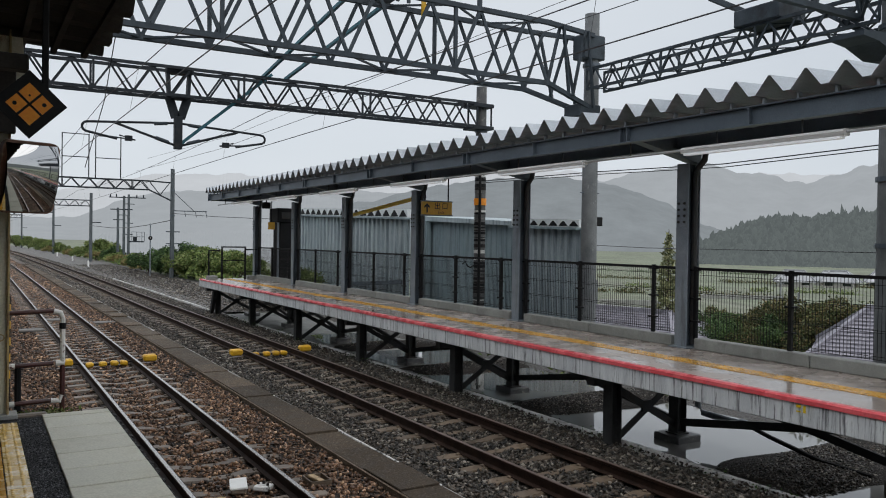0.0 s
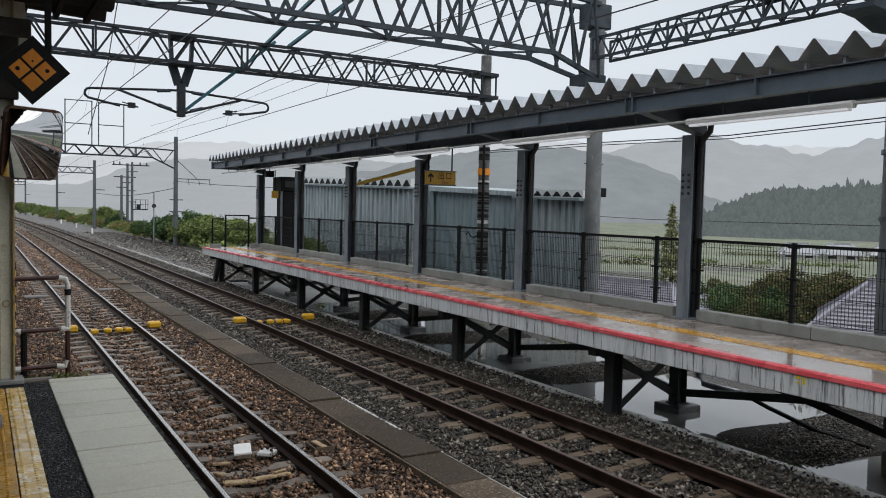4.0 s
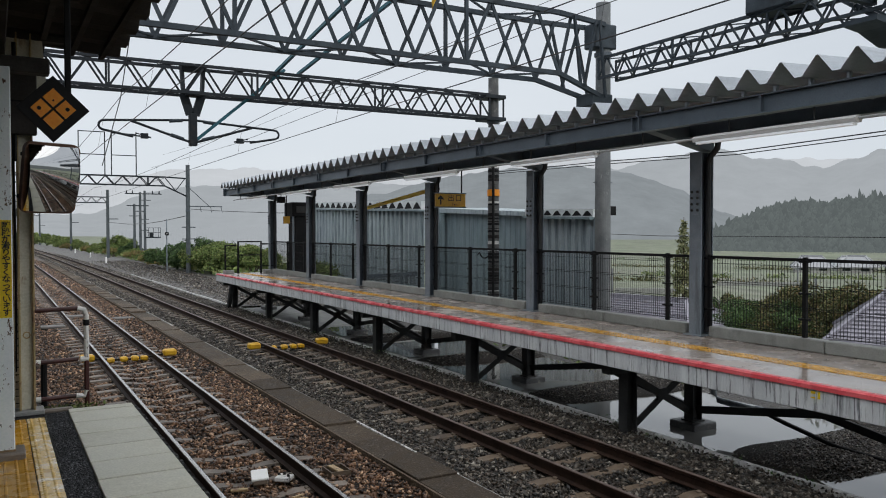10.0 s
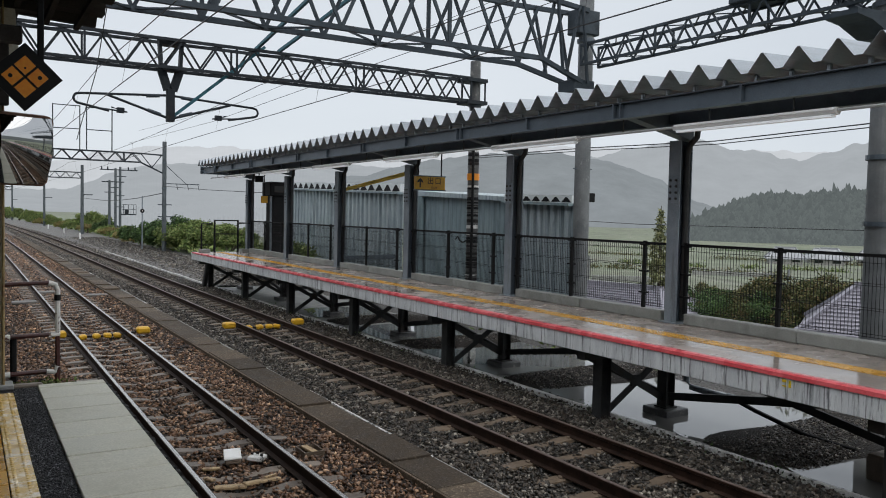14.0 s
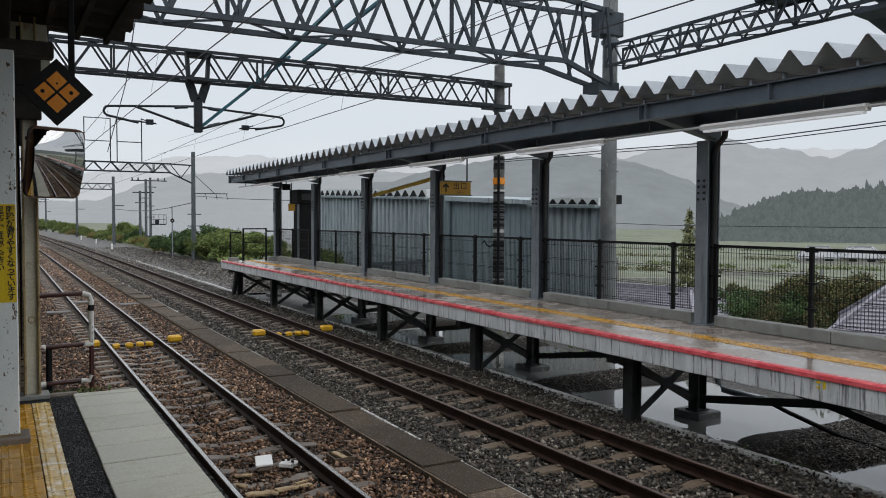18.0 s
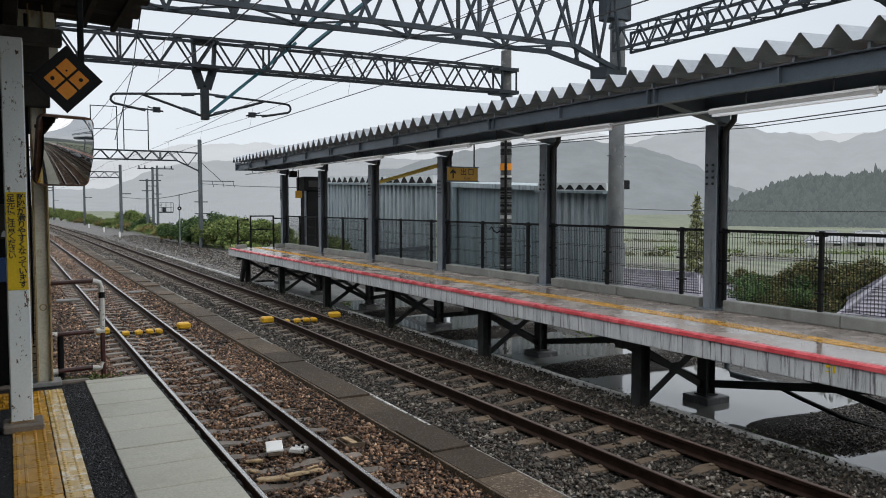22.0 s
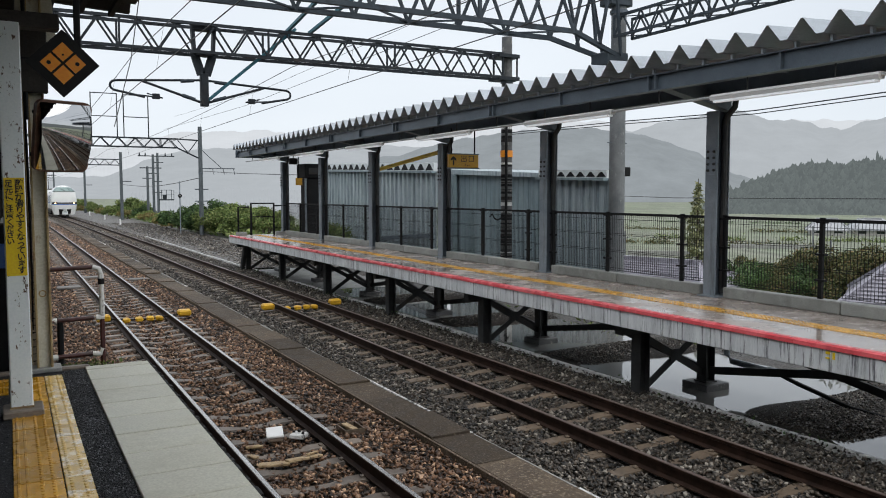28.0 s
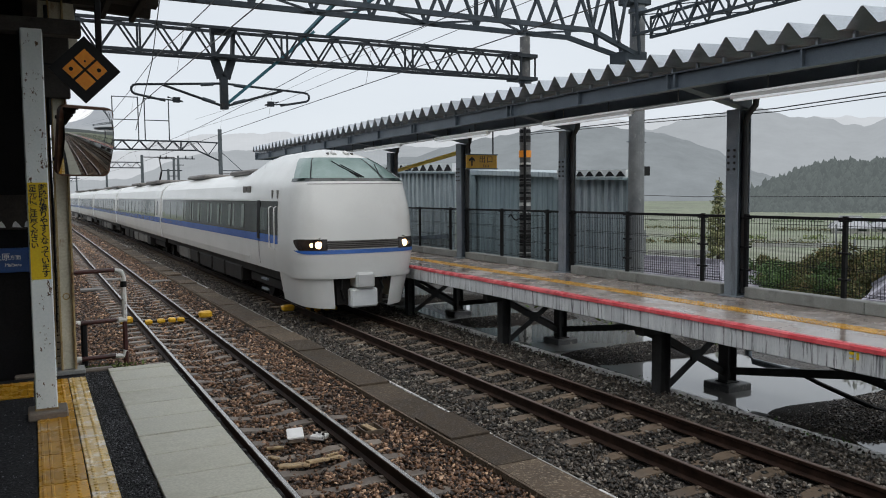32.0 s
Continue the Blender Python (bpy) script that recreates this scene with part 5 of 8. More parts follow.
part("riser_pipe", Geo().bar((-0.12, -0.17, 0.6), (-0.12, -0.17, 6.4), 0.04, n=8), "black", mid)
part("hook", Geo().path([(-0.15, 0, 2.58), (-0.32, 0, 2.5), (-0.42, 0, 2.56), (-0.5, 0, 2.68), (-0.58, 0, 2.6)], 0.022, 6), "black", mid)
part("base_collar", Geo().cone((0, 0, 0.8), (0, 0, 1.35), 0.2, 0.19, 16), "kerbpale", mid)
concrete_pole(13.0, T3, -0.6, 7.9, 0.16, "farpole", "distant line pole among the bushes", (5.0, 6.9))

t1 = lattice("main_truss", (-6.0, T1, 6.42), (11.3, T1, 6.42), 0.9, 1.38, 1.28, "truss", "grey lattice truss spanning both tracks", 0.10, 0.07)
end = thing("truss_haunch", 11.3, T1, 6.42, "tapered lattice haunch joining the truss to its pole", "truss")
for e in (-0.45, 0.45):
    part("lower_chord", Geo().bar((0, e, 0), (1.55, e * 0.5, -0.42), 0.1, 0.1), "truss", end)
    part("upper_chord", Geo().bar((0, e, 1.38), (1.55, e * 0.5, 1.35), 0.1, 0.1), "truss", end)
    for a, c in (((0, 0), (0.45, 1.37)), ((0.45, 1.37), (0.75, -0.2)), ((0.75, -0.2), (1.2, 1.36)), ((1.2, 1.36), (1.5, -0.4))):
        part("web_bar", Geo().bar((a[0], e, a[1]), (c[0], e * 0.7, c[1]), 0.05, 0.07), "truss", end)
part("shoe_plate", Geo().box(1.1, -0.3, -0.62, 1.75, 0.3, -0.32, 0.02), "truss", end)
lattice("long_truss", (13.0, T1 - 0.15, 6.48), (13.0, 7.6, 6.48), 0.55, 0.46, 0.62, "truss", "lattice beam running along the line between two poles", 0.06, 0.04)
lattice("long_truss", (13.0, 7.4, 6.48), (13.0, -3.0, 6.48), 0.55, 0.46, 0.62, "truss", "lattice beam running on along the line past the thick pole", 0.06, 0.04)
lattice("side_truss", (12.8, 7.5, 6.6), (-6.0, 7.5, 6.6), 0.9, 1.38, 1.28, "truss", "lattice truss across the tracks near the camera", 0.10, 0.07)
kn = thing("truss_knee", 13.0, 7.5, 6.2, "steel knee brackets on the thick pole", "bracket")
part("plate", fix_normals(Geo().prism([(-1.3, -0.18), (-0.9, -0.22), (-0.35, -0.40), (0.35, -0.40), (0.5, -0.1), (0.5, 0.02), (-1.3, -0.10)], -0.28, 0.28).mesh("plate")), "truss", kn, "boat-shaped steel shoe")
part("clamp_band", Geo().box(-0.30, -0.30, -0.95, 0.42, 0.30, -0.80, 0.02), "truss", kn)
part("strut", Geo().bar((-0.2, 0.3, 0.1), (-0.2, 1.6, 1.0), 0.09, 0.09), "truss", kn)
part("strut", Geo().bar((0.2, 0.3, 0.1), (0.2, 1.6, 1.0), 0.09, 0.09), "truss", kn)
part("cross_strut", Geo().bar((-0.6, 0.6, 0.35), (0.6, 1.2, 0.8), 0.06, 0.06), "truss", kn)
lattice("middle_truss", (-8.0, T2, 6.15), (12.7, T2, 6.15), 0.5, 0.66, 0.86, "truss_old", "dark lattice truss carrying the wire brackets", 0.07, 0.045)
cl = thing("truss_clamp", 12.9, T2, 6.1, "steel clamp plates fixing the truss to the pole", "clamp")
part("plate", Geo().box(-0.35, -0.3, 0.62, 0.35, 0.3, 0.72), "truss_old", cl)
part("plate", Geo().box(-0.35, -0.3, -0.03, 0.35, 0.3, 0.07), "truss_old", cl)
part("side_bar", Geo().bar((0.32, -0.2, 0.05), (0.32, -0.2, 0.65), 0.04, 0.04), "truss_old", cl)
lattice("far_truss", (-4.0, T3, 6.26), (11.3, T3, 6.26), 0.5, 0.66, 1.2, "truss_old", "distant lattice truss over the tracks", 0.08, 0.06)
fe = thing("far_haunch", 11.3, T3, 6.26, "distant truss end tapering to its pole", "truss")
part("lower_chord", Geo().bar((0, 0, 0), (1.6, 0, -0.75), 0.1, 0.1), "truss_old", fe)
part("upper_chord", Geo().bar((0, 0, 0.66), (1.6, 0, 0.6), 0.1, 0.1), "truss_old", fe)
part("web_bar", Geo().bar((0, 0, 0.66), (0.8, 0, -0.35), 0.06, 0.06).bar((0.8, 0, -0.35), (1.5, 0, 0.6), 0.06, 0.06), "truss_old", fe)
for x0, x1, z in ((5.4, 7.15, 10.1), (7.6, 9.3, 10.05)):
    fr = thing("wire_frame_mast", x0, T3, 6.92, "slim rectangular steel frame standing on the far truss", "mast", "frame masts")
    part("upright", Geo().bar((0, 0, 0), (0, 0, z - 6.92), 0.07, 0.07), "truss_old", fr)
    part("upright", Geo().bar((x1 - x0, 0, 0), (x1 - x0, 0, z - 6.92), 0.07, 0.07), "truss_old", fr)
    part("crossbar", Geo().bar((0, 0, z - 6.96), (x1 - x0, 0, z - 6.96), 0.06, 0.06), "truss_old", fr)
    part("crossbar", Geo().bar((0, 0, 1.5), (x1 - x0, 0, 1.5), 0.06, 0.06), "truss_old", fr)


def brace(p, q, label):
    b = thing("blue_brace", *p, label, "brace", "blue braces")
    part("bar", Geo().bar((0, 0, 0), Vector(q) - Vector(p), 0.075, 0.075), "bluebrace", b)


brace((6.85, T1, 8.05), (6.34, T2, 6.87), "blue-green steel brace slanting between the trusses")
brace((7.75, T1, 8.0), (6.94, T2, 6.89), "blue-green steel brace slanting beside another")
brace((4.35, T2, 5.05), (6.55, T2 - 0.1, 6.95), "blue-green stay from the wire bracket up to the truss")

drop = thing("drop_bracket", 4.27, T2, 6.1, "dark tapered steel bracket hanging from the middle truss", "bracket")
for e in (-1, 1):
    part("leg", Geo().bar((e * 0.26, 0, 0.75), (e * 0.22, 0, 0.05), 0.07, 0.2).bar((e * 0.22, 0, 0.05), (e * 0.06, 0, -0.45), 0.07, 0.2), "truss_old", drop)
part("stem", Geo().box(-0.09, -0.09, -1.2, 0.09, 0.09, -0.42, 0.01), "truss_old", drop)
part("plate", Geo().box(-0.2, -0.12, 0.0, 0.2, 0.12, 0.12), "truss_old", drop)
part("cross_plate", Geo().box(-0.28, -0.15, 0.6, 0.28, 0.15, 0.7), "truss_old", drop)


def cantilever(s, reach, word):
    b = thing("cantilever_arm", 4.27, T2, 5.0, "tubular swivel arm with insulators over the " + word + " track", "cantilever arm", "cantilever arms")
    part("top_tube", Geo().path([(s * 0.1, 0, 0.52), (s * (reach - 0.14), 0, 0.40), (s * (reach - 0.05), 0, 0.38), (s * (reach - 0.01), 0, 0.33), (s * reach, 0, 0.28), (s * (reach - 0.02), 0, 0.22), (s * (reach - 0.08), 0, 0.18), (s * (reach - 0.75), 0, 0.05)], 0.028, 8), "truss_old", b)
    part("stay_tube", Geo().path([(s * 0.1, 0, 0.0), (s * (reach - 0.7), 0, 0.42)], 0.03, 8), "truss_old", b)
    part("insulator", Geo().bar((s * 0.22, 0, 0.05), (s * 0.52, 0, 0.14), 0.045, n=10), "truss", b, "ribbed grey insulator")
    part("insulator", Geo().bar((s * 0.25, 0, 0.50), (s * 0.55, 0, 0.47), 0.042, n=10), "truss", b, "ribbed grey insulator")
    part("steady_arm", Geo().path([(s * (reach - 0.8), 0, 0.14), (s * (reach - 1.15), 0, 0.05), (s * (reach - 0.5), 0, 0.1)], 0.018, 6), "truss_old", b)
    part("clip", Geo().box(s * (reach - 1.0) - 0.08, -0.05, 0.02, s * (reach - 1.0) + 0.08, 0.05, 0.14), "truss_old", b)


cantilever(-1, 2.12, "near")
cantilever(1, 2.15, "far")


def wire(name, pts, r, label, hangers=None):
    b = thing(name, 0, 0, 0, label, "overhead wire", "overhead wires")
    part("strand", Geo().path(pts, r, 5), "wire", b)
    for a, c in hangers or ():
        part("hanger", Geo().bar(a, c, 0.005, n=4), "wire", b)
    return b


def catenary(x, word):
    ysup = [-30.0, T2, T3, 110.0, 160.0, 220.0, 300.0]
    top, low, han = [], [], []
    for a, c in zip(ysup, ysup[1:]):
        for i in range(12):
            t = i / 12
            yy = a + (c - a) * t
            st = 0.15 * math.cos(math.pi * (ysup.index(a) + t))
            zz = 6.0 - 1.4 * t * (1 - t) * (c - a) / 50
            top.append((x + bend(yy), yy, max(zz, 5.3)))
            low.append((x + st + bend(yy), yy, 5.1))
            if i % 2 == 1 and yy < 120:
                han.append((top[-1], low[-1]))
    wire("messenger_wire", top, 0.009, "messenger wire with droppers over the " + word + " track", han)
    wire("contact_wire", low, 0.009, "contact wire over the " + word + " track")


catenary(NEAR, "near")
catenary(FAR, "far")
wire("feeder_wire", [(11.6, -20, 7.9), (11.2, 5, 7.5), (10.9, T1, 7.45), (10.6, 40, 7.2), (10.4, T3, 7.6)], 0.010, "thin feeder wire along the poles")
wire("feeder_wire", [(12.0, -20, 8.7), (11.8, 5, 8.3), (11.6, T1, 8.3), (11.4, 40, 8.0), (11.2, T3, 8.6)], 0.008, "thin upper feeder wire along the poles")
wire("return_wire", [(13.2, -30, 4.8), (13.1, 0, 4.5), (13.1, 7.5, 4.5), (13.1, 11, 4.42), (13.1, T1, 4.52), (13.1, T2, 4.58)], 0.012, "dark cable strung behind the canopy")
wire("return_wire", [(13.25, -30, 4.72), (13.15, 0, 4.42), (13.15, 7.5, 4.44), (13.15, 11, 4.36), (13.15, T1, 4.46), (13.15, T2, 4.53)], 0.010, "second black cable strung behind the canopy")
wire("field_wire", [(20, -40, 2.2), (24, 12, 2.6), (30, 30, 2.55), (45, 70, 3.0)], 0.02, "telephone wire sagging over the fields")
wire("pole_wire", [(13.0, T3, 4.05), (12.8, 72, 3.72), (12.7, 80, 3.58), (12.6, 90, 3.62), (12.5 + bend(105), 105, 4.0)], 0.03, "sagging cable between the far poles")
wire("pole_wire", [(13.0, T3, 4.55), (13.8, 53, 4.15), (14.5, 45, 3.9), (15.2, 38, 3.75), (16.0, 30, 3.7)], 0.02, "cable from the far pole towards the shed")
wire("stay_wire", [(2.3, 12.0, 8.6), (2.3, 16.1, 6.42), (2.3, 17.3, 5.54), (2.3, 20.5, 4.4)], 0.01, "thin slanting stay wire")

for yy, h in ((106, 7.6), (150, 7.8), (215, 8.0), (300, 8.0)):
    pb = thing("distant_portal", bend(yy), yy, -0.6, "distant portal of poles and lattice beam over the line", "line portal", "distant portals")
    part("pole", Geo().cone((12.8, 0, 0), (12.8, 0, h + 1.0), 0.2, 0.17, 12), "farpole", pb)
    part("pole", Geo().cone((-2.5, 0, 0), (-2.5, 0, h + 1.0), 0.2, 0.17, 12), "farpole", pb)
    g = Geo()
    g.bar((-2.5, 0, h - 0.6), (12.8, 0, h - 0.6), 0.12, 0.12).bar((-2.5, 0, h + 0.1), (12.8, 0, h + 0.1), 0.12, 0.12)
    for i in range(13):
        g.bar((-2.5 + i * 1.17, 0, h - 0.6), (-1.9 + i * 1.17, 0, h + 0.1), 0.08, 0.08).bar((-1.9 + i * 1.17, 0, h + 0.1), (-1.33 + i * 1.17, 0, h - 0.6), 0.08, 0.08)
    part("beam", g, "truss_old", pb)
    part("side_arm", Geo().bar((12.8, 0, 5.0), (14.0, 0, 5.0), 0.1, 0.1), "truss_old", pb)
    part("hanging_arm", Geo().bar((3.0, 0, h - 1.2), (8.5, 0, h - 1.2), 0.06, 0.06).bar((4.5, 0, h - 0.6), (4.5, 0, h - 1.8), 0.2, 0.2), "truss_old", pb)
tp = thing("transformer_poles", 16.5 + bend(96), 106, -0.6, "cluster of dark utility poles with crossarms and a platform", "utility poles")
for x, h in ((-0.7, 6.9), (0.0, 8.4), (0.55, 8.6)):
    part("pole", Geo().cone((x, 0, 0), (x, 0, h), 0.17, 0.14, 10), "farpole", tp)
part("crossarm", Geo().bar((-1.8, 0, 8.2), (2.6, 0, 8.2), 0.12, 0.12), "truss_old", tp)
part("crossarm", Geo().bar((-1.6, 0, 6.7), (1.0, 0, 6.7), 0.12, 0.12), "truss_old", tp)
part("platform", Geo().box(0.6, -0.3, 2.6, 2.4, 0.3, 2.75).box(1.1, -0.2, 2.75, 1.5, 0.2, 3.3, 0.05), "truss_old", tp)

for x, z, w in ((0.55, 7.4, 0.7), (0.0, 6.0, 0.6), (0.55, 5.0, 0.5), (-0.7, 5.4, 0.6), (0.55, 3.6, 0.5)):
    part("crossarm", Geo().bar((x - w, 0, z), (x + w, 0, z), 0.09, 0.09), "truss_old", tp)
for x in (-1.6, -0.9, 1.5, 2.3):
    part("insulator", Geo().cone((x, 0, 8.25), (x, 0, 8.6), 0.09, 0.06, 8), "truss_old", tp)
for x in (0.9, 1.5, 2.1, 2.4):
    part("railing", Geo().bar((x, -0.3, 2.75), (x, -0.3, 3.9), 0.05, 0.05), "truss_old", tp)
part("railing", Geo().bar((0.7, -0.3, 3.9), (2.4, -0.3, 3.9), 0.05, 0.05).bar((0.7, -0.3, 3.3), (2.4, -0.3, 3.3), 0.05, 0.05), "truss_old", tp)
side = thing("pole_bracket", 13.0, T3, 4.75, "slim bracket arm with hooks on the far pole", "bracket")
part("arm", Geo().bar((0.1, 0, 0), (2.6, 0, 0), 0.06, 0.06), "truss", side)
part("stay", Geo().bar((0.1, 0, 1.4), (1.6, 0, 0.02), 0.04, 0.04), "truss", side)
for x in (0.9, 1.7, 2.5):
    part("hook", Geo().bar((x, 0, 0), (x + 0.1, 0, -0.45), 0.035, 0.035), "truss", side)
for z in (-1.6, -2.5):
    part("step", Geo().bar((-0.45, 0, z), (0.55, 0, z), 0.07, 0.07), "truss", side)

sw = thing("switch_mast", 7.8, T1, 7.8, "steel uprights and an arm standing on the main truss", "mast")
part("upright", Geo().bar((-0.13, 0, 0), (-0.13, 0, 1.8), 0.06, 0.06), "truss", sw)
part("upright", Geo().bar((0.13, 0, 0), (0.13, 0, 1.8), 0.06, 0.06), "truss", sw)
part("yellow_strap", Geo().box(0.4, -0.1, -0.25, 0.5, -0.06, 1.2), "yellow", sw, "yellow hanging strap")
part("switch_box", Geo().box(-0.6, -0.15, -0.05, -0.25, 0.15, 0.12, 0.02), "truss", sw)
arm_mast = thing("arm_mast", 9.72, T1, 7.75, "slim mast with a side arm on the main truss", "mast")
part("mast", Geo().bar((0, 0, 0), (0, 0, 2.2), 0.06, n=10), "truss", arm_mast)
part("side_arm", Geo().bar((-0.9, 0, 0.62), (0, 0, 0.55), 0.06, 0.06), "truss", arm_mast)
pl = thing("truss_plate", 13.0, 9.9, 6.95, "dark steel plates bolted on the lattice beam", "bracket")
part("plate", Geo().box(-0.4, -0.5, 0.0, 0.4, 0.5, 0.32, 0.02), "truss", pl)
part("strut", Geo().bar((0, 0.4, 0.3), (-0.5, 1.0, 0.7), 0.1, 0.1), "truss", pl)
cb = thing("concrete_block", 10.2, 5.28, -0.45, "brown concrete block beneath the platform", "block")
part("block", Geo().box(-0.46, -0.36, 0, 0.5, 0.38, 0.36, 0.03), "trough_block", cb)


# ---- near platform ----
platform = setting("near_platform", Geo().box(-6.0, -12.0, -0.45, 0.605, 8.36, 1.085), "asphalt", "dark wet asphalt platform underfoot", "platform")
part("face_wall", Geo().box(0.605, -12.0, -0.45, 1.10, 8.355, 0.91), "concrete", platform)
slabs = thing("platform_slabs", 0.61, 0, 1.085, "grey-green concrete edge slabs with dark joints", "paving", "", "structure")
slab_me = Geo().box(0, 0.009, -0.17, 0.58, 0.461, 0.022, 0.005).mesh("edge_slab")
slab_me.materials.append(M["slab"])
y = 8.20 - 0.47 * 42
while y < 8.0:
    part("edge_slab", slab_me, "slab", slabs, at=pose(0, y, rng.uniform(-0.003, 0.003), 0, 0, rng.uniform(-0.2, 0.2)))
    y += 0.47
part("end_slab", Geo().box(0, 8.209, -0.17, 0.58, 8.36, 0.022, 0.006), "slab", slabs)
edge_rng = np.random.default_rng(21)
rub = thing("rubber_edge", 1.192, 0, 1.085, "ragged black rubber strip along the slab edge", "edge strip", "", "structure")
y = -3.0
while y < 8.2:
    g = Geo()
    k = 0.0
    while k < 0.92:
        w = edge_rng.uniform(0.035, 0.075)
        g.box(0.0, k, -0.10, edge_rng.uniform(0.018, 0.042), k + w, edge_rng.uniform(-0.012, 0.012), 0.006)
        k += w + edge_rng.uniform(0.0, 0.012)
    part("strip", g, "jamb", rub, at=pose(0, y, 0))
    y += 0.94
sp = np.stack([edge_rng.uniform(0.402, 0.604, 9000), edge_rng.uniform(2.4, 8.34, 9000), np.full(9000, 1.086)], -1)
solo("asphalt_aggregate", stones("asphalt_aggregate", sp, 0.0085, edge_rng), "aggregate", "coarse wet black asphalt between slabs and tactile blocks", "asphalt", "", "stuff")
sp = np.stack([edge_rng.uniform(-1.6, -0.03, 6000), edge_rng.uniform(3.2, 7.5, 6000), np.full(6000, 1.085)], -1)
solo("asphalt_aggregate", stones("asphalt_aggregate", sp, 0.008, edge_rng), "aggregate", "coarse wet black asphalt beneath the canopy", "asphalt", "", "stuff")
near_tac = thing("tactile_paving", 0, 0, 1.085, "worn yellow and cream tactile blocks along the platform edge", "tactile paving", "", "structure")


def block(width, dots, bars, material):
    g = Geo().box(0.002, 0.002, 0, width - 0.002, 0.298, 0.014, 0.003)
    for x in dots:
        for j in range(6):
            g.cone((x, 0.025 + 0.05 * j, 0.013), (x, 0.025 + 0.05 * j, 0.019), 0.014, 0.010, 8)
    for x in bars:
        g.box(x - 0.009, 0.01, 0.013, x + 0.009, 0.29, 0.019, 0.003)
    me = g.mesh("tactile_block")
    me.materials.append(M[material])
    return me


block_y = block(0.265, (0.15, 0.21), (0.03, 0.075), "tactile")
block_c = block(0.15, (0.035, 0.105), (), "tactile_pale")
block_x = block(0.30, (), (0.05, 0.12, 0.19, 0.26), "tactile")
for i in range(-38, 27):
    y0 = 0.02 + 0.30 * i
    part("tactile_block", block_y, "tactile", near_tac, at=pose(-0.02, y0, rng.uniform(-0.002, 0.002)))
    part("tactile_block", block_c, "tactile_pale", near_tac, at=pose(0.248, y0, rng.uniform(-0.002, 0.002)))
for i in range(6):
    part("tactile_block", block_x, "tactile", near_tac, at=pose(-0.34 - 0.30 * i, 7.55, 0))
    part("tactile_block", block_x, "tactile", near_tac, at=pose(-0.34 - 0.30 * i, 7.85, 0))
setting("platform_end_kerb", Geo().box(-0.2, 8.36, 0.2, 0.66, 8.46, 1.115, 0.015), "sleeper", "low concrete kerb at the platform end", "kerb")


def column_left():
    b = thing("white_column", 0.05, 6.86, 1.085, "white painted steel column with chipped rusty edges on a concrete foot", "column")
    part("shaft", Geo().box(-0.075, -0.075, 0.06, 0.08, 0.075, 2.98, 0.008), "whitepaint", b)
    part("foot", Geo().box(-0.13, -0.17, 0.0, 0.15, 0.12, 0.06, 0.01), "sleeper", b)
    part("collar", Geo().box(-0.08, -0.08, 0.06, 0.085, 0.08, 0.075), "rustedge", b)
    s = part("warning_sign", Geo().box(-0.065, -0.079, 1.08, 0.072, -0.076, 1.82), "signyellow", b, "yellow strip with vertical black writing")
    t1 = "階段が滑りやすくなっています"
    t2 = "足元にご注意ください"
    for k, ch in enumerate(t1):
        lettering(ch, 0.060, "ink", b, pose(0.036, -0.0805, 1.775 - k * 0.0505, 90), "letter", bold=0.022)
    for k, ch in enumerate(t2):
        lettering(ch, 0.056, "ink", b, pose(-0.032, -0.0805, 1.775 - k * 0.0485, 90), "letter", bold=0.022)
    return b


column_left()
cream = thing("cream_column", 0.27, 8.45, 1.085, "aged cream steel column with rusty flanges", "column")
part("web", Geo().box(-0.05, -0.01, 0.03, 0.05, 0.01, 3.6), "creampaint", cream)
part("flange", Geo().box(-0.07, -0.06, 0.03, -0.05, 0.06, 3.6, 0.003), "rustedge", cream)
part("flange", Geo().box(0.05, -0.06, 0.03, 0.07, 0.06, 3.6, 0.003), "rustedge", cream)
part("foot", Geo().box(-0.14, -0.12, 0, 0.14, 0.12, 0.04, 0.005), "concrete", cream)
part("capital", fix_normals(Geo().prism([(-0.2, 3.55), (0.16, 3.55), (0.2, 3.05), (0.06, 2.9), (-0.12, 2.9), (-0.2, 3.1)], -0.03, 0.03).mesh("capital")), "creampaint", cream, "stained cream gusset")
part("ring", Geo().path([(0.0 + 0.03 * math.cos(a), -0.02, 0.75 + 0.03 * math.sin(a)) for a in np.linspace(0, 6.28, 9)], 0.006, 6), "rustedge", cream)


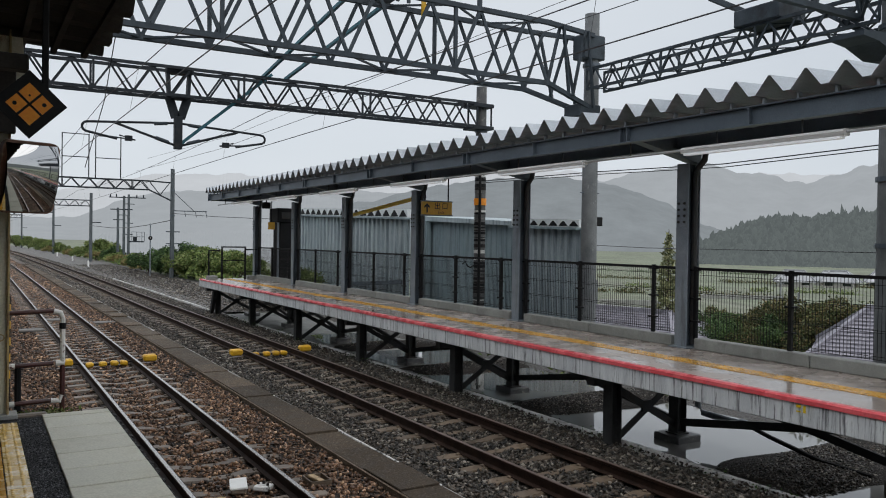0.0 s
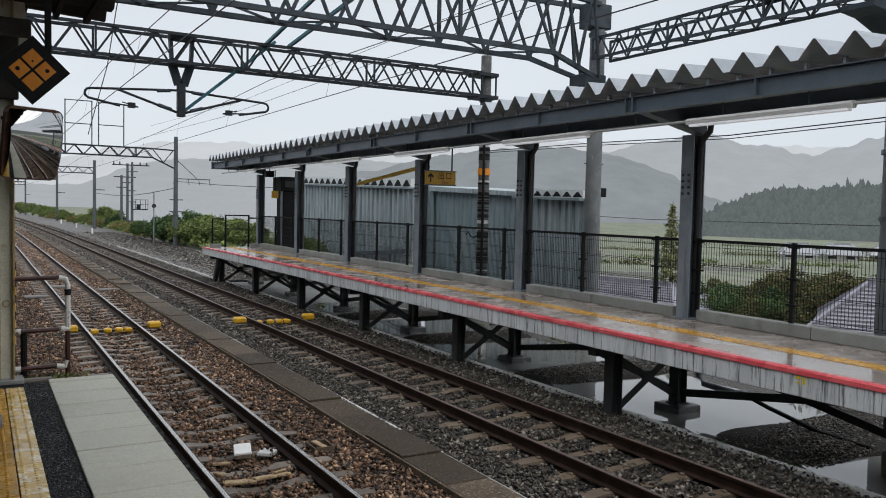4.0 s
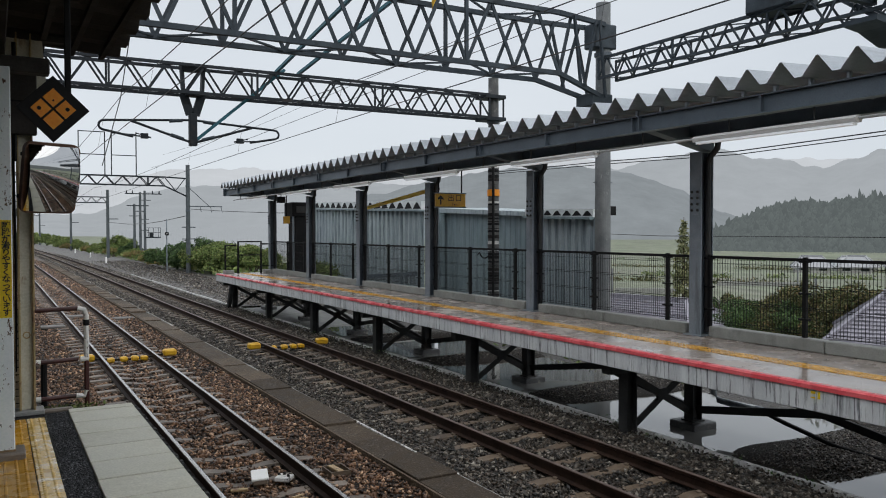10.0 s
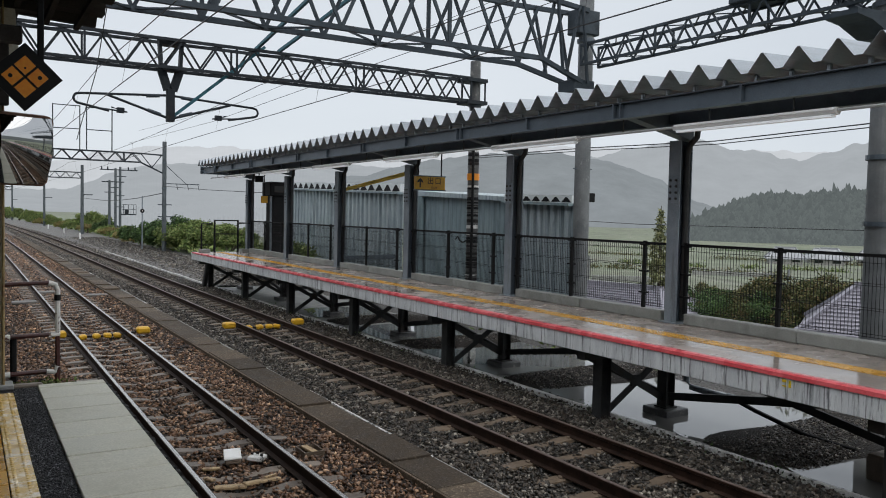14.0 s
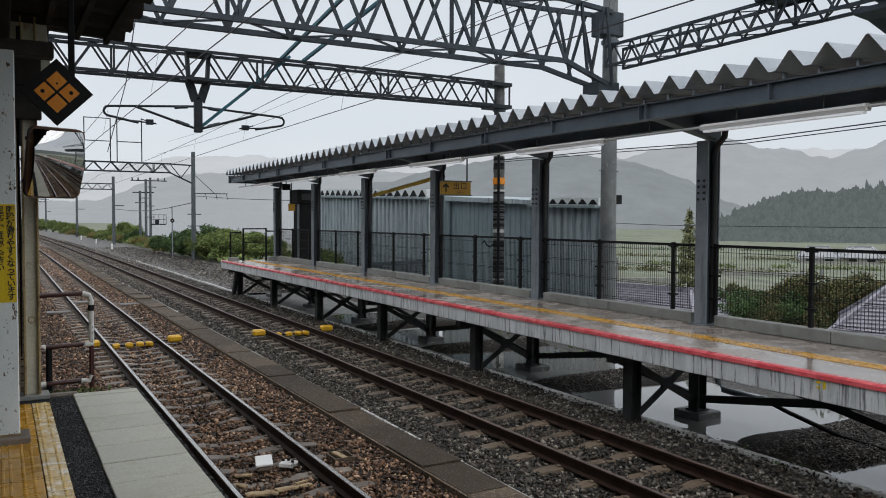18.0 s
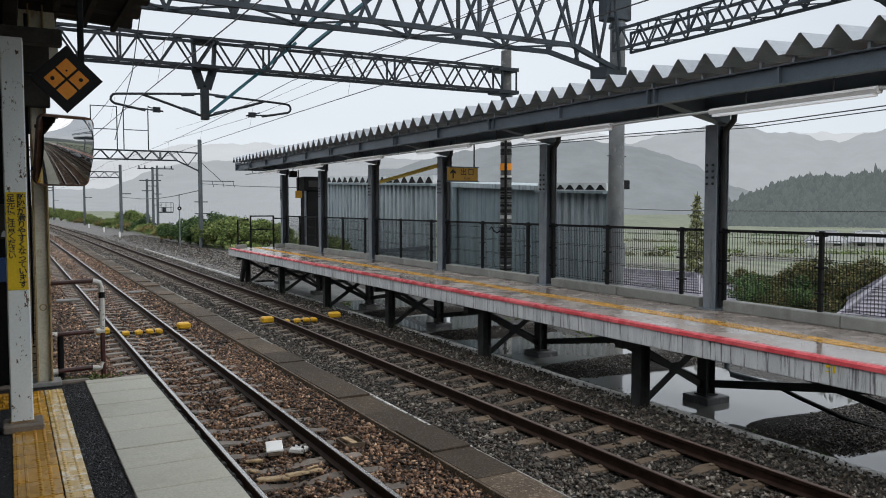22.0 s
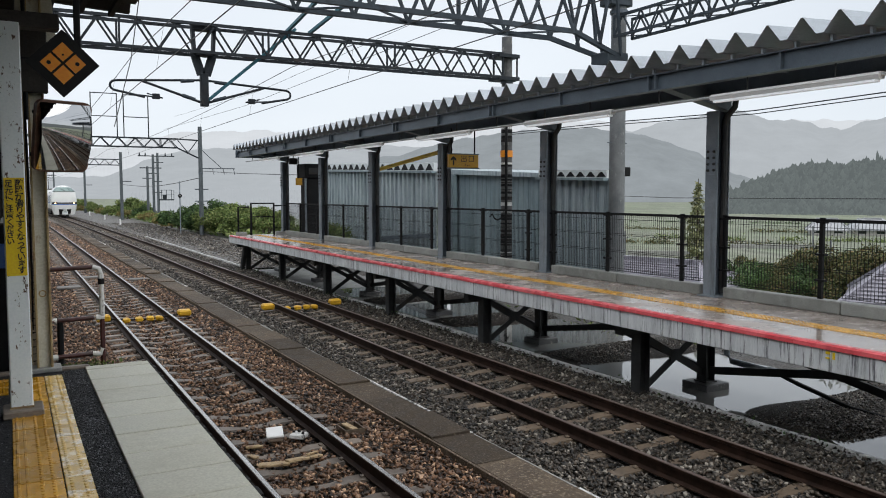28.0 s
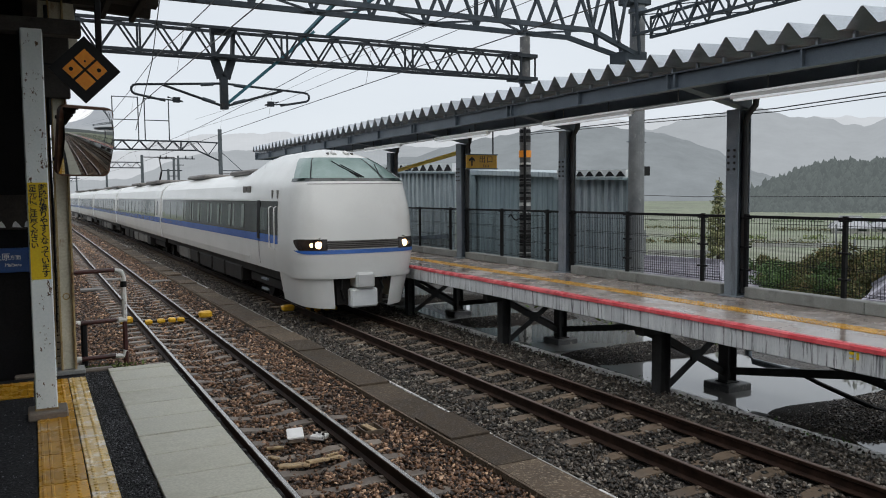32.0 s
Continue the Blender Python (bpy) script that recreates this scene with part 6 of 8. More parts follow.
def convex_mirror():
    b = thing("convex_mirror", 0.455, 7.95, 3.30, "rectangular convex safety mirror in a brown rim on a bracket", "mirror")
    def shape(w, h, r, k=12):
        pts = []
        for cx, cz, a0 in ((w - r, h - r, 0), (-w + r, h - r, 90), (-w + r, -h + r, 180), (w - r, -h + r, 270)):
            for i in range(k + 1):
                a = radians(a0 + 90 * i / k)
                pts.append((cx + r * math.cos(a), cz + r * math.sin(a)))
        return pts
    out, inn = shape(0.25, 0.335, 0.07), shape(0.228, 0.313, 0.055)
    n = len(out)
    g = Geo()
    g.v = [(a, -0.03, c) for a, c in out] + [(a, -0.03, c) for a, c in inn] + [(a, 0.03, c) for a, c in out]
    g.f = [(i, (i + 1) % n, n + (i + 1) % n, n + i) for i in range(n)] + [(i, 2 * n + i, 2 * n + (i + 1) % n, (i + 1) % n) for i in range(n)] + [tuple(range(2 * n, 3 * n))]
    part("rim", fix_normals(g.mesh("rim")), "mirrorrim", b)
    R, rim_y = 0.66, math.sqrt(0.66 ** 2 - 0.228 ** 2 - 0.313 ** 2)
    g = Geo().grid(lambda x, z: (x, -0.026 - (math.sqrt(R * R - x * x - z * z) - rim_y), z), np.linspace(-0.228, 0.228, 41), np.linspace(-0.313, 0.313, 55))
    part("mirror_face", fix_normals(g.mesh("mirror_face", True)), "mirror", b)
    part("backing", Geo().box(-0.2, 0.03, -0.28, 0.2, 0.07, 0.28, 0.03), "black", b)
    part("bracket", Geo().path([(-0.22, 0.12, 0.2), (0.0, 0.08, 0.2)], 0.018, 8).path([(-0.22, 0.12, -0.2), (0.0, 0.08, -0.2)], 0.018, 8), "black", b)
    b.rotation_euler = (radians(12), 0, radians(22))
    b.scale = (0.98, 0.98, 0.95)
    return b


convex_mirror()
diamond = thing("diamond_marker", 0.31, 5.0, 3.515, "black diamond board with four orange squares", "railway marker")
g = Geo()
r = 0.189
g.prism([(0, -r), (r, 0), (0, r), (-r, 0)], -0.012, 0.012)
part("board", fix_normals(g.mesh("board")), "black", diamond)
q, o = 0.054, 0.0635
for cx, cz in ((0, o), (0, -o), (o, 0), (-o, 0)):
    g = Geo().prism([(cx, cz - q), (cx + q, cz), (cx, cz + q), (cx - q, cz)], -0.017, -0.0125)
    part("orange_square", fix_normals(g.mesh("orange_square")), "orange", diamond)
for cx in (-o, o):
    part("hole", Geo().cone((cx * 1.15, -0.0172, 0), (cx * 1.15, -0.019, 0), 0.0115, 0.0115, 12), "black", diamond)
part("rivet", Geo().cone((0, -0.0172, o * 0.75), (0, -0.019, o * 0.75), 0.006, 0.006, 10), "black", diamond)
part("back_strap", Geo().box(-0.02, 0.012, -0.17, 0.02, 0.03, 0.17), "black", diamond)
hang = thing("hanger_post", 0.392, 5.06, 3.62, "dark hanging post fixed beneath the eave", "post")
part("post", Geo().box(-0.017, -0.017, -0.1, 0.017, 0.017, 1.02, 0.004), "black", hang)
part("arm", Geo().bar((-0.1, 0.0, -0.05), (0.0, 0.0, -0.05), 0.03, 0.03), "black", hang)

# pipe rail at the platform end
pr = thing("pipe_rail", 0.40, 8.78, 1.1, "peeling red and white pipe guard rail past the platform end", "guard rail")
part("post", Geo().bar((0.42, 0, -1.2), (0.42, 0, 0.42), 0.024, n=10), "pipered", pr)
part("post_top", Geo().path([(0.42, 0, 0.42), (0.42, 0, 0.86), (0.40, 0, 0.92), (0.34, 0, 0.94)], 0.0255, 10), "pipewhite", pr, "peeling white pipe")
part("joint", Geo().bar((0.42, 0, 0.76), (0.42, 0, 0.82), 0.031, n=10), "black", pr)
part("elbow", Geo().path([(0.42, 0, 0.10), (0.40, 0, 0.04), (0.32, 0, 0.05)], 0.0255, 10), "pipewhite", pr)
for z in (0.94, 0.42, 0.05):
    part("cross_pipe", Geo().bar((-0.05, 0, z - 0.01), (0.34, 0, z), 0.023, n=10), "pipered", pr)
part("sleeve", Geo().bar((0.36, 0, 0.42), (0.44, 0, 0.42), 0.029, n=10), "pipewhite", pr)
part("sleeve", Geo().bar((-0.05, 0, 0.41), (0.0, 0, 0.411), 0.028, n=10), "pipewhite", pr)
part("sleeve", Geo().bar((-0.05, 0, 0.04), (0.0, 0, 0.041), 0.028, n=10), "pipewhite", pr)
part("inner_post", Geo().bar((0.03, 0.05, -1.2), (0.03, 0.05, 0.42), 0.03, n=10), "black", pr)
hazard = thing("hazard_post", 0.475, 13.15, -0.2, "yellow and black striped post beyond the platform end", "post")
for k in range(10):
    part("stripe", Geo().bar((0, 0, 0.9 + k * 0.12), (0, 0, 1.02 + k * 0.12), 0.045, n=10), ("yellow", "black")[k % 2], hazard)
part("stake", Geo().bar((0.02, 0, 0), (0.0, 0, 0.9), 0.04, n=10), "black", hazard)

# canopy over the near platform
canopy = thing("platform_canopy", 0, 0, 4.6, "old dark corrugated canopy over the near platform", "canopy", "", "structure")
g = Geo()
t = 0.004
y = -9.0
sheet_prof = [(0.0, 0.0), (0.10, 0.0), (0.22, 0.12), (0.40, 0.12), (0.52, 0.0)]
while y < 8.7:
    for (a, za), (c, zc) in zip(sheet_prof, sheet_prof[1:] + [(0.6, 0.0)]):
        g.put([(-6.0, y + a, 0.45 + za), (1.19, y + a, 0.06 + za), (1.19, y + c, 0.06 + zc), (-6.0, y + c, 0.45 + zc),
               (-6.0, y + a, 0.47 + za), (1.19, y + a, 0.08 + za), (1.19, y + c, 0.08 + zc), (-6.0, y + c, 0.47 + zc)],
              [(0, 1, 2, 3), (4, 7, 6, 5), (1, 5, 6, 2)])
    y += 0.6
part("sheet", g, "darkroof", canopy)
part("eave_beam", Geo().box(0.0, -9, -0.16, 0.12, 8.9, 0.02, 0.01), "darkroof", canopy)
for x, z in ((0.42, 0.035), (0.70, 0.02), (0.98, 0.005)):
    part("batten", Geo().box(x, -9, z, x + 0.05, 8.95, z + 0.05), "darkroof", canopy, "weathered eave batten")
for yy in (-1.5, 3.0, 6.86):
    part("tie_beam", Geo().box(-5.8, yy - 0.07, -0.57, 0.40, yy + 0.07, -0.45, 0.01), "darkroof", canopy, "dark tie beam")
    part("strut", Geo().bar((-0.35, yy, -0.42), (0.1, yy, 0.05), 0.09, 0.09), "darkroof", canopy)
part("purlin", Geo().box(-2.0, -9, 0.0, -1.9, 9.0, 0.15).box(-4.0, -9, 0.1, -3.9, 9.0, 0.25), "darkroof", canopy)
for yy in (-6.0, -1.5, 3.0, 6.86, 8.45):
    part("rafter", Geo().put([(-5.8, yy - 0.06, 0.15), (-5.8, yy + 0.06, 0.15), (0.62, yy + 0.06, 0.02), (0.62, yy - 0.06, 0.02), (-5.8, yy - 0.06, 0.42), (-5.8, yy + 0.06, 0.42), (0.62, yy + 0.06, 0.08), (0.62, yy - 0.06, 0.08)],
                             [(0, 3, 2, 1), (4, 5, 6, 7), (0, 1, 5, 4), (1, 2, 6, 5), (2, 3, 7, 6), (3, 0, 4, 7)]), "darkroof", canopy, "dark rafter")
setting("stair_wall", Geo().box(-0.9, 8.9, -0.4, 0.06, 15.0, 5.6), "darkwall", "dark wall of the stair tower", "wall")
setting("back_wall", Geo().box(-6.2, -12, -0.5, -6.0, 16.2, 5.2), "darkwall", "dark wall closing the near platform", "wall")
# Unseen wall added to block sky light from the train's left side.
setting("side_wall", Geo().box(-5.3, 16.2, -0.6, -5.0, 92.0, 6.2), "concrete", "unseen damp wall added beside the line to dim the train", "wall")
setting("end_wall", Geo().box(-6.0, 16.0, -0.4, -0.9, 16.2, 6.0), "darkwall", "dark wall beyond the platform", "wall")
board = thing("direction_board", -0.40, 8.75, 2.185, "blue direction board with white lettering", "sign")
part("panel", Geo().box(-0.75, -0.02, -0.118, 0.46, 0.02, 0.118, 0.006), "bluesign", board)
lettering("米原", 0.078, "white", board, pose(0.125, -0.024, 0.03, 90))
lettering("方面", 0.05, "white", board, pose(0.245, -0.024, 0.025, 90))
lettering("Maibara", 0.046, "white", board, pose(0.225, -0.024, -0.045, 90))
valance = thing("scalloped_valance", -0.40, 8.80, 2.52, "dark scalloped valance with pale plates in place of sky gaps", "valance")
part("panel", Geo().box(-0.7, 0.0, -0.04, 0.46, 0.02, 0.30, 0.004), "darkroof", valance)
# Pale plates stand in for bright sky showing through the scallops.
for x, w in ((0.02, 0.05), (0.115, 0.045), (0.23, 0.06), (0.335, 0.05)):
    part("pale_gap", fix_normals(Geo().prism([(x, -0.015), (x + w * 1.4, -0.02), (x + w * 0.95, 0.015), (x + w * 0.5, 0.045), (x + w * 0.15, 0.025)], -0.006, 0.0).mesh("pale_gap")), "fascia", valance)
pier = thing("brick_pier", 0.135, 8.62, 1.085, "narrow pier of small pale bricks behind the columns", "pier")
part("core", Geo().box(0.006, 0.012, 0, 0.09, 0.16, 1.04), "darkwall", pier)
brick_me = Geo().box(0, 0, 0.004, 0.095, 0.16, 0.064, 0.004).mesh("brick")
brick_me.materials.append(M["brick"])
for k in range(15):
    part("brick", brick_me, "brick", pier, at=pose((0, 0.008)[k % 2], 0, 0.07 * k))
# Added box: darkens the top of the cream column beneath the canopy.
junction = thing("junction_box", 0.14, 8.30, 3.72, "added dark box over the dark top of the cream column", "box")
part("case", Geo().box(-0.02, 0.0, 0.0, 0.235, 0.09, 0.60, 0.01), "darkroof", junction)
part("lid_seam", Geo().box(-0.01, -0.004, 0.30, 0.225, 0.0, 0.315), "black", junction)
part("pipe", Geo().bar((0.05, 0.03, -0.25), (0.05, 0.03, 0.0), 0.018, n=8).bar((0.05, 0.03, 0.6), (0.05, 0.03, 0.85), 0.018, n=8), "black", junction)
cables = thing("cable_bundle", 0.14, 8.6, 1.1, "bundle of dark cables and rusty pipe behind the columns", "cables")
for k in range(3):
    part("cable", Geo().path([(0.02 * k, 0.02 * k, 0), (0.02 * k + 0.01, 0, 1.5), (0.02 * k - 0.01, 0, 3.5)], 0.012, 6), ("black", "rustedge", "black")[k], cables)


# ---- things on the tracks ----
def guard(c, label):
    b = thing("cable_guard", c, 19.35, -0.1, label, "cable guard", "cable guards")
    for x in (-0.85, 0.93):
        part("end_block", Geo().box(x - 0.15, -0.12, 0.0, x + 0.15, 0.12, 0.15, 0.035), "yellow", b)
    for k, (x, z) in enumerate(((-0.36, -0.02), (-0.08, -0.06), (0.16, -0.05), (0.36, -0.01))):
        part("link", Geo().box(x - 0.085, -0.09, z, x + 0.085, 0.09, z + 0.11, 0.03, pose(0, 0, 0, 0, (-8, -3, 4, 9)[k], 0)), "yellow", b)
    part("cord", Geo().path([(-0.8, 0, 0.05), (-0.4, 0, 0.0), (0, 0, -0.02), (0.4, 0, 0.0), (0.85, 0, 0.05)], 0.02, 6), "under", b)


guard(NEAR, "yellow cable guard blocks across the near track")
guard(FAR, "yellow cable guard blocks across the far track")
wb = thing("white_box", 2.73, 9.18, -0.17, "white plastic junction box lying between the rails", "box")
part("body", Geo().box(-0.09, -0.15, 0.02, 0.09, 0.15, 0.075, 0.012, pose(0, 0, 0, 4, -3, -14)), "trough_block", wb, "muddy lower half")
part("lid", Geo().box(-0.10, -0.16, 0.075, 0.10, 0.16, 0.105, 0.008, pose(0, 0, 0, 4, -3, -14)), "white", wb)
part("hinge", Geo().bar((0.03, 0.16, 0.10), (0.09, 0.13, 0.10), 0.014, n=6), "under", wb)
wb2 = thing("grey_plate", 2.97, 9.02, -0.17, "dirty white plate with bolt holes between the rails", "plate")
part("plate", Geo().box(-0.09, -0.12, 0.03, 0.09, 0.12, 0.085, 0.012, pose(0, 0, 0, -6, 4, -34)), "kerbpale", wb2)
for x, y in ((-0.04, 0.05), (0.04, -0.05), (0.03, 0.06)):
    part("bolt", Geo().cone((x, y, 0.08), (x, y, 0.11), 0.02, 0.015, 8), "under", wb2)
pl = thing("broken_board", 2.62, 8.25, -0.17, "pale splintered wooden board lying bent across the ballast", "board", "broken boards")
part("plank", Geo().box(-0.17, -0.045, 0.01, 0.17, 0.045, 0.045, 0.008, pose(-0.18, 0.0, 0.0, 3, -3, -24)), "wood", pl)
part("plank", Geo().box(-0.22, -0.04, 0.02, 0.24, 0.04, 0.055, 0.008, pose(0.15, 0.0, 0.0, -4, 5, 16)), "wood", pl)
part("splinter", Geo().box(-0.10, -0.015, 0.03, 0.12, 0.015, 0.05, 0.004, pose(0.26, 0.06, 0.02, 0, 8, 38)), "wood", pl)
for x, y, a, ln, m in ((2.42, 8.96, 78, 0.20, "rustedge"), (2.31, 8.62, 30, 0.13, "wood")):
    pl = thing("broken_board", x, y, -0.165, "short broken wooden scrap lying on the ballast", "board", "broken boards")
    part("plank", Geo().box(-0.035, -ln / 2, 0, 0.035, ln / 2, 0.03, 0.008, pose(0, 0, 0, 2, 3, a)), m, pl)
rb = thing("rusty_box", 3.66, 9.08, -0.19, "rusty shallow steel tray beside the rail", "tray")
part("shell", Geo().box(-0.13, -0.16, 0, 0.13, 0.16, 0.02).box(-0.13, -0.16, 0.02, -0.115, 0.16, 0.08).box(0.115, -0.16, 0.02, 0.13, 0.16, 0.08).box(-0.115, -0.16, 0.02, 0.115, -0.145, 0.08).box(-0.115, 0.145, 0.02, 0.115, 0.16, 0.08), "sleeper_rust", rb)
part("slat", Geo().box(-0.05, -0.15, 0.05, 0.03, 0.15, 0.085, 0.006, pose(0, 0, 0, 0, 0, 6)), "wood", rb, "pale wooden slat across the tray")
signal = thing("track_sign", 12.1, 66.0, -0.4, "slim post with a round black disc beside the far track", "track sign")
part("post", Geo().bar((0, 0, 0), (0, 0, 4.2), 0.045, n=8), "galv", signal)
part("disc", Geo().cone((0, -0.08, 3.05), (0, -0.02, 3.05), 0.16, 0.16, 20), "black", signal)
part("lens", Geo().cone((0, -0.10, 3.05), (0, -0.082, 3.05), 0.035, 0.035, 14), "white", signal, "small pale lens")
for x, y in ((10.3, 88), (11.0, 108), (11.4, 130)):
    wp = thing("marker_post", x + bend(y), y, -0.4, "short white marker post on the verge", "marker post", "marker posts")
    part("post", Geo().box(-0.08, -0.08, 0, 0.08, 0.08, 0.62, 0.025), "white", wp)
for x, y in ((2.4, 30.5), (3.9, 29.0), (1.6, 27.5)):
    cb = thing("track_cover", x, y, -0.2, "flat grey cover plate beside the rails", "cover plate", "cover plates")
    part("plate", Geo().box(-0.35, -0.25, 0, 0.35, 0.25, 0.08, 0.02), "undergrey", cb)


# ---- bushes, weeds, trees ----
vr = np.random.default_rng(21)


def bush(label, material, w, h, n, size, seed):
    r = np.random.default_rng(seed)
    b = thing("bush", 0, 0, 0, label, "bush", "verge bushes")
    cl = []
    for i in range(26):
        a, d = r.uniform(0, 6.28), r.uniform(0, 1) ** 0.6
        cl.append((math.cos(a) * d * w, math.sin(a) * d * w * 0.8, h * (0.25 + 0.6 * r.uniform(0, 1) * (1 - 0.5 * d)), r.uniform(0.22, 0.42) * h * 0.55))
    part("crown", leaves("crown", clump_spots(r, cl, n), size, r), material, b)
    g = Geo()
    for i in range(7):
        a = r.uniform(0, 6.28)
        g.cone((0, 0, 0), (math.cos(a) * w * 0.5, math.sin(a) * w * 0.5, h * 0.7), 0.05, 0.015, 6)
    part("stem", g, "bark", b)
    return b


b1 = bush("bright green leafy bush on the verge", "leaf", 2.2, 2.6, 11000, 0.085, 1)
b2 = bush("dark green dense bush on the verge", "leaf_dark", 2.0, 2.4, 10000, 0.085, 2)
b3 = bush("yellowing weeds and brush on the verge", "leaf_dry", 1.6, 1.5, 5500, 0.085, 3)


b4 = bush("tangled brown-green brush below the embankment", "brush", 2.1, 2.4, 11000, 0.062, 14)
b5 = bush("dark twiggy shrub below the embankment", "leaf_dark", 2.0, 2.4, 10000, 0.062, 15)
proto = {1: b1, 2: b2, 3: b3, 4: b4, 5: b5}
used = set()


def plant(kind, x, y, z, s, rz):
    m = Matrix.Translation((x, y, z)) @ Matrix.Rotation(rz, 4, "Z") @ Matrix.Diagonal((s, s, s, 1))
    ob = proto[kind]
    if kind not in used:
        used.add(kind)
        ob.matrix_basis = m
        return ob
    m2 = m @ Matrix.Diagonal((1 / ob.scale[0],) * 3 + (1,))
    return copy_thing(ob, m2)


for kind, x, y, s in ((1, 15.6, 60, 1.15), (1, 14.9, 63, 1.1), (1, 16.5, 57, 1.1), (2, 15.2, 68, 1.3), (2, 14.6, 71, 1.15), (2, 13.8, 75, 1.0), (1, 16.2, 66, 1.2), (2, 14.8, 66, 0.8),
                      (1, 17.5, 61, 1.1), (3, 14.0, 80, 0.8), (3, 13.9, 84, 0.85), (3, 14.8, 88, 0.9), (1, 15.5, 92, 0.7), (3, 14.3, 95, 1.0), (1, 15.2, 100, 0.65), (2, 15.6, 108, 0.9),
                      (3, 14.2, 112, 1.0), (1, 15.5, 118, 1.35), (1, 14.6, 126, 0.8), (3, 13.9, 134, 1.0), (1, 15.2, 140, 0.7), (1, 14.4, 150, 0.8), (3, 13.7, 160, 1.1), (1, 14.6, 172, 1.1), (1, 13.9, 186, 1.2),
                      (2, 16.5, 80, 0.7), (2, 17.0, 88, 0.75), (1, 13.5, 205, 1.4), (1, 12.8, 230, 1.5), (1, 11.5, 260, 1.7), (1, 10.0, 295, 1.8)):
    plant(kind, x + bend(y), y, -0.5, s, vr.uniform(0, 6.28))
# weeds between the platform end and the fence
plant(3, 12.4, 37.5, -0.45, 0.8, 0.4)
plant(1, 12.6, 36.0, -0.4, 0.95, 1.2)
# shrubs below the embankment, seen through the mesh fence
for kind, x, y, s in ((5, 36.6, 31.0, 1.35), (5, 37.5, 30.0, 1.4), (4, 39.5, 28.5, 1.6), (4, 41.0, 26.8, 1.6), (4, 41.8, 25.0, 1.5), (5, 38.8, 29.6, 1.25), (4, 43.5, 37.0, 1.0), (4, 42.0, 38.5, 0.9), (5, 36.0, 30.6, 1.1), (5, 44.0, 24.0, 0.9), (4, 36.5, 29.5, 1.1), (4, 45.0, 35.0, 1.0), (4, 47.0, 33.0, 1.0), (4, 52.0, 30.0, 0.9), (5, 56.0, 41.0, 0.8)):
    plant(kind, x, y, ground_height(x, y) - 0.1, s, vr.uniform(0, 6.28))


def conifer(x, y, z, h, w, n, seed, label):
    r = np.random.default_rng(seed)
    b = thing("conifer_tree", x, y, z, label, "tree", "conifers")
    part("trunk", Geo().cone((0, 0, 0), (0, 0, h), 0.12 * h / 6, 0.02, 8), "bark", b)
    g = Geo()
    cl = []
    for i in range(46):
        t = 0.12 + 0.86 * i / 46
        a = i * 2.4 + r.uniform(-0.3, 0.3)
        d = w * (1 - t) ** 1.05 * r.uniform(0.55, 1.1)
        tip = (math.cos(a) * d, math.sin(a) * d, h * t - 0.12 * d)
        g.cone((0, 0, h * t), tip, 0.03, 0.008, 5)
        for k in (0.45, 0.75, 1.0):
            cl.append((tip[0] * k, tip[1] * k, h * t - 0.12 * d * k, 0.12 + 0.22 * d * k))
    part("limbs", g, "bark", b)
    part("crown", leaves("crown", clump_spots(r, cl, n), 0.10, r, 0.5, 2.6), "conifer", b)


conifer(42.4, 40.2, -3.6, 7.4, 1.6, 4200, 5, "slim blue-green conifer behind the far platform")
conifer(41.5, 20.2, -3.6, 3.6, 0.9, 2200, 6, "small conifer beside the tiled house")

# lane and field walls below the line
lane = Geo().put([(36.5, 52.0, -3.12), (47.5, 42.5, -3.12), (53.0, 46.0, -3.12), (42.0, 58.0, -3.12), (36.5, 52.0, -3.6), (47.5, 42.5, -3.6), (53.0, 46.0, -3.6), (42.0, 58.0, -3.6)],
                 [(0, 1, 2, 3), (0, 4, 5, 1), (1, 5, 6, 2), (2, 6, 7, 3), (3, 7, 4, 0)])
setting("lane", lane, "roadgrey", "wet grey lane below the railway", "lane")
for k, (x, y, a) in enumerate(((44.5, 52.5, -40), (58, 58, -35), (52, 66, -30), (75, 60, -38))):
    fw = thing("field_wall", x, y, ground_height(x, y), "low pale concrete wall at a field edge", "wall", "field walls")
    part("wall", Geo().box(-4.5, -0.15, -0.3, 4.5, 0.15, 0.55, 0.03, pose(0, 0, 0, 0, 0, a)), "upstand", fw)
for x, y in ((40.5, 45.5), (44.0, 31.0), (60, 44), (49.5, 28.0)):
    fp = thing("field_post", x, y, ground_height(x, y), "thin grey post at the field edge", "post", "field posts")
    part("post", Geo().bar((0, 0, 0), (0, 0, 3.4), 0.07, n=8), "pole", fp)
    part("arm", Geo().bar((-0.4, 0, 2.9), (0.4, 0, 2.9), 0.05, 0.05), "pole", fp)


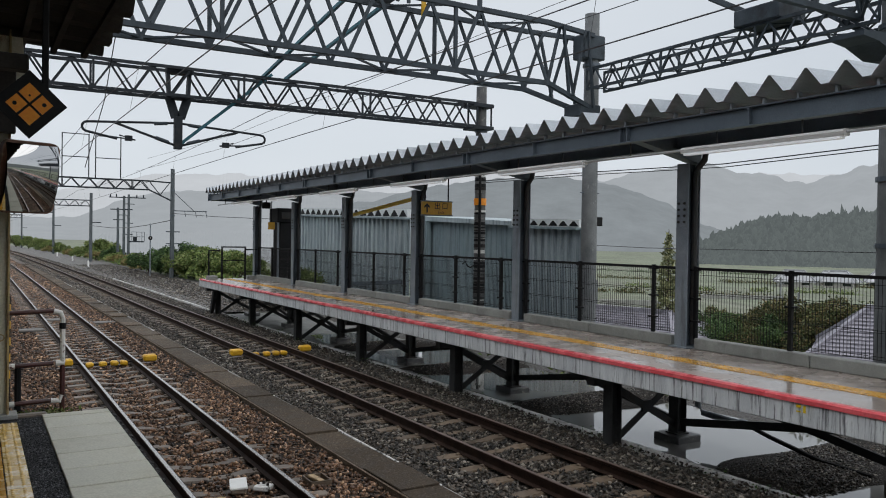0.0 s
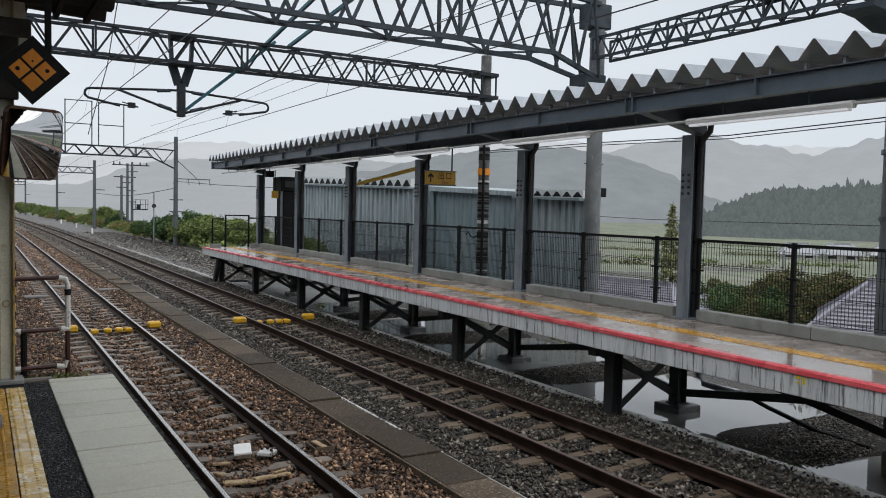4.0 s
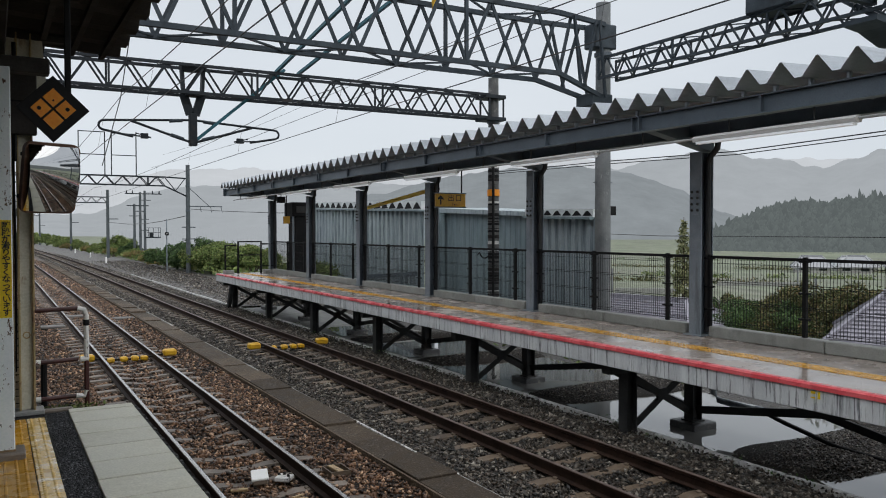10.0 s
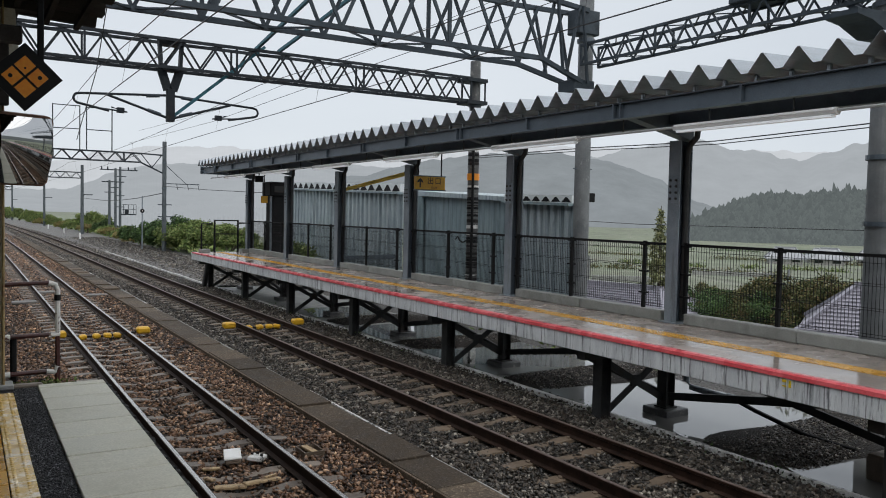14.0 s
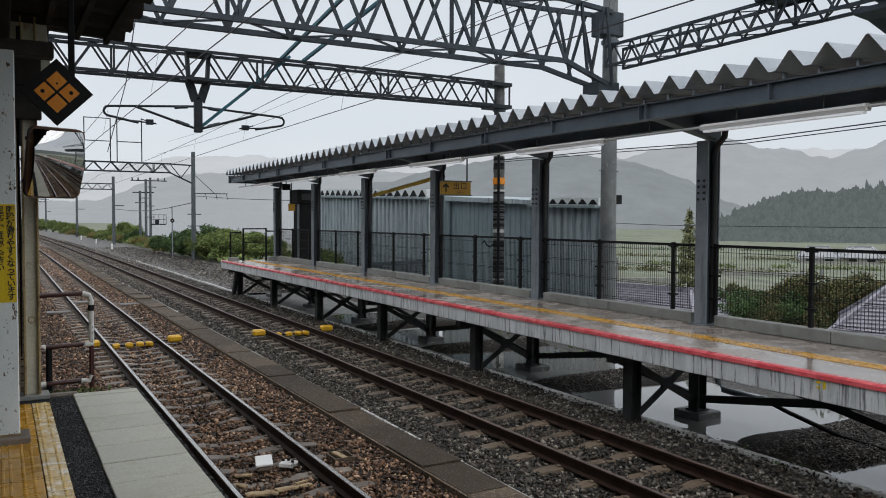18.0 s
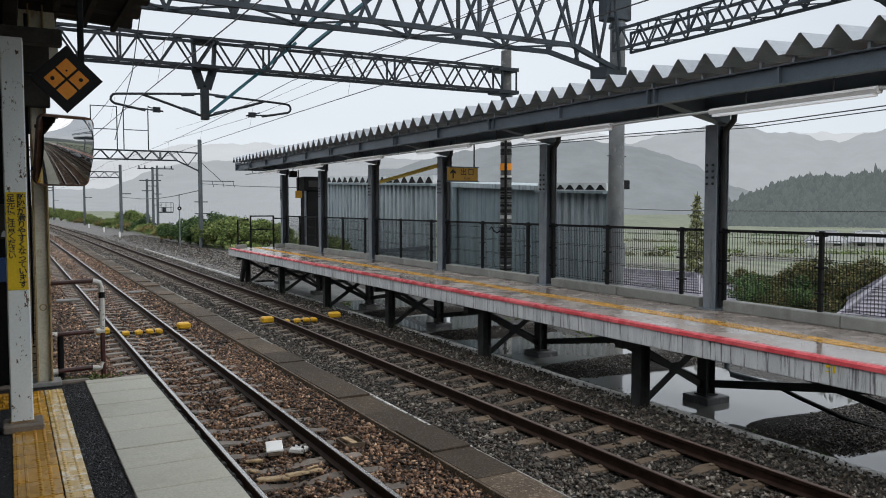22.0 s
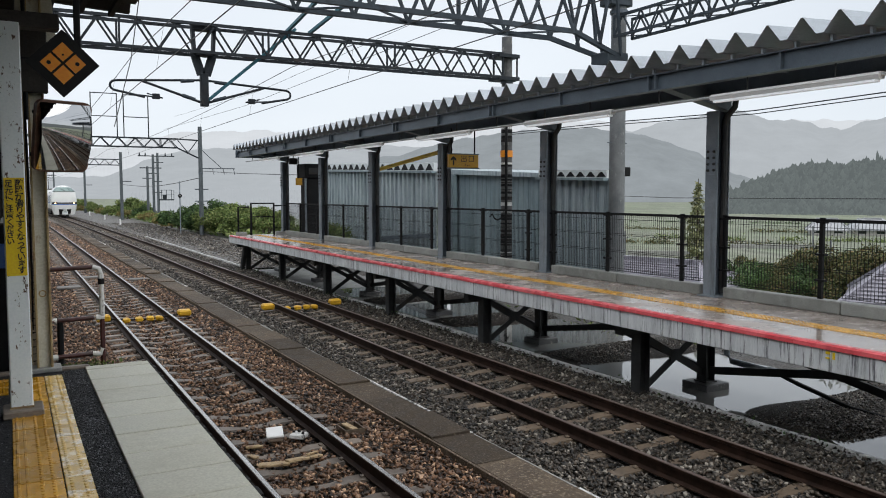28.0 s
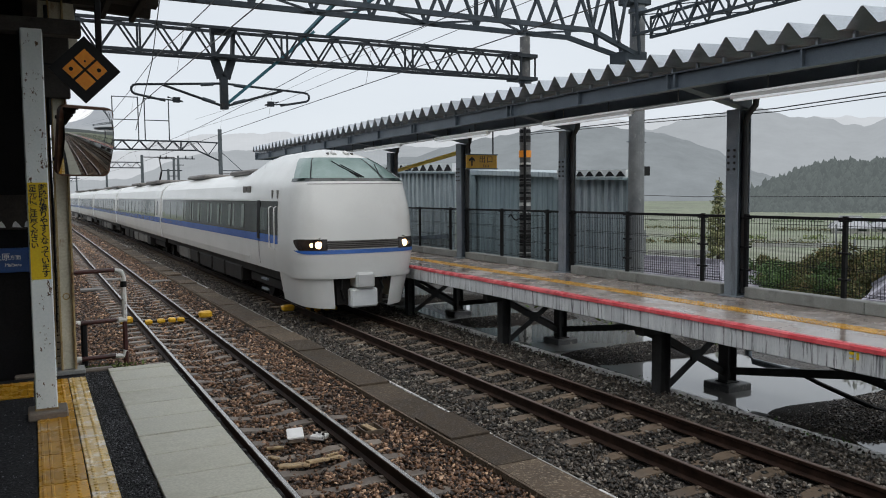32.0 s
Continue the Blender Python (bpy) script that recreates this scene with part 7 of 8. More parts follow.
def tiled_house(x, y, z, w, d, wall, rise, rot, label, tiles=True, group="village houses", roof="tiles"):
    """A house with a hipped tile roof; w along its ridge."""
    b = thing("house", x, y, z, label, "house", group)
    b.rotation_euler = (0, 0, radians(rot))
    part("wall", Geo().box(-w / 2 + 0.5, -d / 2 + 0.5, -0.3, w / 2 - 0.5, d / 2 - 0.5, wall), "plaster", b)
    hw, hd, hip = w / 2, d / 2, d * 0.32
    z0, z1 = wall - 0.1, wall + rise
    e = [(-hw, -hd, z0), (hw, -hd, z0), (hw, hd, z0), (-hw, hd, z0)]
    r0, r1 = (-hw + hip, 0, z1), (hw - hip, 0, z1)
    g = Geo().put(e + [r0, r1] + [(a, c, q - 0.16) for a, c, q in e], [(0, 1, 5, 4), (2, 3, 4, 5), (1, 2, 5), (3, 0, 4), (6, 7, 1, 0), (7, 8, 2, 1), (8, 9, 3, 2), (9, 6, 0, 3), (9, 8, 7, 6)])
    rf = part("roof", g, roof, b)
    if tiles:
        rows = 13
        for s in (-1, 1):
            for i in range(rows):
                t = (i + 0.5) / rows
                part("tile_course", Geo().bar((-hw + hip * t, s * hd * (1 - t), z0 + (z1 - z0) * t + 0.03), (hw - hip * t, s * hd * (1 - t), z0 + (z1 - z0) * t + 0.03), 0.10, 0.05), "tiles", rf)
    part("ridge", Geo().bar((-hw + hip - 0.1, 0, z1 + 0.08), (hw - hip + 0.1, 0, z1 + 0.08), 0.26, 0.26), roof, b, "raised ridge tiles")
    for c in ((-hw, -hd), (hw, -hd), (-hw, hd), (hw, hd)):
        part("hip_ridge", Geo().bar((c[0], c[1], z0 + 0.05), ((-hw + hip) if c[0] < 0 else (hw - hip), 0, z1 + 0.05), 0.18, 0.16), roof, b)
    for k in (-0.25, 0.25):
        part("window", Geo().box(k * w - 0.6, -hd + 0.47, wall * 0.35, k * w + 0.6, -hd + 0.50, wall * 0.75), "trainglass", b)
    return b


tiled_house(33.2, 34.2, -3.46, 10.0, 8.0, 1.0, 1.3, -76.5, "grey tiled house roof below the embankment")
tiled_house(37.3, 18.8, -3.46, 11.0, 7.2, 1.55, 1.8, -59, "dark tiled hipped-roof house just below the railway")
# Village houses built under three metres tall to fit their apparent height.
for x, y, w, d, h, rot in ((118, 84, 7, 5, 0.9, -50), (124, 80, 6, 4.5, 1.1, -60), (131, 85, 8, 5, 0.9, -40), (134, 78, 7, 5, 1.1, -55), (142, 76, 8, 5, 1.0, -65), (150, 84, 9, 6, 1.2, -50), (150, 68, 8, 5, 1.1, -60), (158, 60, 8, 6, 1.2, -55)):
    tiled_house(x, y, ground_height(x, y), w * 0.9, d, h * 1.1, 1.6, rot, "undersized village house with a pale grey roof across the wet fields", False, roof="roofpale")
shrub_x = np.random.default_rng(3)
for bearing, dist, half, n, mt in ((50, 150, 60, 13000, "brush"), (46, 210, 90, 13000, "leaf_dark"), (52, 100, 20, 5000, "brush"), (44, 118, 30, 7000, "leaf")):
    a = radians(bearing)
    off = shrub_x.uniform(-half, half, n)
    off = off[np.sin(off * 0.31 + bearing) + 0.7 * np.sin(off * 0.83) > -0.35]
    hx, hy = dist * math.sin(a) + off * math.cos(a), dist * math.cos(a) - off * math.sin(a) + shrub_x.normal(0, 0.5, len(off))
    hz = np.array([ground_height(p, q) for p, q in zip(hx, hy)]) + np.abs(shrub_x.normal(0, 0.3, len(off)))
    solo("hedgerow", leaves("hedgerow", np.stack([hx, hy, hz], -1), 0.13, shrub_x, -0.4, 1.8), mt, "low hedgerow across the wet fields", "hedge", "", "stuff")
g_sp = np.stack([shrub_x.uniform(13.6, 26, 14000), 33 + 120 * shrub_x.uniform(0, 1, 14000) ** 1.5, np.zeros(14000)], -1)
g_sp[:, 0] += [bend(v) for v in g_sp[:, 1]]
g_sp[:, 2] = [ground_height(a, b) + 0.15 + 0.35 * shrub_x.uniform() for a, b in g_sp[:, :2]]
solo("verge_weeds", leaves("verge_weeds", g_sp, 0.22, shrub_x, -0.6, 1.8), "leaf", "weeds on the slope beside the line", "weeds", "", "stuff")
g_sp = np.stack([shrub_x.normal(0.66, 0.13, 420), shrub_x.normal(8.72, 0.06, 420), 0.98 + shrub_x.uniform(0, 0.08, 420)], -1)
solo("end_weeds", leaves("end_weeds", g_sp, 0.02, shrub_x, -0.8, 2.2), "leaf", "small green weeds at the platform end", "weeds", "", "stuff")


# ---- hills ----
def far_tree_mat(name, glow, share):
    """Far conifers, each crown with a tone of its own, rain-grey haze put in as glow."""
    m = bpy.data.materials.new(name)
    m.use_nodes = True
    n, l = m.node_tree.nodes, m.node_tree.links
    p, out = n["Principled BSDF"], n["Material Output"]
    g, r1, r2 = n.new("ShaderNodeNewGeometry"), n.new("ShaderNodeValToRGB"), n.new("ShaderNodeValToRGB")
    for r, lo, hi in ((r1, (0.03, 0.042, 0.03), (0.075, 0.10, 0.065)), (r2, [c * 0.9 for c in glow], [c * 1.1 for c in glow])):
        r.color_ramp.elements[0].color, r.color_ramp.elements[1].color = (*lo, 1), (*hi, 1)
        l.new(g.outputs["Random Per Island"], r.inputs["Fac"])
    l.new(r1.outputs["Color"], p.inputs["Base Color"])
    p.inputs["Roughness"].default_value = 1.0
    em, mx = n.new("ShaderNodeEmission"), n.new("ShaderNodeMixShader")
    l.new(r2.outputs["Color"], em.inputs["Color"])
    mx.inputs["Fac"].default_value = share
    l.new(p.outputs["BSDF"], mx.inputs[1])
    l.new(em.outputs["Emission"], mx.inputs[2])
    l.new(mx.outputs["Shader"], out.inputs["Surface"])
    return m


M["hill_trees"] = far_tree_mat("haze_glow_conifers", (0.110, 0.126, 0.130), 0.83)
# Hill colours carry the haze: a grey glow that grows with distance.
M["hill_near"] = far_mat("wooded_hill_with_haze_glow", (0.022, 0.032, 0.026), (0.07, 0.085, 0.07), (0.165, 0.185, 0.19), 0.75, 0.05, 0.25)
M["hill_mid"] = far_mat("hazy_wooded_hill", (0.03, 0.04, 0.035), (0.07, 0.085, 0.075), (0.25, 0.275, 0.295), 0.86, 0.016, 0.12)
M["hill_far"] = far_mat("mountain_with_haze_glow", (0.03, 0.04, 0.035), (0.07, 0.085, 0.075), (0.36, 0.385, 0.41), 0.92, 0.008, 0.07)
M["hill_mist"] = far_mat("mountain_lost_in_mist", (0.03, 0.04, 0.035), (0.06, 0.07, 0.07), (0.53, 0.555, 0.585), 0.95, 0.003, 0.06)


def hill(dist, ctrl, material, label, rough, seed, base=-12.0, step=0.05, depth=0.35, trees=0.04):
    """A ridge round the viewer: ctrl gives bearing and elevation in degrees at a few turns of its crest."""
    b0, b1 = ctrl[0][0], ctrl[-1][0]
    n = int((b1 - b0) / step)
    bs = np.linspace(b0, b1, n)
    el = np.interp(bs, [c[0] for c in ctrl], [c[1] for c in ctrl])
    rows = 12
    g = Geo()
    for i, (bb, ee) in enumerate(zip(bs, el)):
        bump = sum(noise.noise(Vector((bb * f, seed, 0))) * a for f, a in ((0.6, 0.5), (1.3, 0.25), (3.0, trees * 0.7), (5.5, trees), (11.0, trees * 0.45)))
        top = 2.8 + dist * math.tan(radians(ee)) + rough * bump * dist / 400
        for k in range(rows):
            t = k / (rows - 1)
            rr = dist * (1 + depth * t + 0.012 * trees * noise.noise(Vector((bb * 3.0, t * 9.0, seed))))
            zz = base + (top * (1 + depth) - base) * (t ** 0.75) + 0.02 * dist * rough * 0.05 * noise.noise(Vector((bb, t * 4, seed)))
            g.v.append((rr * math.sin(radians(bb)), rr * math.cos(radians(bb)), zz))
    for i in range(n - 1):
        g.f += [(i * rows + k, (i + 1) * rows + k, (i + 1) * rows + k + 1, i * rows + k + 1) for k in range(rows - 1)]
    tagged(part("backdrop", g, material, smooth=True), label, "hill", "", "structure")
    return np.array(g.v).reshape(n, rows, 3)


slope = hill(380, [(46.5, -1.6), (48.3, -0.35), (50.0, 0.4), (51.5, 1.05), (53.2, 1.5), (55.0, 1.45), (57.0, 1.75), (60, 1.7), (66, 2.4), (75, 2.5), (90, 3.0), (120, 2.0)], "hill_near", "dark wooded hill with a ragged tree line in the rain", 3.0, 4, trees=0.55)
wood = np.random.default_rng(12)
cone_v, cone_f = [], []
ring = np.arange(6)
side_face = np.concatenate([np.stack([ring, (ring + 1) % 6, 6 + (ring + 1) % 6], -1), np.stack([ring, 6 + (ring + 1) % 6, 6 + ring], -1), np.stack([6 + ring, 6 + (ring + 1) % 6, np.full(6, 12)], -1)])
for k in range(26000):
    i, t = int(wood.uniform(0, 0.42) * len(slope)), wood.uniform(0.0, 1.0) ** 0.9 * 11
    j = min(10, int(t))
    p = slope[i, j] + (slope[i, j + 1] - slope[i, j]) * (t - j)
    h, w = wood.uniform(1.8, 4.2) * (1.9 if wood.uniform() < 0.03 else 1.0), wood.uniform(0.9, 2.0)
    a = wood.uniform(0, 6.28) + np.arange(6) * 1.047
    rr = w * wood.uniform(0.7, 1.25, 6)
    lean = wood.normal(0, 0.35, 2)
    skirt = np.stack([p[0] + np.cos(a) * rr, p[1] + np.sin(a) * rr, p[2] - 1.0 + wood.uniform(0, 1.2, 6)], -1)
    waist = np.stack([p[0] + np.cos(a + 0.3) * rr * 0.78, p[1] + np.sin(a + 0.3) * rr * 0.78, p[2] + h * wood.uniform(0.45, 0.68, 6)], -1)
    cone_f.append(side_face + 13 * k)
    cone_v.append(np.concatenate([skirt, waist, [[p[0] + lean[0], p[1] + lean[1], p[2] + h]]]))
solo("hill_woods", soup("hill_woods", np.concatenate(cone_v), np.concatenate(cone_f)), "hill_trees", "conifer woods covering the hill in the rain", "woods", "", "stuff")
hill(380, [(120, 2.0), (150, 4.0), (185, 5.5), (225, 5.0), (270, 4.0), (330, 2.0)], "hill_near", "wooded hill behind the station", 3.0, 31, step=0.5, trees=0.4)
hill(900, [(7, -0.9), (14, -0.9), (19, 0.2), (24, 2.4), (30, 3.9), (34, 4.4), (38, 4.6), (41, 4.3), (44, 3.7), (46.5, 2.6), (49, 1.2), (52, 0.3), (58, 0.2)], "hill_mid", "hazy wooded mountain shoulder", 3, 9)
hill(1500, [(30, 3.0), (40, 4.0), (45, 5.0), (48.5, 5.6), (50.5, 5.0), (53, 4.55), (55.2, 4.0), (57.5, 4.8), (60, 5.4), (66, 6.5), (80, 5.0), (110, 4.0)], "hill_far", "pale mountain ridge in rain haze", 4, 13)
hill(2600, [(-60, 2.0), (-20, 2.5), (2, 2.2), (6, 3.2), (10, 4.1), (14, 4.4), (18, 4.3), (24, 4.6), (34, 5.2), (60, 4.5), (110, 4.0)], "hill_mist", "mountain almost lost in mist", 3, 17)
# Added ridge: its grey stands in for haze hiding the far fields.
hill(190, [(5.6, -1.2), (7.5, 0.05), (10, 0.15), (14, 0.3), (20, 0.2), (27, -0.3)], "hill_far", "added low grey ridge in place of haze over the far fields", 2.0, 41, base=-3.0, trees=0.5, depth=0.05)
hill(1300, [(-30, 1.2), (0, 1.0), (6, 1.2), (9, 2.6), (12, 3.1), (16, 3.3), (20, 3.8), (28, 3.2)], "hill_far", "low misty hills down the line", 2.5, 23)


# ---- train ----
def half_width(z):
    return float(np.interp(z, [0.3, 0.95, 1.2, 1.9, 2.7, 3.05, 3.25, 3.42, 3.52], [1.30, 1.38, 1.43, 1.45, 1.40, 1.30, 1.10, 0.70, 0.02]))


def nose_front(z):
    return float(np.interp(z, [0.3, 1.0, 1.5, 2.4, 3.08, 3.16, 3.45, 3.7, 3.86, 3.92], [0.30, 0.06, 0.0, 0.07, 0.22, 0.30, 0.78, 1.30, 1.9, 2.6]))


def nose_width(z):
    return float(np.interp(z, [0.3, 1.0, 1.5, 2.4, 3.1, 3.3, 3.55, 3.75, 3.86, 3.92], [1.28, 1.37, 1.44, 1.42, 1.31, 1.17, 0.97, 0.72, 0.44, 0.08]))


NOSE = 4.6


def nose_point(u, z, off=0.0):
    """A point of the nose: u from -1 (rear of one side) over 0 (tip) to 1 (rear of the other)."""
    w, f = nose_width(z) + off, nose_front(z) - off
    a = abs(u)
    s = 1 if u >= 0 else -1
    if a < 0.5:
        k = a / 0.5
        ang = k * math.pi / 2
        x = w * math.sin(ang) ** 0.72
        y = f + 1.15 * (1 - math.cos(ang) ** 0.55)
    else:
        k = (a - 0.5) / 0.5
        x = w + (half_width(min(z, 3.05)) + off - w) * k * k * (3 - 2 * k) if z < 3.05 else w
        y = f + 1.15 + k * (NOSE - f - 1.15)
    return (s * x, y, z)


def nose_patch(z0, z1, u0, u1, off, nz=6, nu=24):
    g = Geo().grid(lambda z, u: nose_point(u, z, off), np.linspace(z0, z1, nz), np.linspace(u0, u1, nu))
    return fix_normals(g.mesh("patch", True))


def car_shell(y0, y1, z0=1.0):
    zs = [z0, 1.2, 1.6, 2.0, 2.4, 2.7, 2.9, 3.05, 3.17, 3.27, 3.36, 3.43, 3.49, 3.52]
    prof = [(half_width(z), z) for z in zs] + [(-half_width(z), z) for z in reversed(zs)]
    return Geo().prism(prof, y0, y1)


def side_strip(z0, z1, y0, y1, off, s):
    x0, x1 = (half_width(z0) + off) * s, (half_width(z1) + off) * s
    zm = (z0 + z1) / 2
    xm = (half_width(zm) + off) * s
    g = Geo().put([(x0, y0, z0), (x0, y1, z0), (xm, y1, zm), (xm, y0, zm), (x1, y1, z1), (x1, y0, z1)], [(0, 1, 2, 3), (3, 2, 4, 5)])
    return fix_normals(g.mesh("strip"))


def underfloor(car, y0, y1, seed):
    r = np.random.default_rng(seed)
    part("frame", Geo().box(-1.2, y0, 0.75, 1.2, y1, 1.02), "under", car)
    y = y0 + 4.8
    while y < y1 - 5.2:
        ln = r.uniform(1.0, 2.2)
        part("equipment_box", Geo().box(-1.25, y, 0.32 + r.uniform(0, 0.1), 1.25, y + ln, 0.8, 0.03), ("under", "undergrey")[int(r.uniform() < 0.4)], car)
        y += ln + r.uniform(0.15, 0.7)
    for yc in (y0 + 2.9, y1 - 2.9):
        bg = part("bogie", Geo().box(-1.05, yc - 1.6, 0.42, -0.8, yc + 1.6, 0.70, 0.04).box(0.8, yc - 1.6, 0.42, 1.05, yc + 1.6, 0.70, 0.04).box(-0.8, yc - 0.3, 0.4, 0.8, yc + 0.3, 0.68), "under", car)
        for dy in (-1.05, 1.05):
            for s in (-1, 1):
                part("wheel", Geo().cone((s * 0.50, yc + dy, 0.43), (s * 0.63, yc + dy, 0.43), 0.43, 0.43, 24), "under", bg)


def carriage_panes(car, s, y0, y1, seed):
    """Window panes with pale drapes drawn to their sides, set in the dark band."""
    r = np.random.default_rng(seed)
    y = y0
    while y < y1 - 1.4:
        part("window_pane", side_strip(1.92, 2.60, y, y + 1.42, 0.010, s), "pane", car)
        w = r.uniform(0.12, 0.34)
        part("drape", side_strip(1.96, 2.56, y + 0.04, y + 0.04 + w, 0.013, s), "drape", car)
        w = r.uniform(0.10, 0.24)
        part("drape", side_strip(1.96, 2.56, y + 1.38 - w, y + 1.38, 0.013, s), "drape", car)
        y += 1.6


def cab_car():
    b = thing("train_cab_car", 0, 0, 0, "white express train cab car with blue stripe and lit headlamps", "train")
    zs = [1.0, 1.15, 1.3, 1.5, 1.8, 2.1, 2.4, 2.7, 2.95, 3.08, 3.16, 3.3, 3.45, 3.58, 3.7, 3.8, 3.86, 3.90, 3.92]
    us = np.concatenate([np.linspace(-1, -0.5, 6), np.linspace(-0.5, 0.5, 41)[1:-1], np.linspace(0.5, 1, 6)])
    g = Geo().grid(lambda z, u: nose_point(u, z), zs, us)
    part("nose", fix_normals(g.mesh("nose", True)), "trainwhite", b)
    part("body", fix_normals(car_shell(NOSE - 0.02, 20.6).mesh("body")), "trainwhite", b)
    # the cab roof runs back and down into the car roof
    def roof_ring(t):
        k = t * t * (3 - 2 * t)
        ring = []
        for i in range(15):
            q = i / 14
            za, zb = 2.9 + 1.02 * q, 2.9 + 0.62 * q
            wa, wb = nose_width(za), half_width(zb)
            ring.append((wa + (wb - wa) * k, za + (zb - za) * k))
        return ring
    g = Geo()
    for n_ in range(13):
        t = n_ / 12
        ring = roof_ring(t)
        g.v += [(x, NOSE - 0.01 + 2.6 * t, z) for x, z in ring] + [(-x, NOSE - 0.01 + 2.6 * t, z) for x, z in reversed(ring)]
    for n_ in range(12):
        g.f += [(n_ * 30 + a, n_ * 30 + a + 1, (n_ + 1) * 30 + a + 1, (n_ + 1) * 30 + a) for a in range(29)]
    part("cab_roof", fix_normals(g.mesh("cab_roof", True)), "trainwhite", b)
    part("windshield", nose_patch(3.17, 3.66, -0.455, 0.455, 0.012), "windshield", b, "green-tinted windshield")
    part("windshield_base", nose_patch(3.10, 3.17, -0.47, 0.47, 0.010, 3), "trainglass", b)
    for u in (-0.27, 0.11, 0.27):
        part("window_bar", nose_patch(3.17, 3.66, u - 0.006, u + 0.006, 0.02, 6, 3), "black", b)
    for u0, z0, u1 in ((-0.085, 3.56, 0.0), (-0.06, 3.47, 0.005), (-0.04, 3.48, 0.012), (0.165, 3.50, 0.095)):
        p, q = Vector(nose_point(u0, z0, 0.04)), Vector(nose_point(u1, 3.19, 0.04))
        part("wiper", Geo().bar(p, q, 0.018, 0.018), "black", b)
    for s in (-1, 1):
        part("marker_lamp", Geo().cone((s * 0.16, 1.42, 3.735), (s * 0.16, 1.62, 3.80), 0.05, 0.05, 12), "kerbpale", b, "small roof marker lamp")
        part("roof_clip", Geo().box(s * 0.30 - 0.02, 1.45, 3.72, s * 0.30 + 0.02, 1.6, 3.79, 0.01), "undergrey", b)

    def lens(u0, u1, z0, z1, off, fade, nu=24):
        """A band on the nose that closes to a point at its outer ends."""
        g = Geo()
        for u in np.linspace(u0, u1, nu):
            k = min(1.0, max(0.03, (0.435 - abs(u)) / fade)) ** 0.5
            g.v += [nose_point(u, z1 + (z0 - z1) * k * (1 - q), off) if q < 1 else nose_point(u, z1 - 0.03 * (1 - k), off) for q in (0, 0.5, 1)]
        n = len(g.v) // 3
        g.f = [(i * 3 + c, i * 3 + 3 + c, i * 3 + 4 + c, i * 3 + 1 + c) for i in range(n - 1) for c in (0, 1)]
        return fix_normals(g.mesh("lens", True))

    for s in (-1, 1):
        ends = sorted((s * 0.155, s * 0.43))
        part("lamp_lens", lens(ends[0], ends[1], 1.59, 1.835, 0.014, 0.06), "headlens", b, "dark tapered headlamp lens")
    part("grille", nose_patch(1.62, 1.80, -0.155, 0.155, 0.014, 3, 16), "undergrey", b)
    for z in (1.64, 1.68, 1.72, 1.76):
        part("grille_slat", nose_patch(z, z + 0.016, -0.155, 0.155, 0.024, 2, 16), "black", b)
    for s in (-1, 1):
        c = Vector(nose_point(s * 0.205, 1.705, 0.02))
        part("headlamp", Geo().cone(c + Vector((0, 0.06, 0)), c + Vector((0, -0.012, 0)), 0.085, 0.075, 16), "lamp_glow", b, "lit warm headlamp")
        c2 = Vector(nose_point(s * 0.255, 1.705, 0.015))
        part("side_lamp", Geo().cone(c2 + Vector((0, 0.06, 0)), c2 + Vector((0, -0.006, 0)), 0.05, 0.045, 12), "lamp_glow" if s < 0 else "undergrey", b)
        part("lens_peg", Geo().bar(Vector(nose_point(s * 0.2, 1.86, 0.0)), Vector(nose_point(s * 0.2, 1.86, 0.05)), 0.012, n=6), "undergrey", b)
    part("front_stripe", lens(-0.43, 0.43, 1.51, 1.60, 0.010, 0.12, 48), "trainblue", b, "blue stripe")
    part("seam", nose_patch(3.03, 3.045, -0.30, 0.30, 0.006, 2, 20), "undergrey", b)
    g = Geo()
    for s in (-1, 1):
        lo = [nose_point(s * u, 0.95, -0.02) for u in np.linspace(0.13, 0.62, 14)]
        hi = [(p[0] * 1.0, p[1], 1.0) for p in lo]
        bot = [(p[0] * 0.90, p[1] + 0.1, 0.28 + 0.05 * (k / 13)) for k, p in enumerate(lo)]
        n = len(lo)
        h = Geo().put(hi + lo + bot, [(i, i + 1, n + i + 1, n + i) for i in range(n - 1)] + [(n + i, n + i + 1, 2 * n + i + 1, 2 * n + i) for i in range(n - 1)])
        part("skirt", fix_normals(h.mesh("skirt", True)), "trainwhite", b, "white front skirt")
    part("bumper_lip", nose_patch(0.96, 1.06, -0.5, 0.5, 0.03, 3, 40), "trainwhite", b)
    part("coupler_pocket", Geo().box(-0.55, 0.35, 0.35, 0.55, 1.5, 1.12), "under", b)
    part("coupler", Geo().box(-0.22, -0.05, 0.72, 0.22, 0.5, 1.08, 0.05), "lamp", b, "grey coupler head")
    part("coupler_plate", Geo().box(-0.32, 0.05, 0.3, 0.32, 0.3, 0.72, 0.04), "fascia", b)
    for s in (-1, 1):
        part("hose", Geo().path([(s * 0.45, 0.3, 0.95), (s * 0.5, 0.2, 0.7), (s * 0.4, 0.3, 0.45)], 0.03, 6), "black", b)
    for s in (-1, 1):
        part("side_window", side_strip(1.86, 2.66, NOSE - 0.02, 20.2, 0.006, s), "trainglass", b, "dark window band")
        part("side_stripe", side_strip(1.66, 1.86, NOSE - 0.02, 20.6, 0.005, s), "trainblue", b, "blue stripe beneath the windows")
        g = Geo().grid(lambda z, u: nose_point(u, z, 0.008), np.linspace(1.86, 2.66, 9), [s * v for v in np.linspace(0.60, 1.0, 10)])
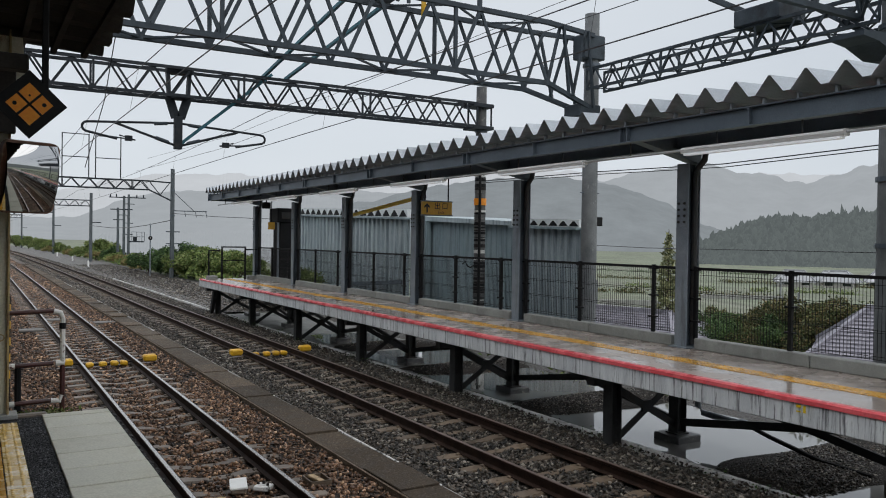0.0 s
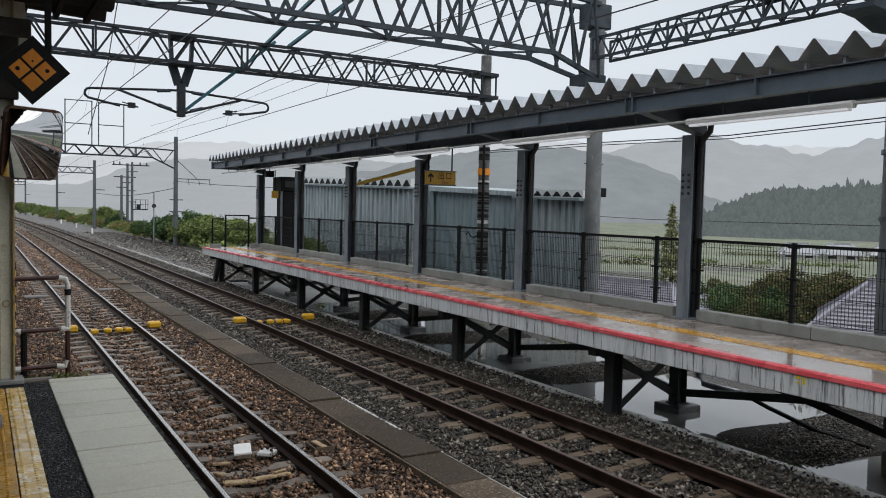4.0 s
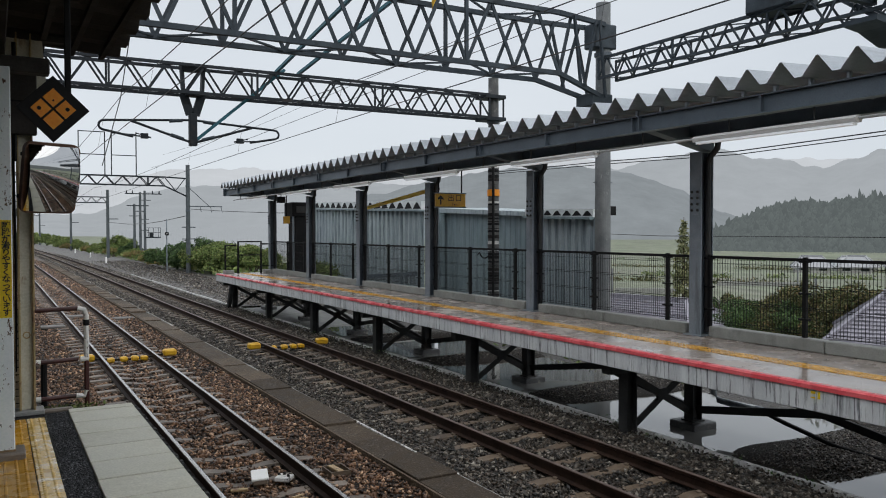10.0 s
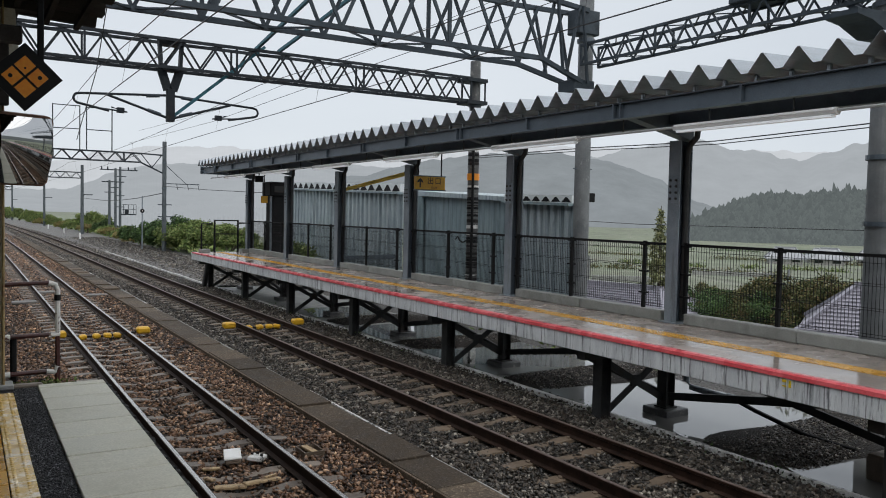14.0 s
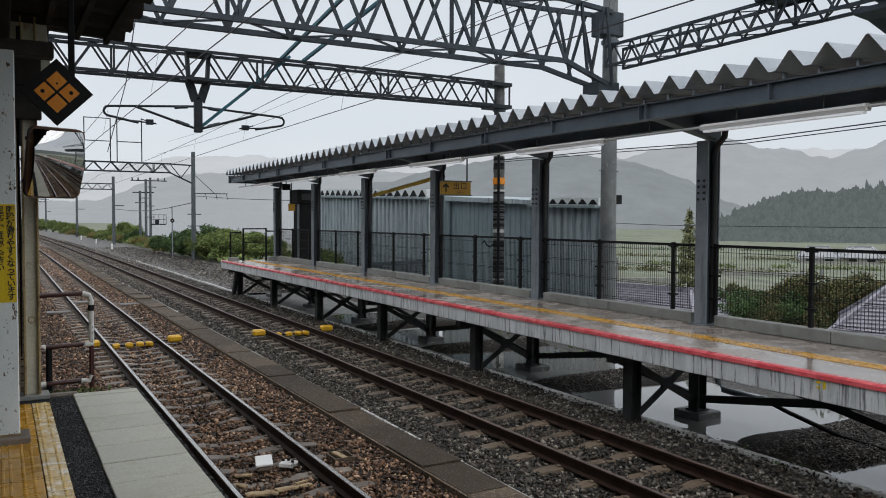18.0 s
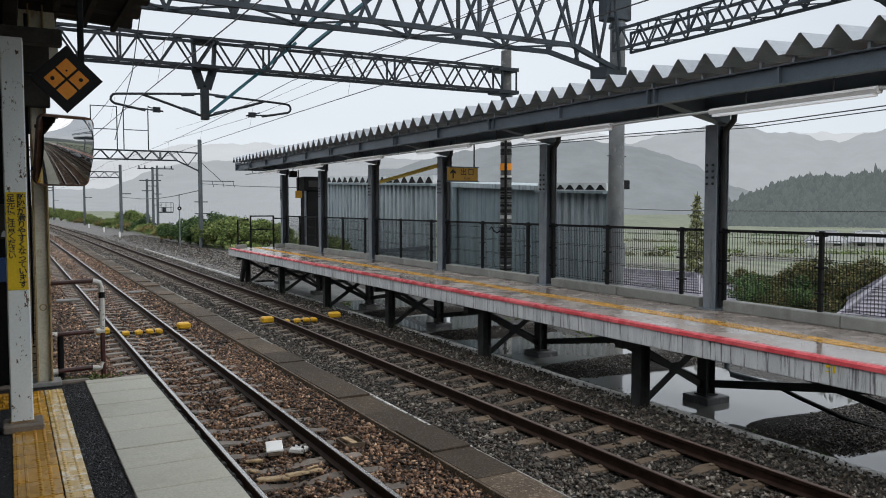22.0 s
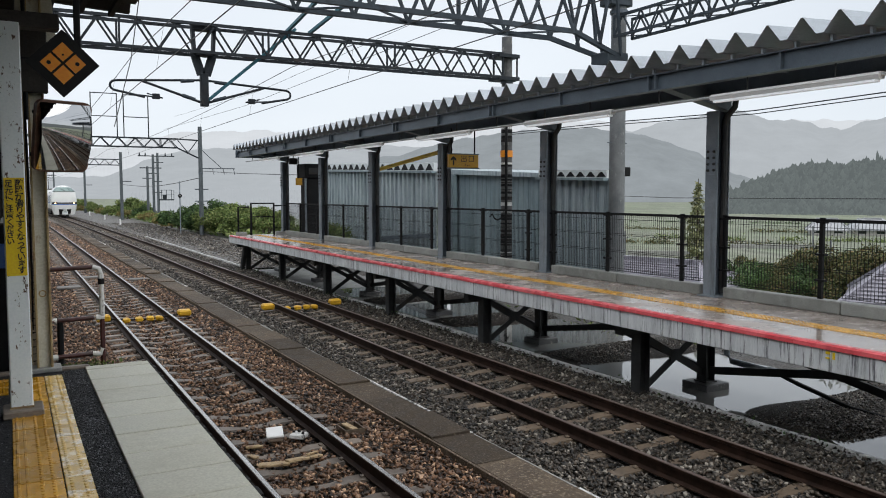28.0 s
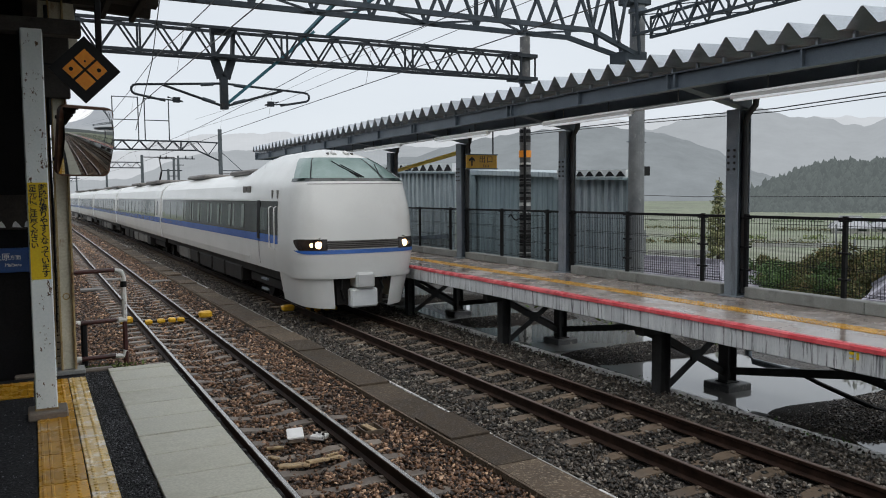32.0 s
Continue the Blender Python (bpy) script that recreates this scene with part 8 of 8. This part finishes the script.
        part("cab_side_window", fix_normals(g.mesh("csw")), "trainglass", b)
        g = Geo().grid(lambda z, u: nose_point(u, z, 0.007), np.linspace(1.66, 1.86, 4), [s * v for v in np.linspace(0.60, 1.0, 10)])
        part("cab_side_stripe", fix_normals(g.mesh("css")), "trainblue", b)
        g = Geo().grid(lambda z, u: nose_point(u, z, 0.014), np.linspace(1.95, 2.5, 5), [s * v for v in np.linspace(0.72, 0.93, 6)])
        part("cab_door_pane", fix_normals(g.mesh("cdp")), "pane", b)
        for y in (2.0, 2.45):
            part("handrail", Geo().path([(s * 1.43, y, 1.52), (s * 1.485, y, 1.56), (s * 1.475, y, 2.5), (s * 1.42, y, 2.54)], 0.014, 6), "white", b)
            part("grab_handle", Geo().box(s * 1.375 - 0.02, y, 2.72, s * 1.375 + 0.03, y + 0.03, 2.92, 0.008), "undergrey", b)
        g = Geo().grid(lambda z, u: nose_point(u, z, 0.018), np.linspace(1.72, 2.68, 5), [s * v for v in np.linspace(0.83, 0.87, 4)])
        part("door_pillar", fix_normals(g.mesh("door_pillar")), "black", b, "black pillar between cab and cabin windows")
        part("door_seam", side_strip(1.08, 1.66, 3.55, 3.58, 0.010, s), "under", b)
        for y in (4.7, 5.15):
            part("vent", Geo().box(s * 1.345 - 0.02, y, 2.88, s * 1.345 + 0.015, y + 0.34, 3.05, 0.01), "undergrey", b)
        carriage_panes(b, s, NOSE + 0.5, 20.0, 21)
    part("roof_unit", Geo().box(-0.8, 5.6, 3.42, 0.8, 9.6, 3.56, 0.04), "undergrey", b, "grey roof equipment")
    part("roof_unit", Geo().box(-0.8, 14.0, 3.45, 0.8, 17.5, 3.60, 0.06), "undergrey", b, "grey roof equipment")
    part("gangway", Geo().box(-0.9, 20.6, 0.95, 0.9, 21.0, 3.3), "black", b)
    part("step", Geo().box(-1.42, 3.0, 0.45, -1.36, 3.5, 0.5).box(-1.42, 3.0, 0.7, -1.36, 3.5, 0.75), "galv", b)
    underfloor(b, 1.6, 20.5, 4)
    return b


def mid_car(seed):
    b = thing("train_car", 0, 0, 0, "white express train car with dark windows and blue stripe", "train", "passenger cars")
    part("body", fix_normals(car_shell(0.0, 20.6).mesh("body")), "trainwhite", b)
    for s in (-1, 1):
        part("side_window", side_strip(1.86, 2.66, 1.6, 19.0, 0.006, s), "trainglass", b)
        part("side_stripe", side_strip(1.64, 1.86, 0.0, 20.6, 0.005, s), "trainblue", b, "blue stripe beneath the windows")
        for y in (0.5, 19.4):
            part("door", side_strip(1.15, 2.85, y, y + 0.75, 0.008, s), "trainwhite", b)
            part("door_window", side_strip(1.95, 2.6, y + 0.2, y + 0.55, 0.012, s), "trainglass", b)
        carriage_panes(b, s, 1.7, 19.0, 31)
    part("roof_unit", Geo().box(-0.9, 4.0, 3.45, 0.9, 9.0, 3.62, 0.06), "undergrey", b, "grey roof equipment")
    part("roof_unit", Geo().box(-0.9, 12.0, 3.45, 0.9, 16.0, 3.61, 0.06), "undergrey", b, "grey roof equipment")
    part("gangway", Geo().box(-0.9, 20.6, 0.95, 0.9, 21.0, 3.3), "black", b)
    underfloor(b, 0.2, 20.4, seed)
    return b


cab = cab_car()
cars = [mid_car(11)]
for k in range(3):
    cars.append(copy_thing(cars[0], pose(0, 60, 0)))
pan = thing("pantograph", 0, 0, 0, "folding pantograph on the roof of a passenger car", "pantograph")
part("base", Geo().box(-0.6, -0.6, 0.0, 0.6, 0.6, 0.12), "under", pan)
part("lower_arm", Geo().bar((0, 0.4, 0.1), (0, -0.6, 0.7), 0.05, n=8), "under", pan)
part("upper_arm", Geo().bar((0, -0.6, 0.7), (0, 0.2, 1.5), 0.035, n=8), "under", pan)
part("head", Geo().bar((-0.85, 0.2, 1.52), (0.85, 0.2, 1.52), 0.04, 0.05), "under", pan)


# ---- pieces of the track, shared meshes ----
sleeper_row(NEAR, "sleeper", "weathered concrete sleepers of the near track")
sleeper_row(FAR, "sleeper_rust", "rust-stained concrete sleepers of the far track")
trough_lids()
for i in range(-20, 108):
    part("tactile_tile", tile_me, "tactile", tac, at=pose(8.95, 0.3 * i, 1.098))


# ---- motion of the train ----
TRAIN = [(0.0, 734.5), (20.0, 286.5), (25.0, 174.5), (27.5, 119.0), (28.0, 107.8), (28.5, 96.6), (29.0, 85.4), (29.5, 74.1), (30.0, 62.7), (30.5, 51.3), (31.0, 39.8), (31.5, 28.1), (32.0, 16.3)]


def on_line(y, length):
    """The pose of a car whose front is at y along the far track."""
    a, c = FAR + 0.04 + bend(y), FAR + 0.04 + bend(y + length)
    return pose(a, y, 0.0, 0, 0, -math.degrees(math.atan2(c - a, length)))


def motions():
    walk(cab, [(t, on_line(y, 20.6)) for t, y in TRAIN])
    for k, car in enumerate(cars):
        walk(car, [(t, on_line(y + 21.0 + 21.0 * k, 20.6)) for t, y in TRAIN])
    walk(pan, [(t, on_line(y + 21.0 + 8.0, 5.0) @ pose(0, 2.0, 3.5)) for t, y in TRAIN])


motions()
